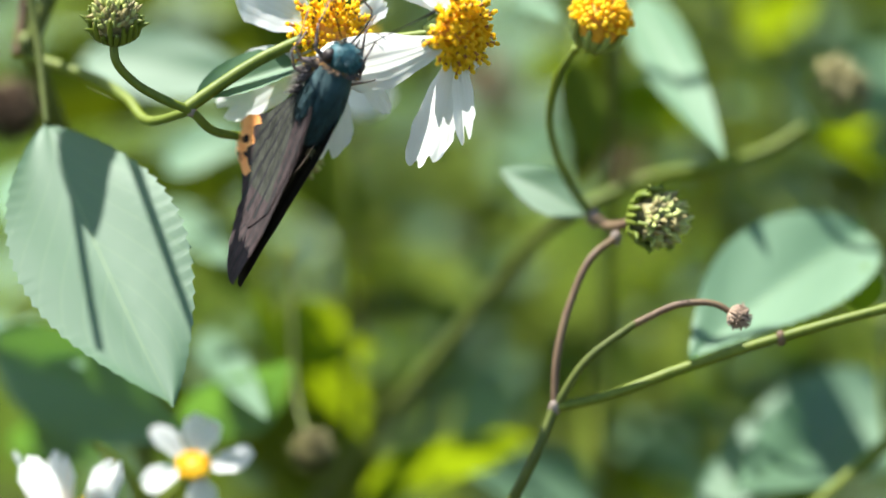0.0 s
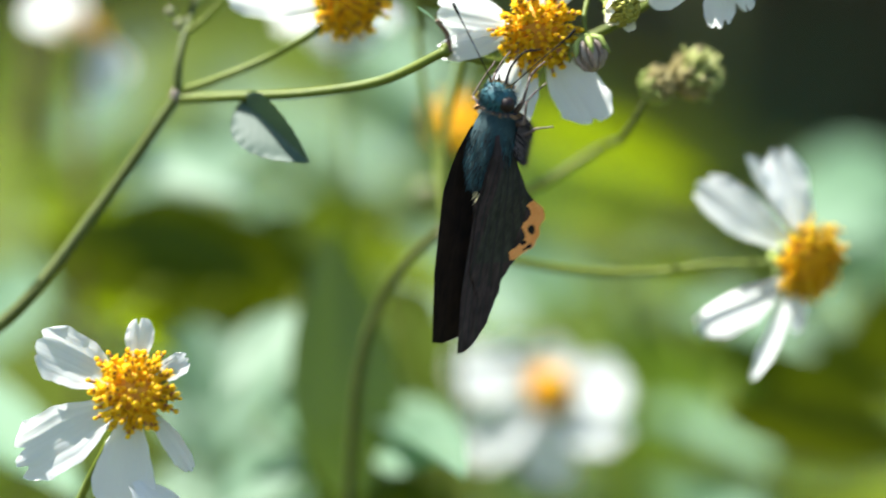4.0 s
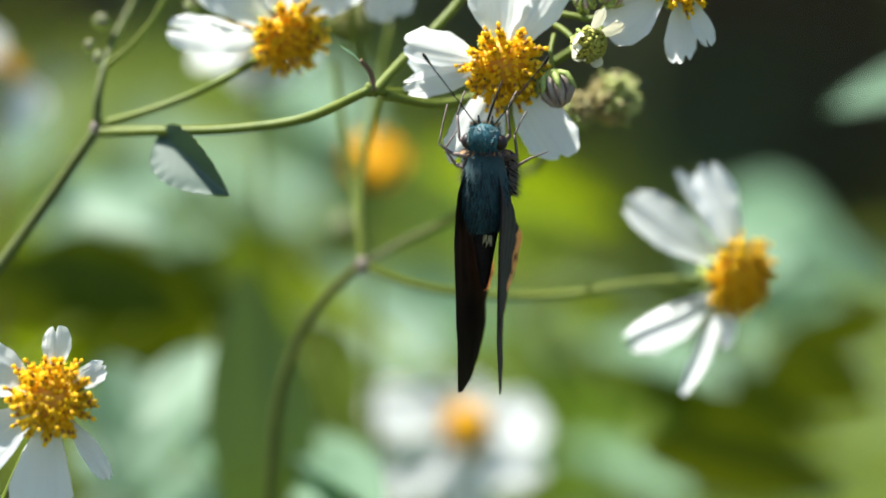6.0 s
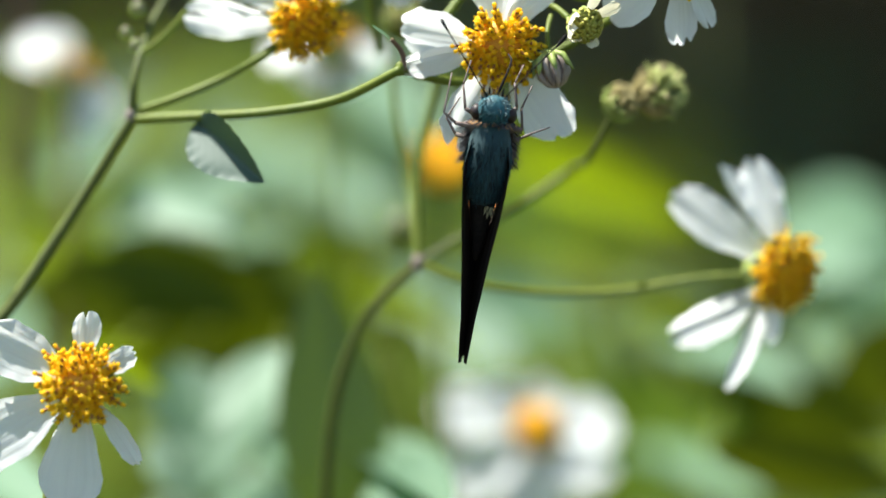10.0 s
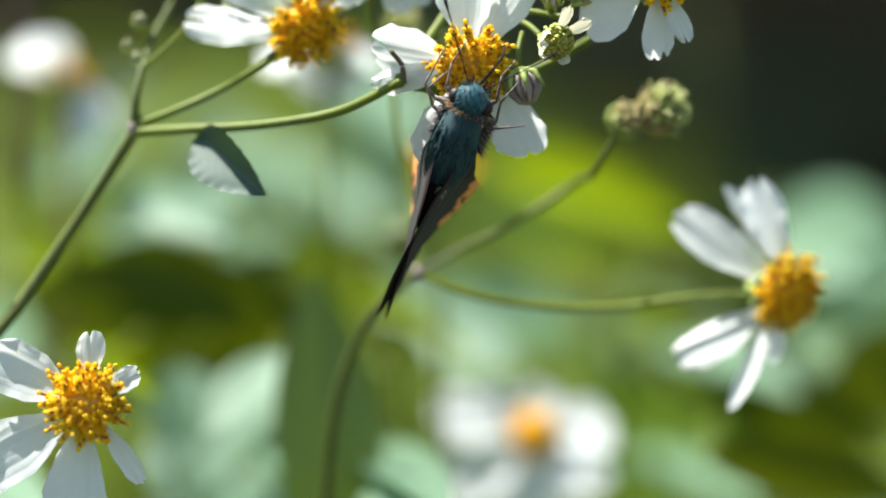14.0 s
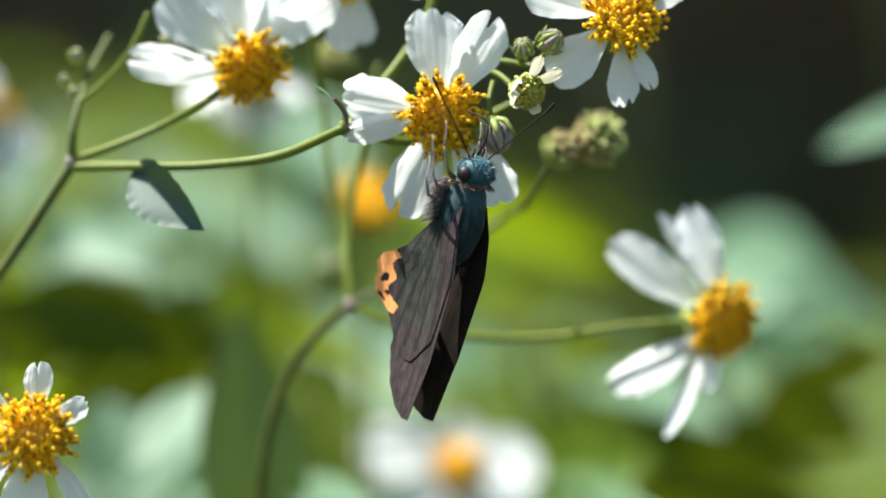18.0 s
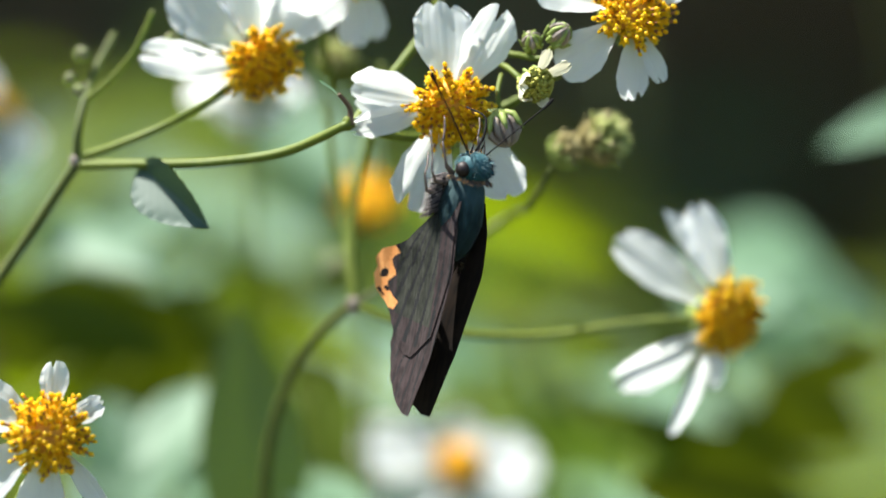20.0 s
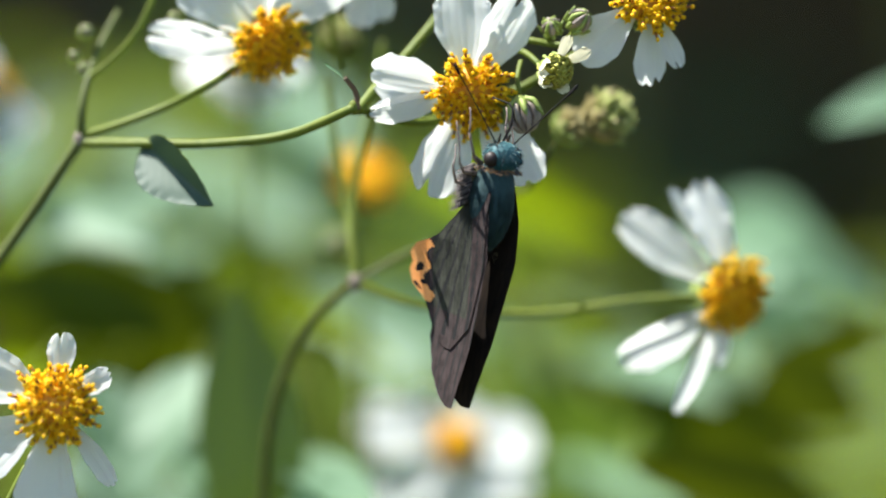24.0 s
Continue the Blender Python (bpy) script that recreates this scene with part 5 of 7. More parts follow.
    # SHADE rows: colour-darkened leaves set where the growth behind lies in shade
    rows = [
        (lower, YOUNG, (-0.07590, 0.61476, 0.75970), (-0.07258, 0.61127, 0.74754), 5, back),
        (lower, LEAF, (-0.11090, 0.67003, 0.78039), (-0.08127, 0.65295, 0.77839), 11, pale),
        (lower, LEAF, (-0.10030, 0.68719, 0.75997), (-0.08252, 0.65781, 0.75874), 10, pale),
        (lower, LEAF, (-0.11604, 0.61674, 0.75220), (-0.09616, 0.58169, 0.75821), 6.5, f),
        (lower, LEAF, (-0.08531, 0.62294, 0.74933), (-0.07087, 0.57727, 0.75319), 6, f),
        (lower, LEAF, (-0.02608, 0.60797, 0.72731), (-0.04876, 0.60285, 0.73770), 10, up),
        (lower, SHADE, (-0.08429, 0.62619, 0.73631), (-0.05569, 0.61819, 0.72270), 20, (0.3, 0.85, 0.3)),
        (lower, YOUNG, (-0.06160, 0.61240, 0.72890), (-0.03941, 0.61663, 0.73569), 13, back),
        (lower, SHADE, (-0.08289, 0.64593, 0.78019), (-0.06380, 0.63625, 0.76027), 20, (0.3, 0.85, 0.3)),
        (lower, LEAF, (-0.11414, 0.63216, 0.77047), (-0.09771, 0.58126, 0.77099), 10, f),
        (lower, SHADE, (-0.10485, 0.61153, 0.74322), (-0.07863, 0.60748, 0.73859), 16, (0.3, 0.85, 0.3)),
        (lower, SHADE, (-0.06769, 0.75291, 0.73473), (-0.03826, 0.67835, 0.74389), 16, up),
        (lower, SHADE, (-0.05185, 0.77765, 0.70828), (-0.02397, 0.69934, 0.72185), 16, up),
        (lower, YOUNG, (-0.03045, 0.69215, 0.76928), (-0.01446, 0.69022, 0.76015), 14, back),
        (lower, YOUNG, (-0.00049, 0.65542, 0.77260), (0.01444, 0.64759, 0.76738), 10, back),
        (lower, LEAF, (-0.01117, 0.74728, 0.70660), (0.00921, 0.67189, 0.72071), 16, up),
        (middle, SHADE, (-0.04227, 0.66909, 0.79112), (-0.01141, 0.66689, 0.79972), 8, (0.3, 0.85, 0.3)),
        (middle, LEAF, (-0.02772, 0.64575, 0.79788), (-0.01089, 0.61478, 0.80829), 3.2, up),
        (middle, LEAF, (-0.02330, 0.63585, 0.81233), (-0.00959, 0.62694, 0.81681), 7.5, pale),
        (middle, LEAF, (-0.02600, 0.78827, 0.81601), (-0.00765, 0.73203, 0.81180), 14, up),
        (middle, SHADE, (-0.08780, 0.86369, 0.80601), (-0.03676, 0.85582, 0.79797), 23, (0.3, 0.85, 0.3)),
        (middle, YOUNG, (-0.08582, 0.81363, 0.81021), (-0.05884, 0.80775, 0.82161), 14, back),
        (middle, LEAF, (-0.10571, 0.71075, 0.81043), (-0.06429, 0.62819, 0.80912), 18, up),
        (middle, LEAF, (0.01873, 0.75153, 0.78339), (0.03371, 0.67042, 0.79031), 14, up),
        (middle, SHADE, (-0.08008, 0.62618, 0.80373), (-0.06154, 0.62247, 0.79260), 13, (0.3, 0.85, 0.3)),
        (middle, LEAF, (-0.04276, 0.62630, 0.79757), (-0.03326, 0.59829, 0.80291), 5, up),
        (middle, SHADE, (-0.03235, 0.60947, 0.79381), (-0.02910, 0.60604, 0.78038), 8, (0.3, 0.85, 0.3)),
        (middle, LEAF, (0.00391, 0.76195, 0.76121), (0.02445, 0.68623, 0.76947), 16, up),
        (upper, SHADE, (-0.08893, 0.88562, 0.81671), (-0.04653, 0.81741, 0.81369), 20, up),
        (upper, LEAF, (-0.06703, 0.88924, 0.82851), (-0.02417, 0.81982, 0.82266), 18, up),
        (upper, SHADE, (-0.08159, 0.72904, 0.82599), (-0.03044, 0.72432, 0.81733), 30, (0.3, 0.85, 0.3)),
        (upper, YOUNG, (-0.08174, 0.71538, 0.83600), (-0.06612, 0.70941, 0.82713), 12, back),
        (upper, YOUNG, (-0.03793, 0.73097, 0.83457), (-0.02315, 0.72294, 0.81944), 12, back),
        (upper, YOUNG, (-0.02602, 0.70338, 0.83008), (-0.00648, 0.67854, 0.82493), 13, back),
        (upper, LEAF, (-0.02694, 0.68052, 0.81149), (-0.01023, 0.60070, 0.81856), 12, up),
        (upper, YOUNG, (-0.06056, 0.64022, 0.83098), (-0.05051, 0.63427, 0.82728), 6, back),
        (upper, SHADE, (-0.02203, 0.68790, 0.82227), (-0.01404, 0.67532, 0.80914), 12, (0.3, 0.85, 0.3)),
        (upper, LEAF, (-0.04173, 0.89285, 0.84479), (-0.01606, 0.82208, 0.83677), 16, up),
        (right, YOUNG, (-0.00663, 0.79229, 0.83941), (0.02933, 0.78012, 0.82898), 17, back),
        (right, LEAF, (0.04241, 0.78959, 0.82854), (0.06439, 0.73741, 0.82923), 20, pale),
        (aside, LEAF, (0.10354, 0.71500, 0.84532), (0.07689, 0.69721, 0.84004), 14, pale),
        (aside, SHADE, (0.10585, 0.72229, 0.82881), (0.08081, 0.71334, 0.81766), 14, up),
        (right, LEAF, (0.04769, 0.77722, 0.81676), (0.06446, 0.72518, 0.81750), 19, pale),
        (right, SHADE, (0.02689, 0.73333, 0.81029), (0.06006, 0.72361, 0.80214), 18, (0.3, 0.85, 0.3)),
        (right, YOUNG, (0.01130, 0.73600, 0.82279), (0.02398, 0.72353, 0.79184), 12, back),
        (right, YOUNG, (0.00254, 0.88866, 0.80758), (0.02679, 0.81745, 0.80876), 16, back),
        (aside, LEAF, (0.08195, 0.70011, 0.86498), (0.05547, 0.68207, 0.86164), 11, (-0.2, -0.5, 0.84)),
        (right, SHADE, (0.01585, 0.88477, 0.78588), (0.04508, 0.81337, 0.79096), 18, up),
        (right, SHADE, (0.04760, 0.70245, 0.81982), (0.06497, 0.69981, 0.81326), 14, (0.3, 0.85, 0.3)),
        (middle, LEAF, (-0.04822, 0.76581, 0.80995), (-0.03238, 0.69309, 0.79942), 15, up),
        (middle, YOUNG, (-0.05785, 0.68666, 0.82692), (-0.05105, 0.67562, 0.81949), 5, back),
        (middle, LEAF, (-0.02165, 0.80863, 0.81564), (-0.00504, 0.74731, 0.81178), 12, up),
        (middle, LEAF, (0.02235, 0.73787, 0.76930), (0.03603, 0.67610, 0.77227), 14, up),
        (middle, LEAF, (0.01504, 0.76395, 0.79333), (0.03680, 0.70262, 0.79713), 12, up),
        (middle, YOUNG, (-0.00917, 0.72195, 0.78782), (0.00357, 0.71005, 0.78052), 9, back),
        (middle, LEAF, (-0.09857, 0.69490, 0.78938), (-0.07461, 0.64726, 0.79383), 10, up),
        (upper, LEAF, (-0.03915, 0.68519, 0.81224), (-0.03039, 0.64405, 0.80899), 8, up),
        (upper, LEAF, (-0.03731, 0.89197, 0.83601), (-0.01808, 0.82148, 0.83274), 12, up),
        (right, LEAF, (0.02269, 0.74760, 0.81514), (0.04202, 0.69608, 0.81656), 12, up),
        (right, YOUNG, (0.00593, 0.74705, 0.81045), (0.01784, 0.73402, 0.79703), 9, back),
        (lower, LEAF, (-0.03862, 0.71382, 0.75877), (-0.04486, 0.67174, 0.75830), 9, up),
        (lower, LEAF, (-0.06679, 0.85229, 0.74133), (-0.04181, 0.79131, 0.73908), 20, up),
        (lower, SHADE, (-0.07651, 0.82779, 0.72974), (-0.05519, 0.76743, 0.73090), 14, up),
        (lower, LEAF, (-0.01299, 0.82715, 0.71493), (0.00575, 0.76661, 0.72135), 14, up),
        (lower, YOUNG, (-0.06015, 0.70928, 0.71378), (-0.04638, 0.69730, 0.70665), 10, back),
        (lower, SHADE, (-0.07269, 0.72497, 0.73381), (-0.04783, 0.66584, 0.73935), 12, up),
        (lower, LEAF, (-0.03022, 0.70001, 0.71193), (-0.01251, 0.63997, 0.72046), 11, up),
        (middle, LEAF, (-0.08412, 0.74442, 0.82206), (-0.09007, 0.70081, 0.81161), 12, (0.2, -0.69, 0.7)),
        (middle, YOUNG, (-0.05542, 0.78724, 0.81894), (-0.03629, 0.77717, 0.81290), 10, back),
        (middle, LEAF, (-0.02407, 0.78882, 0.81891), (-0.00587, 0.73713, 0.81179), 16, (0.2, -0.69, 0.7)),
        (middle, YOUNG, (-0.00376, 0.73985, 0.77620), (0.00927, 0.72728, 0.76702), 10, back),
        (middle, LEAF, (0.02534, 0.78023, 0.77508), (0.03847, 0.72842, 0.77557), 16, (0.2, -0.69, 0.7)),
        (middle, LEAF, (-0.06190, 0.69017, 0.79531), (-0.04105, 0.64939, 0.79030), 14, (0.2, -0.69, 0.7)),
        (middle, LEAF, (0.01479, 0.77546, 0.75394), (0.03136, 0.72304, 0.75322), 15, (0.2, -0.69, 0.7)),
        (middle, LEAF, (-0.00558, 0.75470, 0.75304), (0.00568, 0.71321, 0.75277), 11, (0.2, -0.69, 0.7)),
        (middle, YOUNG, (0.01861, 0.76816, 0.81589), (0.03352, 0.75581, 0.80670), 12, back),
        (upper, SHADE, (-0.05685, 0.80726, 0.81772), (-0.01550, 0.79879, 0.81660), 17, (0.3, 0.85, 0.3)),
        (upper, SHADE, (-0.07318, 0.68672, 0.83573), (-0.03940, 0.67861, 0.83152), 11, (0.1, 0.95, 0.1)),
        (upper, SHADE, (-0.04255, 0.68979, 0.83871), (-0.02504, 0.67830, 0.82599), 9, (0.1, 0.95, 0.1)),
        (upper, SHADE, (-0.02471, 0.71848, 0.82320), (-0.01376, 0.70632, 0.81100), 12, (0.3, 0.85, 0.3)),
        (upper, YOUNG, (-0.07179, 0.70768, 0.83849), (-0.05873, 0.69783, 0.83301), 8, back),
        (lower, LEAF, (-0.10104, 0.61689, 0.79105), (-0.07473, 0.60981, 0.78946), 11.5, (0.12, -0.72, 0.68)),
        (lower, LEAF, (-0.09145, 0.62935, 0.77350), (-0.07828, 0.62202, 0.77836), 9, (0.12, -0.72, 0.68)),
        (lower, LEAF, (-0.10198, 0.66488, 0.75625), (-0.07829, 0.60745, 0.76434), 9, up),
        (middle, LEAF, (-0.14509, 0.73328, 0.79177), (-0.12123, 0.70305, 0.78582), 12, pale),
        (middle, LEAF, (-0.13535, 0.70932, 0.77474), (-0.10560, 0.69602, 0.79322), 13, pale),
        (middle, SHADE, (-0.13251, 0.67261, 0.79257), (-0.11694, 0.66248, 0.78741), 9, (0.3, 0.85, 0.3)),
        (upper, LEAF, (-0.07532, 0.80985, 0.82208), (-0.03858, 0.76229, 0.84157), 15, pale),
        (upper, LEAF, (-0.03615, 0.79001, 0.82423), (-0.04866, 0.77211, 0.83968), 13, pale),
        (upper, LEAF, (-0.01923, 0.87180, 0.82981), (-0.03796, 0.83013, 0.82202), 16, pale),
        (middle, LEAF, (0.00807, 0.78861, 0.81451), (-0.02191, 0.73803, 0.81478), 17, pale),
        (aside, LEAF, (0.07254, 0.74971, 0.82405), (0.05200, 0.73050, 0.83096), 13, pale),
        (aside, SHADE, (0.06810, 0.70919, 0.82369), (0.04794, 0.70876, 0.82107), 8, (0.3, 0.85, 0.3)),
        (upper, SHADE, (-0.06260, 0.71003, 0.83068), (-0.03208, 0.69996, 0.83062), 11, (0.3, 0.85, 0.3)),
        (middle, SHADE, (-0.06959, 0.67941, 0.79324), (-0.08469, 0.65195, 0.77032), 18, (0.3, 0.85, 0.3)),
        (middle, SHADE, (-0.02757, 0.68224, 0.79567), (-0.01193, 0.67299, 0.79704), 8, (0.3, 0.85, 0.3)),
        (lower, LEAF, (0.03879, 0.72369, 0.78418), (0.02112, 0.70376, 0.79039), 9, pale),
        (lower, LEAF, (0.03902, 0.71863, 0.76110), (0.01911, 0.67750, 0.76460), 14, pale),
        (lower, LEAF, (0.01329, 0.62290, 0.73926), (-0.00836, 0.58172, 0.74224), 16.4, pale),
        (lower, DRY_LEAF, (-0.02677, 0.71405, 0.75427), (-0.03336, 0.70151, 0.74918), 9, up),
        (lower, DRY_LEAF, (-0.05389, 0.73549, 0.76328), (-0.05012, 0.72235, 0.75339), 8, up),
        (lower, LEAF, (-0.05844, 0.68913, 0.71483), (-0.04053, 0.67409, 0.72962), 8, pale),
        (lower, LEAF, (-0.04871, 0.70362, 0.72554), (-0.06428, 0.68500, 0.73753), 8, pale),
        (lower, YOUNG, (-0.03822, 0.62331, 0.73427), (-0.05263, 0.61103, 0.73219), 8, back),
        (lower, LEAF, (-0.11084, 0.59292, 0.75742), (-0.08222, 0.58197, 0.74808), 17, (0.3, -0.85, -0.3)),
        (lower, LEAF, (-0.11080, 0.60743, 0.73601), (-0.09048, 0.60187, 0.74683), 12, (0.3, -0.85, -0.3)),
        (lower, LEAF, (-0.08489, 0.60097, 0.74232), (-0.06912, 0.59543, 0.75446), 12, (0.3, -0.85, -0.3)),
        (middle, SHADE, (-0.12217, 0.65884, 0.77074), (-0.07907, 0.65627, 0.78534), 16, (0.3, 0.85, 0.3)),
        (middle, SHADE, (-0.11498, 0.65406, 0.75288), (-0.07862, 0.65078, 0.76694), 14, (0.3, 0.85, 0.3)),
        (lower, LEAF, (-0.02923, 0.64110, 0.72134), (-0.04297, 0.62176, 0.73039), 9, pale),
        (right, LEAF, (-0.02379, 0.74961, 0.82164), (-0.00126, 0.72833, 0.81348), 13, pale),
        (upper, YOUNG, (-0.05745, 0.78782, 0.81584), (-0.03342, 0.77788, 0.81231), 11, back),
        (middle, YOUNG, (-0.02182, 0.72019, 0.78063), (-0.00175, 0.70980, 0.77592), 9, back),
        (upper, LEAF, (-0.06744, 0.71097, 0.83779), (-0.04090, 0.68264, 0.84999), 10, (0.2, -0.69, 0.7)),
        (upper, LEAF, (-0.06213, 0.69246, 0.84854), (-0.04281, 0.67154, 0.84402), 8, pale),
        (upper, YOUNG, (-0.07085, 0.69832, 0.82212), (-0.05696, 0.68825, 0.82223), 6, back),
        (upper, YOUNG, (-0.07203, 0.72927, 0.82570), (-0.06030, 0.72002, 0.83092), 7, back),
        (lower, YOUNG, (0.00886, 0.59401, 0.76339), (0.00819, 0.58633, 0.77286), 6, back),
        (lower, LEAF, (-0.05575, 0.67832, 0.71297), (-0.03842, 0.65372, 0.73096), 9, pale),
        (lower, LEAF, (-0.05962, 0.70325, 0.72728), (-0.04938, 0.68724, 0.74092), 8, pale),
        (lower, YOUNG, (-0.04947, 0.60182, 0.73554), (-0.03953, 0.59428, 0.74260), 8, back),
        (middle, LEAF, (-0.03462, 0.65371, 0.83051), (-0.04720, 0.64561, 0.81953), 9, pale),
        (lower, SHADE, (-0.08956, 0.63761, 0.76096), (-0.07666, 0.62601, 0.75368), 13, (0.3, 0.85, 0.3)),
        (right, SHADE, (0.02652, 0.66676, 0.81268), (0.05658, 0.65616, 0.80902), 11, (0.3, 0.85, 0.3)),
        (middle, LEAF, (-0.03680, 0.66347, 0.82871), (-0.04701, 0.65366, 0.80951), 13, pale),
        (middle, LEAF, (-0.05284, 0.67716, 0.82436), (-0.04434, 0.66267, 0.80334), 14, (0.2, -0.69, 0.7)),
        (middle, LEAF, (-0.03215, 0.67028, 0.81212), (-0.04563, 0.65684, 0.80037), 10, pale),
        (middle, LEAF, (-0.05727, 0.67712, 0.80177), (-0.04037, 0.66575, 0.79322), 9, pale),
        (middle, MID, (-0.04309, 0.68283, 0.80154), (-0.03727, 0.67058, 0.79125), 8, pale),
        (lower, LEAF, (-0.05892, 0.70572, 0.71788), (-0.04604, 0.70436, 0.72728), 10, pale),
        (lower, LEAF, (-0.07041, 0.78298, 0.71671), (-0.05253, 0.78676, 0.72442), 13, pale),
        (lower, LEAF, (-0.03975, 0.74094, 0.70790), (-0.02434, 0.73484, 0.71825), 10, pale),
        (lower, YOUNG, (-0.07064, 0.61688, 0.75716), (-0.06407, 0.63491, 0.72396), 12, (-0.37, 0.84, 0.39)),
        (lower, YOUNG, (-0.07251, 0.61853, 0.74564), (-0.05978, 0.62066, 0.74873), 7, (-0.31, 0.82, 0.48)),
        (middle, LEAF, (-0.04656, 0.68890, 0.78354), (-0.03628, 0.69134, 0.78947), 9, pale),
        (middle, YOUNG, (-0.04334, 0.68101, 0.77126), (-0.03375, 0.67850, 0.77837), 8, back),
        (right, YOUNG, (-0.00902, 0.68593, 0.77799), (0.00269, 0.68402, 0.78672), 10, back),
        (middle, SHADE, (-0.13761, 0.69636, 0.80696), (-0.11984, 0.68569, 0.79879), 16, (0.3, 0.85, 0.3)),
        (upper, LEAF, (-0.08169, 0.77185, 0.83884), (-0.06646, 0.76321, 0.84773), 13, (0.2, -0.69, 0.7)),
        (upper, MID, (-0.06217, 0.79235, 0.83987), (-0.04684, 0.78388, 0.84987), 13, pale),
        (upper, LEAF, (-0.05226, 0.75951, 0.82439), (-0.03852, 0.75088, 0.83340), 9, pale),
        (upper, MID, (-0.07984, 0.81321, 0.84408), (-0.06494, 0.80413, 0.85028), 12, pale),
        (middle, LEAF, (-0.03524, 0.64930, 0.81056), (-0.04587, 0.63713, 0.80402), 10, pale),
        (middle, LEAF, (-0.04278, 0.65102, 0.79665), (-0.03275, 0.64853, 0.80657), 8, (0.2, -0.69, 0.7)),
        (middle, LEAF, (-0.05490, 0.65998, 0.81656), (-0.04782, 0.65327, 0.80791), 8, pale),
        (lower, YOUNG, (0.00036, 0.65843, 0.77094), (0.01116, 0.65955, 0.77174), 7, back),
    ]
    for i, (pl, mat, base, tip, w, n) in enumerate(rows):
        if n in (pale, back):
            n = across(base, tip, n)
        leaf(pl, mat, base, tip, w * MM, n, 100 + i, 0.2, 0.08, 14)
    for pl in (lower, middle, upper, right, aside):
        g = pl.location
        blades = list(pl.children)
        high = max((g + c.matrix_basis.translation).z for c in blades)
        axis = Vector((g.x, g.y + 0.12, 0))
        stem(pl, [axis, axis + Vector((0.02, 0.02, high * 0.5)), axis + Vector((-0.01, 0.0, high + 0.01))], 2.2, 0.9, DARK_STEM)
        for c in blades:
            at = g + c.matrix_basis.translation
            join = Vector((axis.x + 0.01, axis.y, max(0.1, at.z - 0.05)))
            stem(pl, [join, join.lerp(at, 0.6) + Vector((0, 0.02, 0.01)), at], 0.7, 0.5, STEM, name="leaf_stalk")


back_leaves()


def small_weeds():
    """Slim leafy weeds between the flowers and the broad leaves: pairs of small leaves up their stalks."""
    rng = random.Random(77)
    for i in range(15):
        az, pitch, y = radians(-10.5 + 0.72 * i + rng.uniform(-0.3, 0.3)), radians(rng.uniform(12.6, 15.0)), rng.uniform(0.69, 0.79)
        top = Vector((y * math.tan(az), y, 0.95 - y * math.tan(pitch)))
        pl = thing("weed", on_ground(top, rng.uniform(-0.02, 0.02), 0.03), "slim green weed with small paired leaves", "plant", "slim weeds between the flowers")
        g = Vector(pl.location)
        line = [g, g.lerp(top, 0.5) + Vector((rng.uniform(-0.01, 0.01), 0.01, 0)), top]
        stem(pl, line, 1.5, 0.5, STEM, seed=300 + i)
        turn = rng.uniform(0, 3)
        for k in range(9):
            at = top.lerp(g, (0.004 + 0.0105 * k) / top.z) + Vector((0, 0.0015, 0))
            for side in (0, math.pi):
                a = turn + side + 1.57 * k + rng.uniform(-0.4, 0.4)
                long_ = rng.uniform(0.008, 0.013) + 0.0011 * k
                d = Vector((math.cos(a), math.sin(a), rng.uniform(-0.3, 0.45))).normalized()
                if rng.random() < 0.15:
                    continue
                mat = rng.choice((LEAF, LEAF, LEAF, YOUNG, SHADE))
                leaf(pl, mat, at + d * 0.002, at + d * (0.002 + long_), long_ * rng.uniform(0.4, 0.55), (rng.uniform(-0.3, 0.3), -0.3, 0.9), 400 + 20 * i + k, 0.25, 0.12, 6)


small_weeds()


# ------------------------------------------------------------------ butterfly
def lookup(pairs, p):
    for (p0, q0), (p1, q1) in zip(pairs, pairs[1:]):
        if p <= p1:
            return q0 + (q1 - q0) * (p - p0) / (p1 - p0)
    return pairs[-1][1]


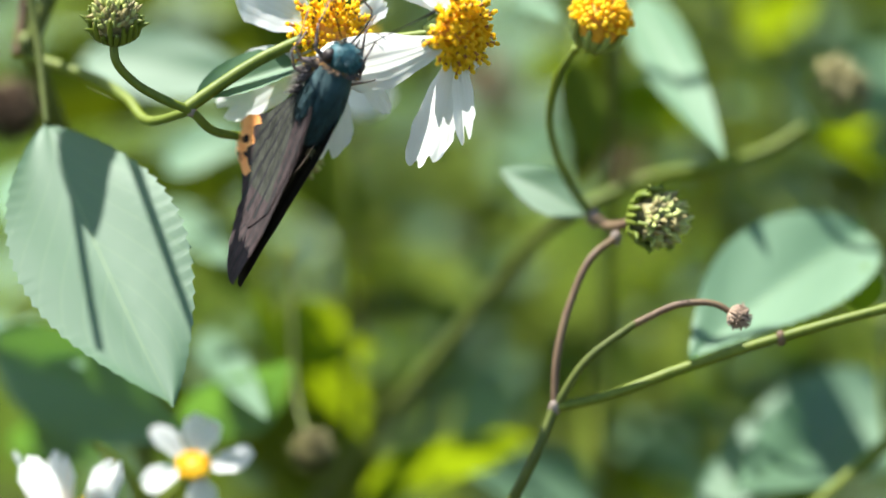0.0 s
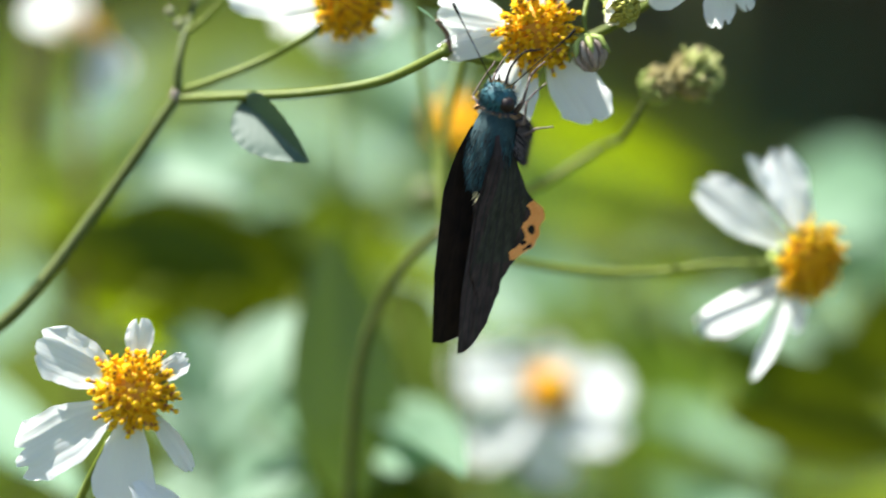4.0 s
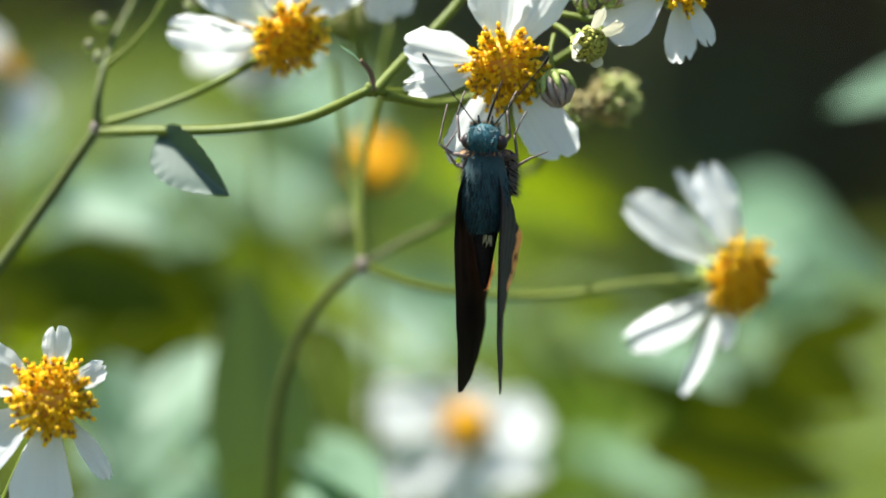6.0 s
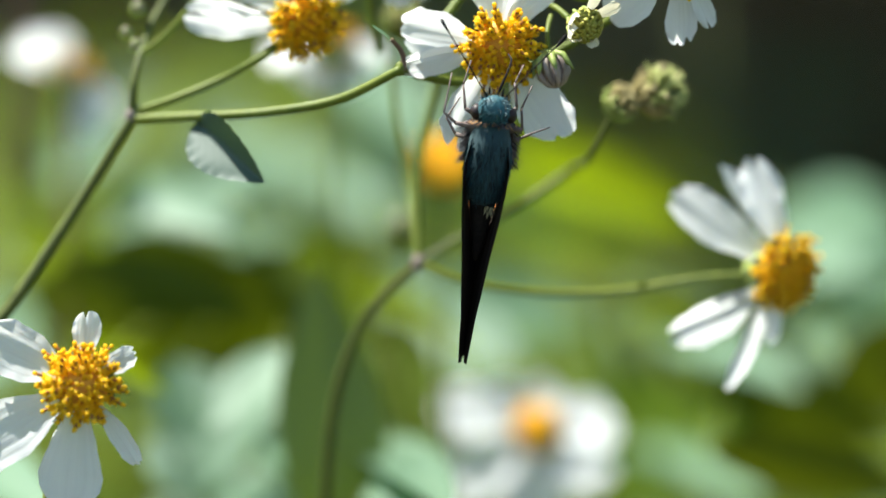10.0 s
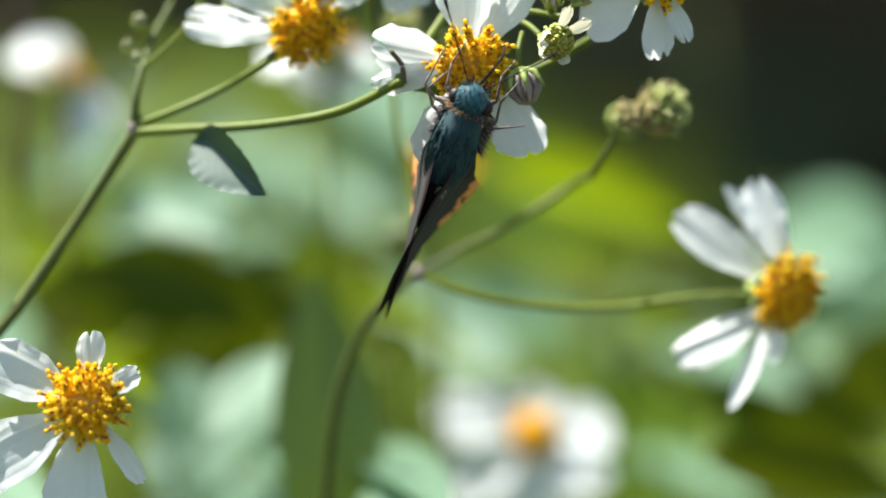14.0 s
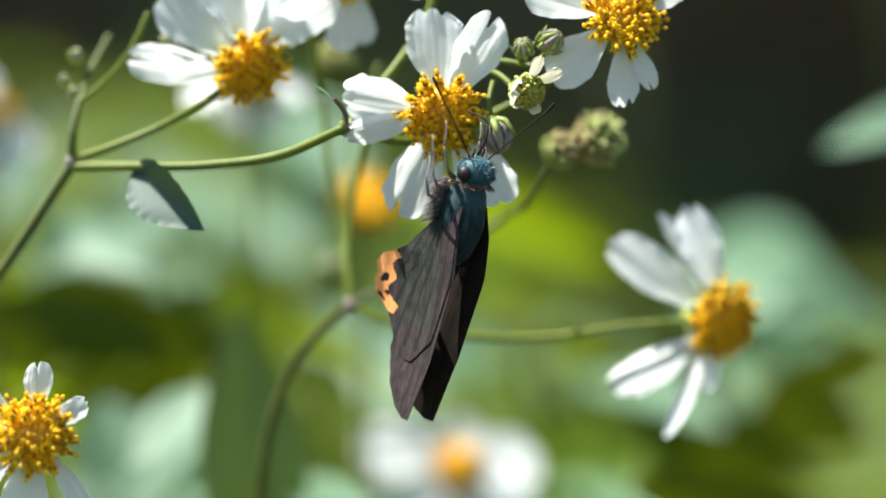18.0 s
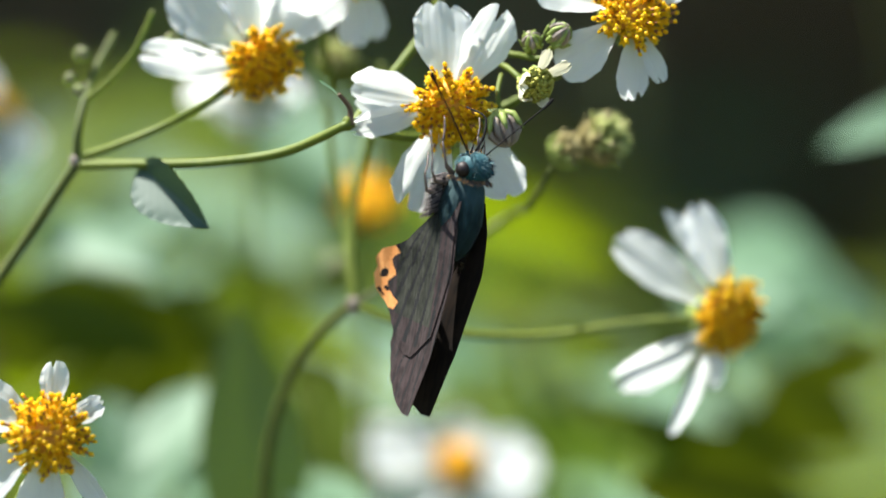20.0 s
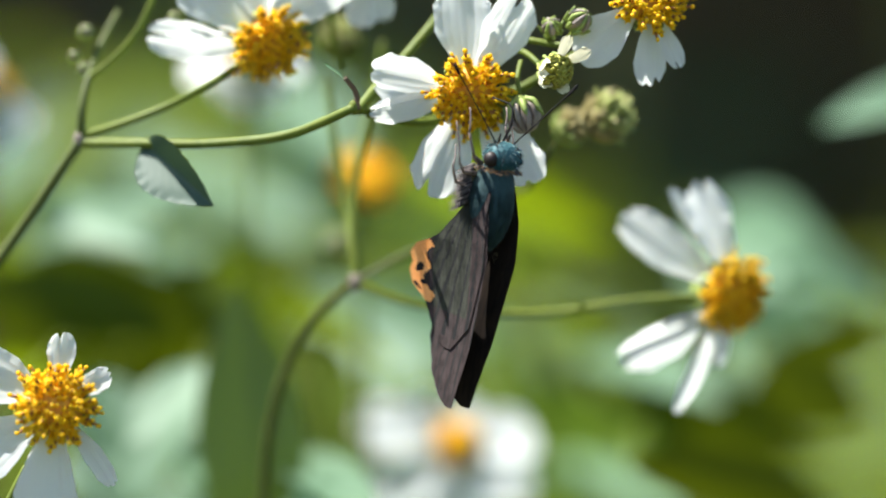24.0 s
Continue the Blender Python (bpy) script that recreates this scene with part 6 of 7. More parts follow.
def wing_mesh(name, p_range, near, far, side, lift, hind=False, nu=130, nv=52):
    """One wing: p runs from the shoulder to the tip, q from the back edge of the pair to the belly, in mm."""
    verts, faces, mats = [], [], []
    p0, p1 = p_range

    def spot(p, q):
        edge = lookup([(0, 1.8), (3, 2.35), (6, 2.3), (11, 1.9), (16, 1.5), (22, 1.1), (28, 0.9)], p)
        shut = max(0.0, min(1.0, (p - 8.0) / 12.0))
        x = edge * (1 - shut * 0.1 * max(0.0, q)) + (1 - shut) * 0.035 * q + 0.008 * max(0.0, q - 5.0) ** 2 + lift
        x += 0.035 * math.sin(q * 2.6 + p * 0.2) * min(1, p / 6)
        y = -2.2 - 0.09 * min(p, 9.0) + 0.07 * max(0.0, p - 9.0) + q * (0.93 + 0.012 * min(p, 12.0))
        return (side * x * MM, y * MM, (-3.0 - p) * MM)

    for sheet in (0.0, 0.07):
        for i in range(nu + 1):
            p = p0 + (p1 - p0) * i / nu
            a, b = lookup(near, p), lookup(far, p)
            b += (0.06 * math.sin(p * 3.1) + 0.035 * math.sin(p * 9.7)) * (1 if p > 8 else 0)
            for j in range(nv + 1):
                x, y, z = spot(p, a + (b - a) * j / nv)
                verts.append((x - side * sheet * MM, y, z))
    row = nv + 1
    inner = (nu + 1) * row
    for i in range(nu):
        p = p0 + (p1 - p0) * (i + 0.5) / nu
        a, b = lookup(near, p), lookup(far, p)
        for j in range(nv):
            q = a + (b - a) * (j + 0.5) / nv
            k = i * row + j
            faces.append((k, k + 1, k + row + 1, k + row))
            m = 0
            if hind:
                fan = math.atan2(q - 2.2, p + 3.0)
                if 2 < p < 20 and abs((fan * 10) % 1 - 0.5) < (0.16 if q > 4.5 else 0.12):
                    m = 1
                if 2 < p < 17 and 3.6 < q + 0.12 * p < 10.5 and m == 0:
                    m = 4
                edge = b - q
                band = 2.9 + 0.5 * math.sin(p * 1.7)
                if 8.6 < p < 16.6 and edge < band * min(1, (p - 8.6) / 0.8) * min(1.0, (17.0 - p) / 2.0 + 0.2):
                    m = 2
                    for sp, se, sr in ((12.6, 1.5, 0.62), (15.0, 0.7, 0.45), (14.4, 2.1, 0.4)):
                        if math.hypot(p - sp, edge - se) < sr:
                            m = 3
            else:
                fan = math.atan2(q - 0.6, p + 6)
                if abs((fan * 22) % 1 - 0.5) < 0.085:
                    m = 1
            mats.append(m)
            # the dark upper side of the wing, with the patch showing on it too
            faces.append((inner + k, inner + k + 1, inner + k + row + 1, inner + k + row))
            mats.append(m if m in (2, 3) else 5)
    me = mesh_from(name, verts, faces, [WING, WING_VEIN, ORANGE, BLACK, WING_GREEN, WING_INNER], mats)
    return me


def fur_mesh(name, mats, count, spot, long_, seed, width=0.06):
    """Short hairs; spot(u, v) gives a place and a direction."""
    rng = random.Random(seed)
    pile = Pile()
    for i in range(count):
        at, d = spot(rng.random(), rng.random())
        d = (d + Vector((rng.uniform(-1, 1), rng.uniform(-1, 1), rng.uniform(-1, 1))) * 0.25).normalized()
        s = d.orthogonal().normalized() * width * MM
        tip = at + d * long_ * rng.uniform(0.6, 1.2) * MM
        pile.add(([at - s, at + s, tip], [(0, 1, 2)]), rng.randrange(len(mats)))
    return pile.mesh(name, mats)


FEELERS = []


def build_butterfly():
    bf = thing("butterfly", (0, 0.57, 0.9), "dark brown skipper butterfly with teal body and orange wing patches", "butterfly")

    def piece(name, me, m=None, label=""):
        return put_local(name, me, bf, m, label)

    def ell(at, rx, ry, rz, wob=0.02, seed=0):
        pile = Pile()
        pile.add(ball_data(rx * MM, ry * MM, rz * MM, 20, 14, wob, seed), 0, Matrix.Translation(Vector(at) * MM))
        return pile

    pile = ell((0, 0.4, -5.6), 2.85, 3.1, 6.1)
    thorax = piece("thorax", pile.mesh("thorax", [TEAL_DARK]), label="dark teal furry thorax")

    def on_thorax(u, v):
        a, z = u * 2 * math.pi, -0.8 + 1.75 * v
        z = max(-0.95, min(0.95, z))
        r = math.sqrt(1 - z * z)
        n = Vector((math.cos(a) * r, math.sin(a) * r, z))
        return Vector((n.x * 2.8, n.y * 3.05 + 0.4, n.z * 6.0 - 5.6)) * MM, Vector((n.x * 0.16, n.y * 0.16, -1))

    tagged(put_local("fur", fur_mesh("fur", [TEAL_DARK, TEAL_DARK, TEAL, BLACK], 4200, on_thorax, 1.25, 1, 0.045), thorax), kind="stuff")

    def on_belly(u, v):
        a = math.pi * (0.1 + 0.8 * u)
        return Vector((math.cos(a) * 3.0, 0.6 + math.sin(a) * 3.0, -0.8 - 5.2 * v)) * MM, Vector((math.cos(a) * 0.8, 0.7, -0.7))

    tagged(put_local("belly_fur", fur_mesh("belly_fur", [FUR_GREY, FUR_GREY, BLACK], 2200, on_belly, 2.3, 2), thorax), kind="stuff")
    pile = Pile()
    line = [Vector((0, 0.8, -8)) * MM, Vector((0, 0.9, -11.5)) * MM, Vector((0, 1.0, -15)) * MM, Vector((0, 1.2, -18.5)) * MM]
    pile.add(tube_data(curve_points(line, 9), [2.3 * MM, 2.0 * MM, 1.75 * MM, 1.6 * MM, 1.4 * MM, 1.2 * MM, 1.0 * MM, 0.8 * MM, 0.6 * MM, 0.25 * MM], 14), 0)
    abdomen = piece("abdomen", pile.mesh("abdomen", [ABDOMEN]))

    def on_rump(u, v):
        return Vector((0.4 + u * 0.9, -1.2 + 0.4 * u, -11.2 - 1.0 * v)) * MM, Vector(((u - 0.5) * 0.8, -0.3, -1))

    tagged(put_local("cream_tuft", fur_mesh("cream_tuft", [CREAM], 40, on_rump, 0.8, 6), abdomen, label="pale cream tuft of hair"), kind="stuff")
    pile = ell((0, -0.2, 0.6), 2.1, 2.1, 1.9, 0.03, 2)
    head = piece("head", pile.mesh("head", [TEAL]), pose(0, 0, -0.001) @ Matrix.Scale(1.06, 4) @ pose(0, 0, 0.001), label="bright teal head")

    def on_head(u, v):
        a, z = u * 2 * math.pi, -0.6 + 1.5 * v
        z = min(0.95, z)
        r = math.sqrt(max(0.05, 1 - z * z))
        n = Vector((max(-0.62, min(0.62, math.cos(a) * r)), math.sin(a) * r, z))
        return Vector((n.x * 2.2, n.y * 2.0 - 0.2, n.z * 1.8 + 0.6)) * MM, n + Vector((0, 0, -0.6))

    tagged(put_local("fur", fur_mesh("fur", [TEAL, TEAL, TEAL_DARK, BLACK], 700, on_head, 0.7, 3, 0.08), head), kind="stuff")

    def on_brow(u, v):
        return Vector(((u - 0.5) * 3.2, -0.6 + 1.6 * v, 2.1)) * MM, Vector(((u - 0.5), -0.2, 1))

    tagged(put_local("brow_fur", fur_mesh("brow_fur", [FUR_ORANGE, TEAL_DARK], 200, on_brow, 0.7, 4), head), kind="stuff")

    def collar(u, v):
        a = 2 * math.pi * u
        return Vector((math.cos(a) * 2.3, math.sin(a) * 2.0 + 0.1, -0.9 + 0.3 * v)) * MM, Vector((math.cos(a), math.sin(a), -0.5))

    tagged(put_local("collar_fur", fur_mesh("collar_fur", [BLACK, FUR_GREY, FUR_ORANGE, FUR_GREY], 420, collar, 0.9, 5), head), kind="stuff")
    for s in (-1, 1):
        pile = ell((s * 1.98, -0.25, 0.3), 0.8, 0.95, 0.95, 0, 1)
        put_local("eye", pile.mesh("eye", [EYE]), head, label="dark round compound eye")
    for s, tip in ((-1, (-7.0, -0.8, 10.0)), (1, (6.8, -0.8, 9.8))):
        a = Vector((s * 1.0, -0.2, 2.2))
        t = Vector(tip)
        mid = a.lerp(t, 0.55) + Vector((s * -0.3, -0.3, -0.3))
        hook = t + Vector((s * 0.5, 0.0, 0.7 if s < 0 else 0.9))
        line = curve_points([a * MM, mid * MM, a.lerp(t, 0.85) * MM, t * MM, hook * MM], 20)
        n = len(line)
        radii = [(0.085 if i < n * 0.55 else 0.085 + 0.13 * math.sin(min(1, (i - n * 0.55) / (n * 0.4)) * math.pi * 0.8)) * MM for i in range(n)]
        radii[-1] = 0.04 * MM
        pile = Pile()
        pile.add(tube_data(line, radii, 8), 0)
        FEELERS.append(put_local("antenna", pile.mesh("antenna", [BLACK]), head, label="thin black clubbed antenna"))
    for s in (-1, 1):
        pile = Pile()
        pile.add(tube_data([Vector((s * 0.75, 0.2, 2.0)) * MM, Vector((s * 0.85, 0.0, 3.4)) * MM], (0.2 * MM, 0.1 * MM), 8), 0)
        put_local("palp", pile.mesh("palp", [BLACK]), head)
    pile = Pile()
    pile.add(tube_data(curve_points([Vector((0.1, 0.4, 2.2)) * MM, Vector((0.8, 0.2, 4.6)) * MM, Vector((1.3, 1.0, 6.4)) * MM, Vector((0.9, 4.0, 7.0)) * MM], 12), (0.17 * MM, 0.11 * MM), 8), 0)
    put_local("proboscis", pile.mesh("proboscis", [BLACK]), head)
    # legs: hip, knee, ankle, foot
    legs = [((-1.6, 1.8, -0.6), (-3.6, 1.2, 0.4), (-4.2, 2.2, 3.2), (-3.6, 3.4, 6.2)),
            ((-1.8, 2.2, -2.0), (-4.6, 1.6, -1.6), (-6.2, 1.0, -0.4), (-5.8, 3.2, 4.4)),
            ((-1.8, 2.4, -3.6), (-4.4, 2.8, -3.2), (-5.8, 2.4, -1.2), (-4.4, 4.0, 1.4)),
            ((1.6, 1.8, -0.6), (2.8, 1.6, 1.2), (2.2, 2.4, 4.2), (3.0, 3.6, 6.4)),
            ((1.8, 2.2, -2.0), (3.8, 1.6, -1.4), (3.4, 1.6, 1.2), (4.4, 3.4, 4.0)),
            ((1.8, 2.4, -3.4), (3.6, 2.6, -2.8), (5.2, 2.4, -1.8), (7.2, 3.6, -1.0))]
    for pts in legs:
        pile = Pile()
        p = [Vector(q) * MM for q in pts]
        pile.add(tube_data(curve_points(p[:2], 4), (0.4 * MM, 0.28 * MM), 8), 0)
        pile.add(tube_data(curve_points(p[1:3], 4), (0.2 * MM, 0.15 * MM), 8), 0)
        pile.add(tube_data(curve_points([p[2], p[2].lerp(p[3], 0.5) + Vector((0, -0.2, 0)) * MM, p[3]], 6), (0.14 * MM, 0.09 * MM), 8), 0)
        piece("leg", pile.mesh("leg", [LEG]), label="thin banded pinkish-grey leg")
    fore = ((0, 28.6), [(0, 2.2), (1.5, 1.0), (4, 0.2), (10, -0.2), (20, 0.0), (28.6, 1.0)], [(0, 2.6), (7, 4.6), (17, 8.5), (21, 8.1), (25, 6.3), (27.6, 4.1), (28.6, 2.2)])
    hind = ((0.5, 21.5), [(0, 1.0), (4, 0.5), (10, 0.15), (18, 0.8), (21.5, 3.6)], [(0.5, 2.8), (4, 5.8), (7.5, 8.6), (8.6, 10.2), (9.6, 12.4), (11.2, 13.2), (12.2, 12.6), (13.4, 13.2), (15, 12.4), (16.6, 9.9), (18.5, 8.6), (20.6, 7.0), (21.5, 5.0)])
    wings = []
    for s in (-1, 1):
        wings.append(piece("forewing", wing_mesh("forewing", *fore, s, 0.0)))
        wings.append(piece("hindwing", wing_mesh("hindwing", *hind, s, 0.14, True), label="hindwing with an orange patch and black spots"))
    return bf, wings


BUTTERFLY, WINGS = build_butterfly()


# ------------------------------------------------------------------ what moves
TIMES = [0, 0.5, 1, 1.5, 2, 2.5, 3, 3.5, 5.5, 6, 6.5, 7, 7.5, 8, 8.5, 9, 9.5, 10, 10.5, 12.5, 13, 13.5, 14, 14.5, 15, 15.5, 16, 16.5, 17, 17.5, 18, 18.5, 20.5, 21, 21.5, 22, 22.5, 23, 23.5, 24]
# sideways and upward sway in mm at those times
SWAY_Q = [(1.3, -0.9), (1.3, -0.9), (1.3, -0.9), (1.3, -0.9), (1.3, -0.9), (1.3, -0.9), (1.3, -0.9), (1.3, -0.9), (-5.9, -1.8), (6.6, -1.0), (-1.3, -3.8), (-12.6, 4.1), (-9.4, -0.9), (-5.8, 3.7), (-7.3, -0.9), (-1.5, 2.4), (-5.6, -1.5), (-2.9, 1.7), (-11.4, -0.2), (-4.3, 0.6), (-6.6, 0.4), (-7.9, 4.5), (-6.1, 0.2), (-3.1, 0.1), (-0.2, -3.8), (0.2, -0.2), (0.0, -0.0), (-1.4, -0.4), (-0.9, -2.1), (-0.1, 0.1), (-0.2, -1.8), (-0.6, -1.6), (1.1, -1.1), (-3.0, -1.4), (0.2, -1.6), (0.7, -3.1), (-0.5, -0.1), (1.4, -2.1), (0.1, -3.0), (3.6, -2.2)]
SWAY_V = [(1.1, -2.8), (1.1, -2.8), (1.1, -2.8), (1.1, -2.8), (1.1, -2.8), (1.1, -2.8), (1.1, -2.8), (1.1, -2.8), (-3.1, -3.3), (3.4, -2.7), (-0.4, -4.1), (-8.0, 0.8), (-5.4, -2.1), (-4.3, 1.3), (-4.9, -2.1), (-2.0, -0.2), (-4.2, -2.7), (-3.6, -0.5), (-6.6, -1.7), (-2.5, -0.5), (-5.1, -0.0), (-6.3, 2.1), (-3.2, -0.7), (-2.9, -0.5), (-0.6, -2.8), (-0.5, -0.5), (0.0, -0.0), (-1.8, -0.5), (-0.8, -1.2), (-0.3, -0.0), (-0.6, -1.2), (-0.8, -1.3), (1.2, -0.7), (-1.9, -1.1), (0.1, -0.9), (0.5, -2.2), (-0.1, -0.2), (1.1, -1.3), (-0.1, -2.0), (2.1, -1.2)]
SWAY_U = [(1.9, -2.2), (1.9, -2.2), (1.9, -2.2), (1.9, -2.2), (1.9, -2.2), (1.9, -2.2), (1.9, -2.2), (1.9, -2.2), (-1.6, -2.1), (1.8, -1.7), (0.1, -2.4), (-5.1, 0.6), (-3.5, -1.6), (-3.1, 0.9), (-3.3, -1.1), (-1.6, -0.0), (-3.1, -1.6), (-2.8, 0.1), (-3.8, -1.6), (-2.0, -0.5), (-4.1, -0.4), (-4.6, 1.1), (-2.1, -0.9), (-2.3, -0.6), (-0.6, -1.9), (-0.4, -0.6), (0.0, -0.0), (-1.5, -0.8), (-0.5, -1.0), (-0.3, -0.4), (-0.4, -0.9), (-0.7, -1.0), (0.4, -0.9), (-1.6, -0.9), (-0.7, -1.0), (-0.1, -1.5), (-0.1, -0.4), (0.3, -1.1), (-0.6, -1.8), (1.0, -0.9)]
SWAY_N = [(-0.7, -3.1), (-0.7, -3.1), (-0.7, -3.1), (-0.7, -3.1), (-0.7, -3.1), (-0.7, -3.1), (-0.7, -3.1), (-0.7, -3.1), (-2.0, -1.7), (0.8, -0.4), (-0.9, -2.1), (-4.8, 0.9), (-2.8, -1.1), (-2.8, 1.9), (-2.8, -0.9), (-1.4, 0.8), (-3.1, -1.1), (-2.6, 0.6), (-3.3, -1.8), (-1.9, -0.9), (-3.5, 0.4), (-4.4, 2.1), (-1.8, -1.4), (-2.3, -0.4), (-0.7, -1.7), (-0.2, -0.1), (0.0, -0.0), (-1.2, -0.2), (-0.6, -1.2), (-0.4, -0.3), (-0.4, -0.7), (-0.5, -0.6), (0.5, -0.5), (-1.0, -0.7), (-0.1, -0.1), (0.2, -0.9), (0.1, 0.1), (0.5, -0.9), (-0.3, -1.4), (1.2, -0.5)]
SWAY_S = [(0.7, -2.1), (0.7, -2.1), (0.7, -2.1), (0.7, -2.1), (0.7, -2.1), (0.7, -2.1), (0.7, -2.1), (0.7, -2.1), (-1.9, -1.1), (0.6, -0.6), (-0.7, -1.1), (-5.4, 1.0), (-3.2, -0.7), (-3.2, 1.4), (-3.1, -0.4), (-1.7, 0.3), (-3.1, -0.6), (-2.8, 0.6), (-3.5, -1.0), (-1.8, -0.6), (-4.0, 0.6), (-4.8, 1.6), (-1.9, -1.1), (-2.4, -0.3), (-0.6, -1.4), (-0.4, -0.3), (0.0, -0.0), (-1.5, -0.3), (-0.4, -1.0), (-0.5, -0.5), (-0.4, -0.6), (-0.7, -0.5), (0.5, -0.9), (-1.2, -0.8), (-0.5, -0.7), (0.0, -1.1), (-0.1, -0.4), (0.5, -1.1), (-0.4, -1.5), (1.1, -0.7)]
SWAY_J = [(-4.1, -33.6), (-4.1, -28.4), (0.0, -7.1), (1.0, -7.0), (3.3, -6.0), (4.8, -4.7), (4.2, -3.4), (5.8, -5.9), (0.5, -2.8), (5.1, -1.9), (2.4, -3.6), (-3.6, -0.2), (-0.7, -2.1), (-0.3, 1.9), (-0.6, -1.3), (2.6, 0.2), (0.0, -2.6), (0.0, -0.0), (-1.3, -3.1), (1.1, -1.6), (-0.7, -2.0), (-2.4, 1.7), (0.9, -1.8), (2.1, -1.1), (3.6, -2.5), (3.2, -0.4), (3.4, 0.1), (2.5, -0.7), (4.0, -1.0), (4.3, -0.1), (3.8, -1.3), (4.0, -1.8), (6.0, -0.9), (2.4, -0.2), (4.0, -0.4), (5.2, -1.8), (5.2, 0.3), (6.1, -1.0), (5.2, -1.8), (6.9, -0.6)]
SWAY_B = [(-2.1, -4.9), (-2.4, -1.5), (-0.4, 3.1), (-0.9, 1.3), (-1.0, -1.1), (0.1, -1.1), (0.0, -0.0), (0.0, -0.0), (0.0, -0.0), (0.0, -0.0), (0.0, -0.0), (0.0, -0.0), (0.0, -0.0), (0.0, -0.0), (0.0, -0.0), (0.0, -0.0), (0.0, -0.0), (0.0, -0.0), (0.0, -0.0), (0.0, -0.0), (0.0, -0.0), (0.0, -0.0), (0.0, -0.0), (0.0, -0.0), (0.0, -0.0), (0.0, -0.0), (0.0, -0.0), (0.0, -0.0), (0.0, -0.0), (0.0, -0.0), (0.0, -0.0), (0.0, -0.0), (0.0, -0.0), (0.0, -0.0), (0.0, -0.0), (0.0, -0.0), (0.0, -0.0), (0.0, -0.0), (0.0, -0.0), (0.0, -0.0)]
SWAY_A = [(-1.6, -2.4), (-0.8, -1.4), (0.2, 2.8), (-0.6, 1.2), (-0.4, -0.1), (0.1, -0.8), (0.0, -0.0), (0.0, -0.0), (0.0, -0.0), (0.0, -0.0), (0.0, -0.0), (0.0, -0.0), (0.0, -0.0), (0.0, -0.0), (0.0, -0.0), (0.0, -0.0), (0.0, -0.0), (0.0, -0.0), (0.0, -0.0), (0.0, -0.0), (0.0, -0.0), (0.0, -0.0), (0.0, -0.0), (0.0, -0.0), (0.0, -0.0), (0.0, -0.0), (0.0, -0.0), (0.0, -0.0), (0.0, -0.0), (0.0, -0.0), (0.0, -0.0), (0.0, -0.0), (0.0, -0.0), (0.0, -0.0), (0.0, -0.0), (0.0, -0.0), (0.0, -0.0), (0.0, -0.0), (0.0, -0.0), (0.0, -0.0)]


# seconds, how far the wings open round the body, how far their tips stand apart, in degrees
WING_ROWS = [(0, -10, 0), (0.15, 4, 2), (0.3, 22, 3), (0.5, 8, 2), (0.6, 30, 4), (0.8, 50, 6), (1.0, 15, 2), (1.2, 55, 6), (1.5, 15, 2), (1.8, 55, 6), (2.1, 10, 2), (2.4, 50, 6),
             (2.6, 15, 2), (2.9, 50, 6), (3.2, 25, 4), (3.35, 40, 4), (3.5, 18, 3), (3.8, 12, 3), (5.5, 8, 3.5), (6, 4, 3.7), (6.5, 7, 4), (7, 9, 5), (7.5, 8, 4), (8, 1, 2), (8.5, 3, 0.5),
             (9, 6, -1), (10, 6, -1), (10.5, 5, 1), (12.5, 7, 3), (13, 8, 3.5), (13.6, -8, -1), (14.0, -15, -2.5), (14.5, -9, 0), (15.0, -2, 1), (16, 5, 2), (18, 5, 3), (20, 5, 2.2), (22, 4, 1.2), (24, 4, 1.5)]


def blend(a, b, fa, fb):
    return [(x[0] * fa + y[0] * fb, x[1] * fa + y[1] * fb) for x, y in zip(a, b)]


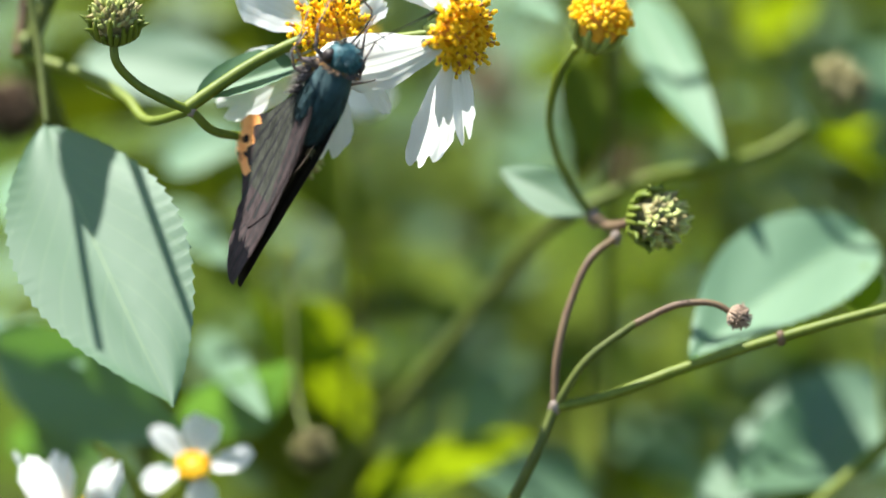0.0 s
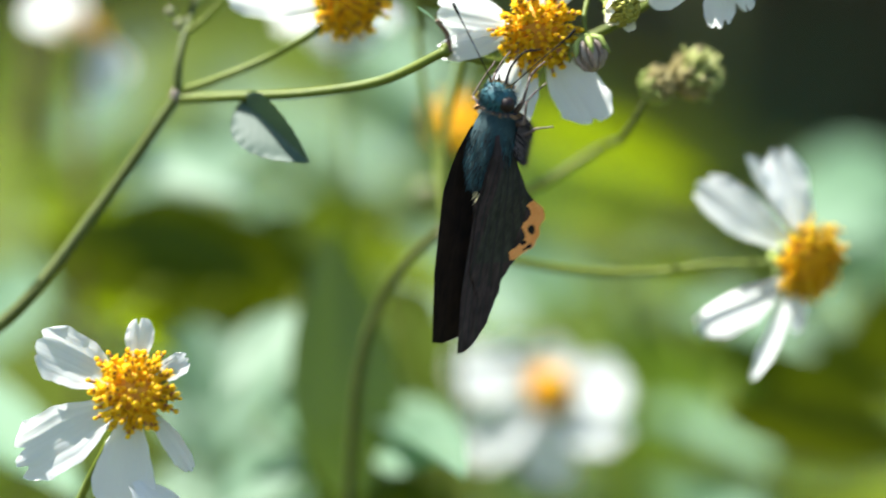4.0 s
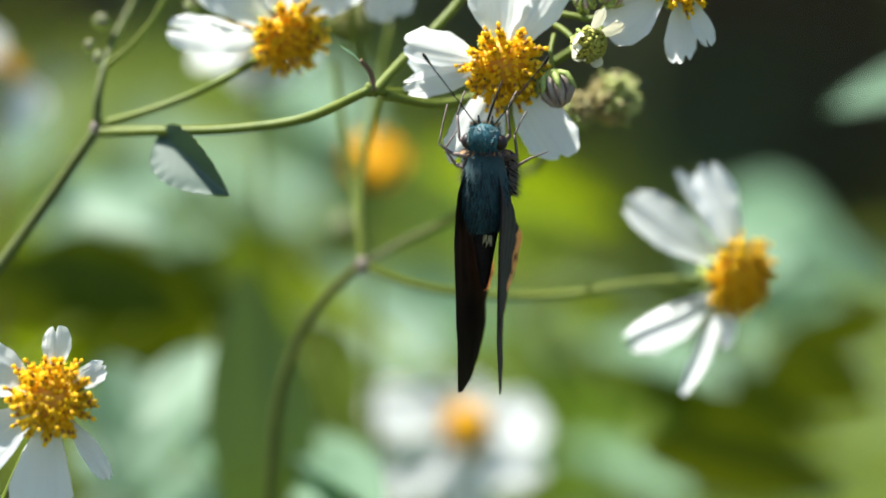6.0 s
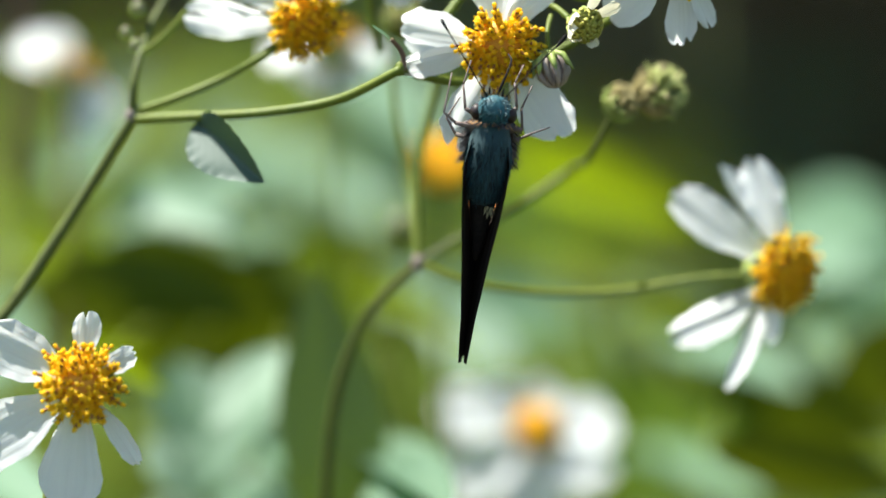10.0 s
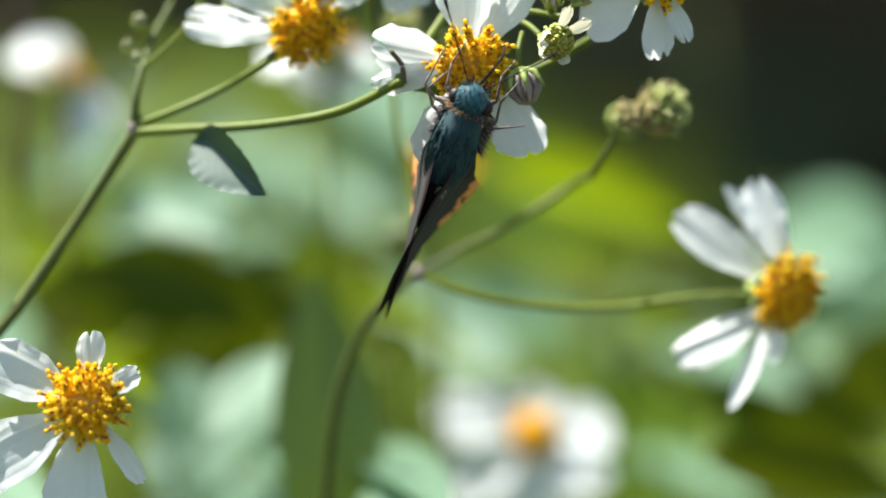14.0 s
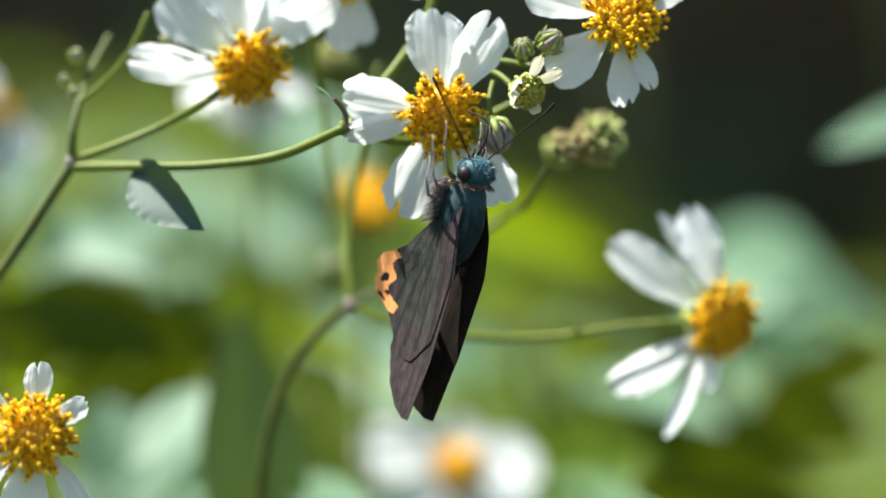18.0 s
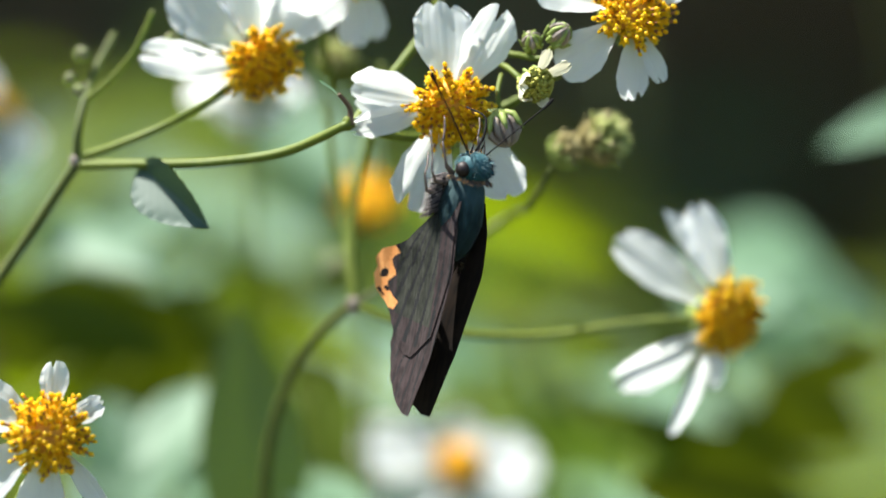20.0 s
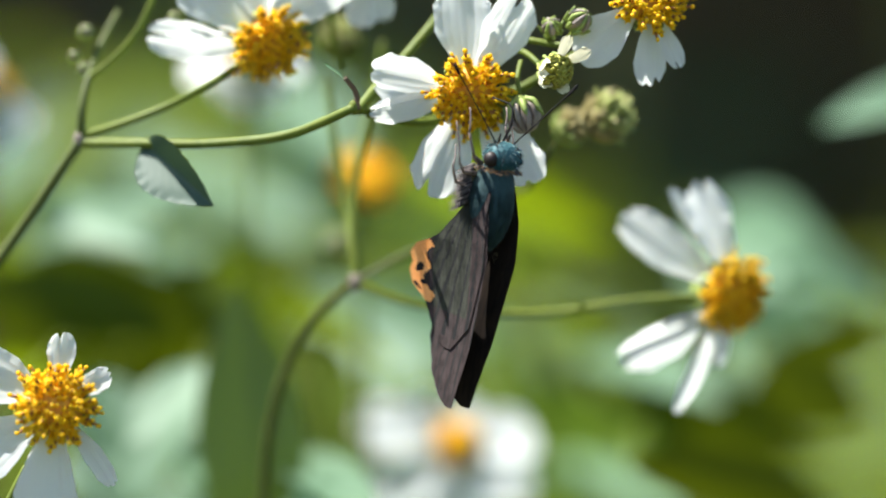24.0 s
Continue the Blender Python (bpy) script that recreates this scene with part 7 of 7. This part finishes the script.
def motions():
    sway = {"Q": SWAY_Q, "V": SWAY_V, "U": SWAY_U, "N": SWAY_N, "S": SWAY_S, "J": SWAY_J, "B": SWAY_B, "A": SWAY_A,
            "R": [(x * 0.6, z * 0.4) for x, z in SWAY_S], "": [(0.0, 0.0)] * len(TIMES),
            "X": blend(SWAY_Q, SWAY_U, 0.62, 0.38), "T": blend(SWAY_Q, SWAY_V, 0.8, 0.2)}
    # the side branch keeps its length: its end swings round the fork
    for i in range(len(TIMES)):
        u, x = sway["U"][i], sway["X"][i]
        arm = BRANCH[1] - BRANCH[0]
        to = arm + Vector((x[0] - u[0], 0, x[1] - u[1])) * MM
        end = to.normalized() * arm.length - arm
        sway["X"][i] = (u[0] + end.x / MM, u[1] + end.z / MM)
    for ob, foot, tip, a, b in SWAYING:
        rest = ob.matrix_basis.copy()
        rows = []
        for i, t in enumerate(TIMES):
            f = Vector((sway[foot][i][0], 0, sway[foot][i][1])) * MM
            e = Vector((sway[tip][i][0], 0, sway[tip][i][1])) * MM
            m = rest.copy()
            m.translation = rest.translation + f
            if b is not None:
                turn = (b - a).rotation_difference(b + e - a - f).to_matrix().to_4x4()
                m = Matrix.Translation(m.translation) @ turn @ rest.to_3x3().to_4x4()
            rows.append((t, m))
        walk(ob, rows)
    for low, high, foot, tip, a, mid, b in ELBOWS:
        rest_low, rest_high = low.matrix_basis.copy(), high.matrix_basis.copy()
        low_rows, high_rows = [], []
        r1, r2 = (mid - a).length, (b - mid).length
        for i, t in enumerate(TIMES):
            f = Vector((sway[foot][i][0], 0, sway[foot][i][1])) * MM
            e = Vector((sway[tip][i][0], 0, sway[tip][i][1])) * MM
            span = b + e - a - f
            reach = min(span.length, (r1 + r2) * 0.9995)
            u = span.normalized()
            side = Vector((0.12, 0.95, 0.2))
            side = (side - u * side.dot(u)).normalized()
            along = (reach * reach + r1 * r1 - r2 * r2) / (2 * reach)
            elbow = u * along + side * math.sqrt(max(0.0, r1 * r1 - along * along))
            turn = (mid - a).rotation_difference(elbow).to_matrix().to_4x4()
            low_rows.append((t, Matrix.Translation(rest_low.translation + f) @ turn @ rest_low.to_3x3().to_4x4()))
            turn = (b - mid).rotation_difference(u * reach - elbow).to_matrix().to_4x4()
            high_rows.append((t, Matrix.Translation(rest_high.translation + f + elbow - (mid - a)) @ turn @ rest_high.to_3x3().to_4x4()))
        walk(low, low_rows)
        walk(high, high_rows)
    for ob in FEELERS:
        walk(ob, [
            (0, pose(0, 0, 0, 0, 0, -22)),
            (0.2, pose(0, 0, 0, 0, 0, 18)),
            (0.3, pose(0, 0, 0, 0, 0, 32)),
            (0.5, pose(0, 0, 0, 0, 0, 36)),
            (0.7, pose(0, 0, 0, 0, 0, 18)),
            (1.2, pose(0, 0, 0, 0, 0, -0)),
            (1.8, pose(0, 0, 0, 0, 0, -9)),
            (2.4, pose(0, 0, 0, 0, 0, -18)),
            (2.6, pose(0, 0, 0, 0, 0, -0)),
            (2.9, pose(0, 0, 0, 0, 0, 27)),
            (3.2, pose(0, 0, 0, 0, 0, 45)),
            (3.35, pose(0, 0, 0, 0, 0, 50)),
            (3.5, pose(0, 0, 0, 0, 0, 47)),
            (4.5, pose(0, 0, 0, 0, 0, 45)),
            (5.5, pose(0, 0, 0, 0, 0, 34)),
            (6, pose(0, 0, 0, 0, 0, 14)),
            (6.5, pose(0, 0, 0, 0, 0, 34)),
            (7, pose(0, 0, 0, 0, 0, 47)),
            (7.5, pose(0, 0, 0, 0, 0, 45)),
            (8, pose(0, 0, 0, 0, 0, 20)),
            (8.5, pose(0, 0, 0, 0, 0, 11)),
            (9, pose(0, 0, 0, 0, 0, 2)),
            (9.5, pose(0, 0, 0, 0, 0, 9)),
            (10, pose(0, 0, 0, 0, 0, -0)),
            (10.5, pose(0, 0, 0, 0, 0, 32)),
            (12.5, pose(0, 0, 0, 0, 0, 40)),
            (13, pose(0, 0, 0, 0, 0, 45)),
            (13.5, pose(0, 0, 0, 0, 0, 20)),
            (14, pose(0, 0, 0, 0, 0, -7)),
            (14.5, pose(0, 0, 0, 0, 0, -5)),
            (15, pose(0, 0, 0, 0, 0, -18)),
            (15.5, pose(0, 0, 0, 0, 0, -38)),
            (16, pose(0, 0, 0, 0, 0, -43)),
            (16.5, pose(0, 0, 0, 0, 0, -41)),
            (17, pose(0, 0, 0, 0, 0, -41)),
            (17.5, pose(0, 0, 0, 0, 0, -41)),
            (18, pose(0, 0, 0, 0, 0, -41)),
            (18.5, pose(0, 0, 0, 0, 0, -41)),
            (20.5, pose(0, 0, 0, 0, 0, -41)),
            (21, pose(0, 0, 0, 0, 0, -43)),
            (21.5, pose(0, 0, 0, 0, 0, -43)),
            (22, pose(0, 0, 0, 0, 0, -45)),
            (22.5, pose(0, 0, 0, 0, 0, -41)),
            (23, pose(0, 0, 0, 0, 0, -43)),
            (23.5, pose(0, 0, 0, 0, 0, -41)),
            (24, pose(0, 0, 0, 0, 0, -40)),
        ])
    walk(BUTTERFLY, [
        (0, pose(-0.05757, 0.55070, 0.80826, 0, 0, 0) @ pose(0, 0, 0, 0, 25, 0) @ pose(0, 0, 0, -4, 0, 0) @ pose(0, 0, 0, 0, 0, 24)),
        (0.2, pose(-0.05956, 0.55084, 0.80967, 0, 0, 0) @ pose(0, 0, 0, 0, 25, 0) @ pose(0, 0, 0, 5, 0, 0) @ pose(0, 0, 0, 0, 0, -20)),
        (0.3, pose(-0.06136, 0.55179, 0.81425, 0, 0, 0) @ pose(0, 0, 0, 0, 24, 0) @ pose(0, 0, 0, 0, 0, 0) @ pose(0, 0, 0, 0, 0, -35)),
        (0.5, pose(-0.06230, 0.55665, 0.82007, 0, 0, 0) @ pose(0, 0, 0, 0, 22, 0) @ pose(0, 0, 0, 0, 0, 0) @ pose(0, 0, 0, 0, 0, -40)),
        (0.7, pose(-0.06265, 0.56059, 0.83848, 0, 0, 0) @ pose(0, 0, 0, 0, 15, 0) @ pose(0, 0, 0, 0, 0, 0) @ pose(0, 0, 0, 0, 0, -20)),
        (1.2, pose(-0.04045, 0.56981, 0.88437, 0, 0, 0) @ pose(0, 0, 0, 0, -5, 0) @ pose(0, 0, 0, 10, 0, 0) @ pose(0, 0, 0, 0, 0, 0)),
        (1.8, pose(-0.01203, 0.57212, 0.89377, 0, 0, 0) @ pose(0, 0, 0, 0, -10, 0) @ pose(0, 0, 0, 10, 0, 0) @ pose(0, 0, 0, 0, 0, 10)),
        (2.4, pose(-0.00123, 0.57002, 0.87449, 0, 0, 0) @ pose(0, 0, 0, 0, 8, 0) @ pose(0, 0, 0, 5, 0, 0) @ pose(0, 0, 0, 0, 0, 20)),
        (2.6, pose(-0.00190, 0.57083, 0.88086, 0, 0, 0) @ pose(0, 0, 0, 0, 5, 0) @ pose(0, 0, 0, 5, 0, 0) @ pose(0, 0, 0, 0, 0, 0)),
        (2.9, pose(-0.00273, 0.57290, 0.90099, 0, 0, 0) @ pose(0, 0, 0, 0, 5, 0) @ pose(0, 0, 0, 5, 0, 0) @ pose(0, 0, 0, 0, 0, -30)),
        (3.2, pose(-0.00450, 0.57142, 0.88614, 0, 0, 0) @ pose(0, 0, 0, 0, 10, 0) @ pose(0, 0, 0, 0, 0, 0) @ pose(0, 0, 0, 0, 0, -50)),
        (3.35, pose(-0.00262, 0.57070, 0.87987, 0, 0, 0) @ pose(0, 0, 0, 0, 8, 0) @ pose(0, 0, 0, 0, 0, 0) @ pose(0, 0, 0, 0, 0, -55)),
        (3.5, pose(-0.00421, 0.57009, 0.87515, 0, 0, 0) @ pose(0, 0, 0, 0, 9, 0) @ pose(0, 0, 0, 0, 0, 0) @ pose(0, 0, 0, 0, 0, -52)),
        (4.5, pose(-0.00643, 0.56961, 0.87174, 0, 0, 0) @ pose(0, 0, 0, 0, 12, 0) @ pose(0, 0, 0, 0, 0, 0) @ pose(0, 0, 0, 0, 0, -50)),
        (5.5, pose(-0.01276, 0.56958, 0.87227, 0, 0, 0) @ pose(0, 0, 0, 0, 15, 0) @ pose(0, 0, 0, 0, 0, 0) @ pose(0, 0, 0, 0, 0, -38)),
        (6, pose(0.00327, 0.56963, 0.87163, 0, 0, 0) @ pose(0, 0, 0, 0, 1, 0) @ pose(0, 0, 0, 0, 0, 0) @ pose(0, 0, 0, 0, 0, -15)),
        (6.5, pose(-0.00733, 0.56925, 0.86919, 0, 0, 0) @ pose(0, 0, 0, 0, 4, 0) @ pose(0, 0, 0, 0, 0, 0) @ pose(0, 0, 0, 0, 0, -38)),
        (7, pose(-0.02094, 0.57006, 0.87775, 0, 0, 0) @ pose(0, 0, 0, 0, 15, 0) @ pose(0, 0, 0, 0, 0, 0) @ pose(0, 0, 0, 0, 0, -52)),
        (7.5, pose(-0.01756, 0.56956, 0.87306, 0, 0, 0) @ pose(0, 0, 0, 0, 14, 0) @ pose(0, 0, 0, 0, 0, 0) @ pose(0, 0, 0, 0, 0, -50)),
        (8, pose(-0.00958, 0.57024, 0.87681, 0, 0, 0) @ pose(0, 0, 0, 0, 14, 0) @ pose(0, 0, 0, 0, 0, 0) @ pose(0, 0, 0, 0, 0, -22)),
        (8.5, pose(-0.01005, 0.56960, 0.87205, 0, 0, 0) @ pose(0, 0, 0, 0, 8, 0) @ pose(0, 0, 0, 0, 0, 0) @ pose(0, 0, 0, 0, 0, -12)),
        (9, pose(-0.00219, 0.57007, 0.87492, 0, 0, 0) @ pose(0, 0, 0, 0, 7, 0) @ pose(0, 0, 0, 0, 0, 0) @ pose(0, 0, 0, 0, 0, -2)),
        (9.5, pose(-0.00760, 0.56964, 0.87205, 0, 0, 0) @ pose(0, 0, 0, 0, 7, 0) @ pose(0, 0, 0, 0, 0, 0) @ pose(0, 0, 0, 0, 0, -10)),
        (10, pose(-0.00457, 0.57011, 0.87534, 0, 0, 0) @ pose(0, 0, 0, 0, 7, 0) @ pose(0, 0, 0, 0, 0, 0) @ pose(0, 0, 0, 0, 0, 0)),
        (10.5, pose(-0.01480, 0.56989, 0.87499, 0, 0, 0) @ pose(0, 0, 0, 0, 17, 0) @ pose(0, 0, 0, 0, 0, 0) @ pose(0, 0, 0, 0, 0, -35)),
        (12.5, pose(-0.01233, 0.56973, 0.87331, 0, 0, 0) @ pose(0, 0, 0, 0, 11, 0) @ pose(0, 0, 0, 0, 0, 0) @ pose(0, 0, 0, 0, 0, -45)),
        (13, pose(-0.01347, 0.56986, 0.87450, 0, 0, 0) @ pose(0, 0, 0, 0, 9, 0) @ pose(0, 0, 0, 0, 0, 0) @ pose(0, 0, 0, 0, 0, -50)),
        (13.5, pose(-0.01073, 0.57071, 0.88072, 0, 0, 0) @ pose(0, 0, 0, 0, 14, 0) @ pose(0, 0, 0, 0, 0, 0) @ pose(0, 0, 0, 0, 0, -22)),
        (14, pose(-0.00705, 0.57037, 0.87751, 0, 0, 0) @ pose(0, 0, 0, 0, 22, 0) @ pose(0, 0, 0, 12, 0, 0) @ pose(0, 0, 0, 0, 0, -5)),
        (14.5, pose(-0.00323, 0.57034, 0.87702, 0, 0, 0) @ pose(0, 0, 0, 0, 13, 0) @ pose(0, 0, 0, 8, 0, 0) @ pose(0, 0, 0, 0, 0, 6)),
        (15, pose(0.00206, 0.56982, 0.87304, 0, 0, 0) @ pose(0, 0, 0, 0, 13, 0) @ pose(0, 0, 0, 0, 0, 0) @ pose(0, 0, 0, 0, 0, 20)),
        (15.5, pose(0.00301, 0.57021, 0.87597, 0, 0, 0) @ pose(0, 0, 0, 0, 14, 0) @ pose(0, 0, 0, 0, 0, 0) @ pose(0, 0, 0, 0, 0, 42)),
        (16, pose(0.00240, 0.57013, 0.87533, 0, 0, 0) @ pose(0, 0, 0, 0, 17, 0) @ pose(0, 0, 0, 0, 0, 0) @ pose(0, 0, 0, 0, 0, 48)),
        (16.5, pose(0.00142, 0.57006, 0.87477, 0, 0, 0) @ pose(0, 0, 0, 0, 15, 0) @ pose(0, 0, 0, 0, 0, 0) @ pose(0, 0, 0, 0, 0, 46)),
        (17, pose(0.00213, 0.56988, 0.87344, 0, 0, 0) @ pose(0, 0, 0, 0, 14, 0) @ pose(0, 0, 0, 0, 0, 0) @ pose(0, 0, 0, 0, 0, 46)),
        (17.5, pose(0.00297, 0.57006, 0.87484, 0, 0, 0) @ pose(0, 0, 0, 0, 13, 0) @ pose(0, 0, 0, 0, 0, 0) @ pose(0, 0, 0, 0, 0, 46)),
        (18, pose(0.00283, 0.56976, 0.87260, 0, 0, 0) @ pose(0, 0, 0, 0, 13, 0) @ pose(0, 0, 0, 0, 0, 0) @ pose(0, 0, 0, 0, 0, 46)),
        (18.5, pose(0.00213, 0.56978, 0.87274, 0, 0, 0) @ pose(0, 0, 0, 0, 13, 0) @ pose(0, 0, 0, 0, 0, 0) @ pose(0, 0, 0, 0, 0, 46)),
        (20.5, pose(0.00269, 0.56981, 0.87295, 0, 0, 0) @ pose(0, 0, 0, 0, 13, 0) @ pose(0, 0, 0, 0, 0, 0) @ pose(0, 0, 0, 0, 0, 46)),
        (21, pose(-0.00126, 0.56981, 0.87295, 0, 0, 0) @ pose(0, 0, 0, 0, 14, 0) @ pose(0, 0, 0, 0, 0, 0) @ pose(0, 0, 0, 0, 0, 48)),
        (21.5, pose(0.00241, 0.56980, 0.87289, 0, 0, 0) @ pose(0, 0, 0, 0, 13, 0) @ pose(0, 0, 0, 0, 0, 0) @ pose(0, 0, 0, 0, 0, 48)),
        (22, pose(0.00269, 0.56955, 0.87107, 0, 0, 0) @ pose(0, 0, 0, 0, 13, 0) @ pose(0, 0, 0, 0, 0, 0) @ pose(0, 0, 0, 0, 0, 50)),
        (22.5, pose(0.00121, 0.57001, 0.87443, 0, 0, 0) @ pose(0, 0, 0, 0, 12, 0) @ pose(0, 0, 0, 0, 0, 0) @ pose(0, 0, 0, 0, 0, 46)),
        (23, pose(0.00333, 0.56970, 0.87219, 0, 0, 0) @ pose(0, 0, 0, 0, 12, 0) @ pose(0, 0, 0, 0, 0, 0) @ pose(0, 0, 0, 0, 0, 48)),
        (23.5, pose(0.00220, 0.56953, 0.87093, 0, 0, 0) @ pose(0, 0, 0, 0, 12, 0) @ pose(0, 0, 0, 0, 0, 0) @ pose(0, 0, 0, 0, 0, 46)),
        (24, pose(0.00643, 0.56958, 0.87149, 0, 0, 0) @ pose(0, 0, 0, 0, 10, 0) @ pose(0, 0, 0, 0, 0, 0) @ pose(0, 0, 0, 0, 0, 44)),
    ])
    # wings: half open in flight, shut over the back at the flowers
    for i, w in enumerate(WINGS):
        s = -1 if i < 2 else 1
        hinge = Vector((s * 2.6, 1.0, -4.0)) * MM
        rows = []
        for t, angle, splay in WING_ROWS:
            m = Matrix.Translation(hinge) @ pose(0, 0, 0, 0, 0, s * angle) @ pose(0, 0, 0, 0, -s * splay, 0) @ Matrix.Translation(-hinge)
            rows.append((t, m))
        walk(w, rows)


motions()
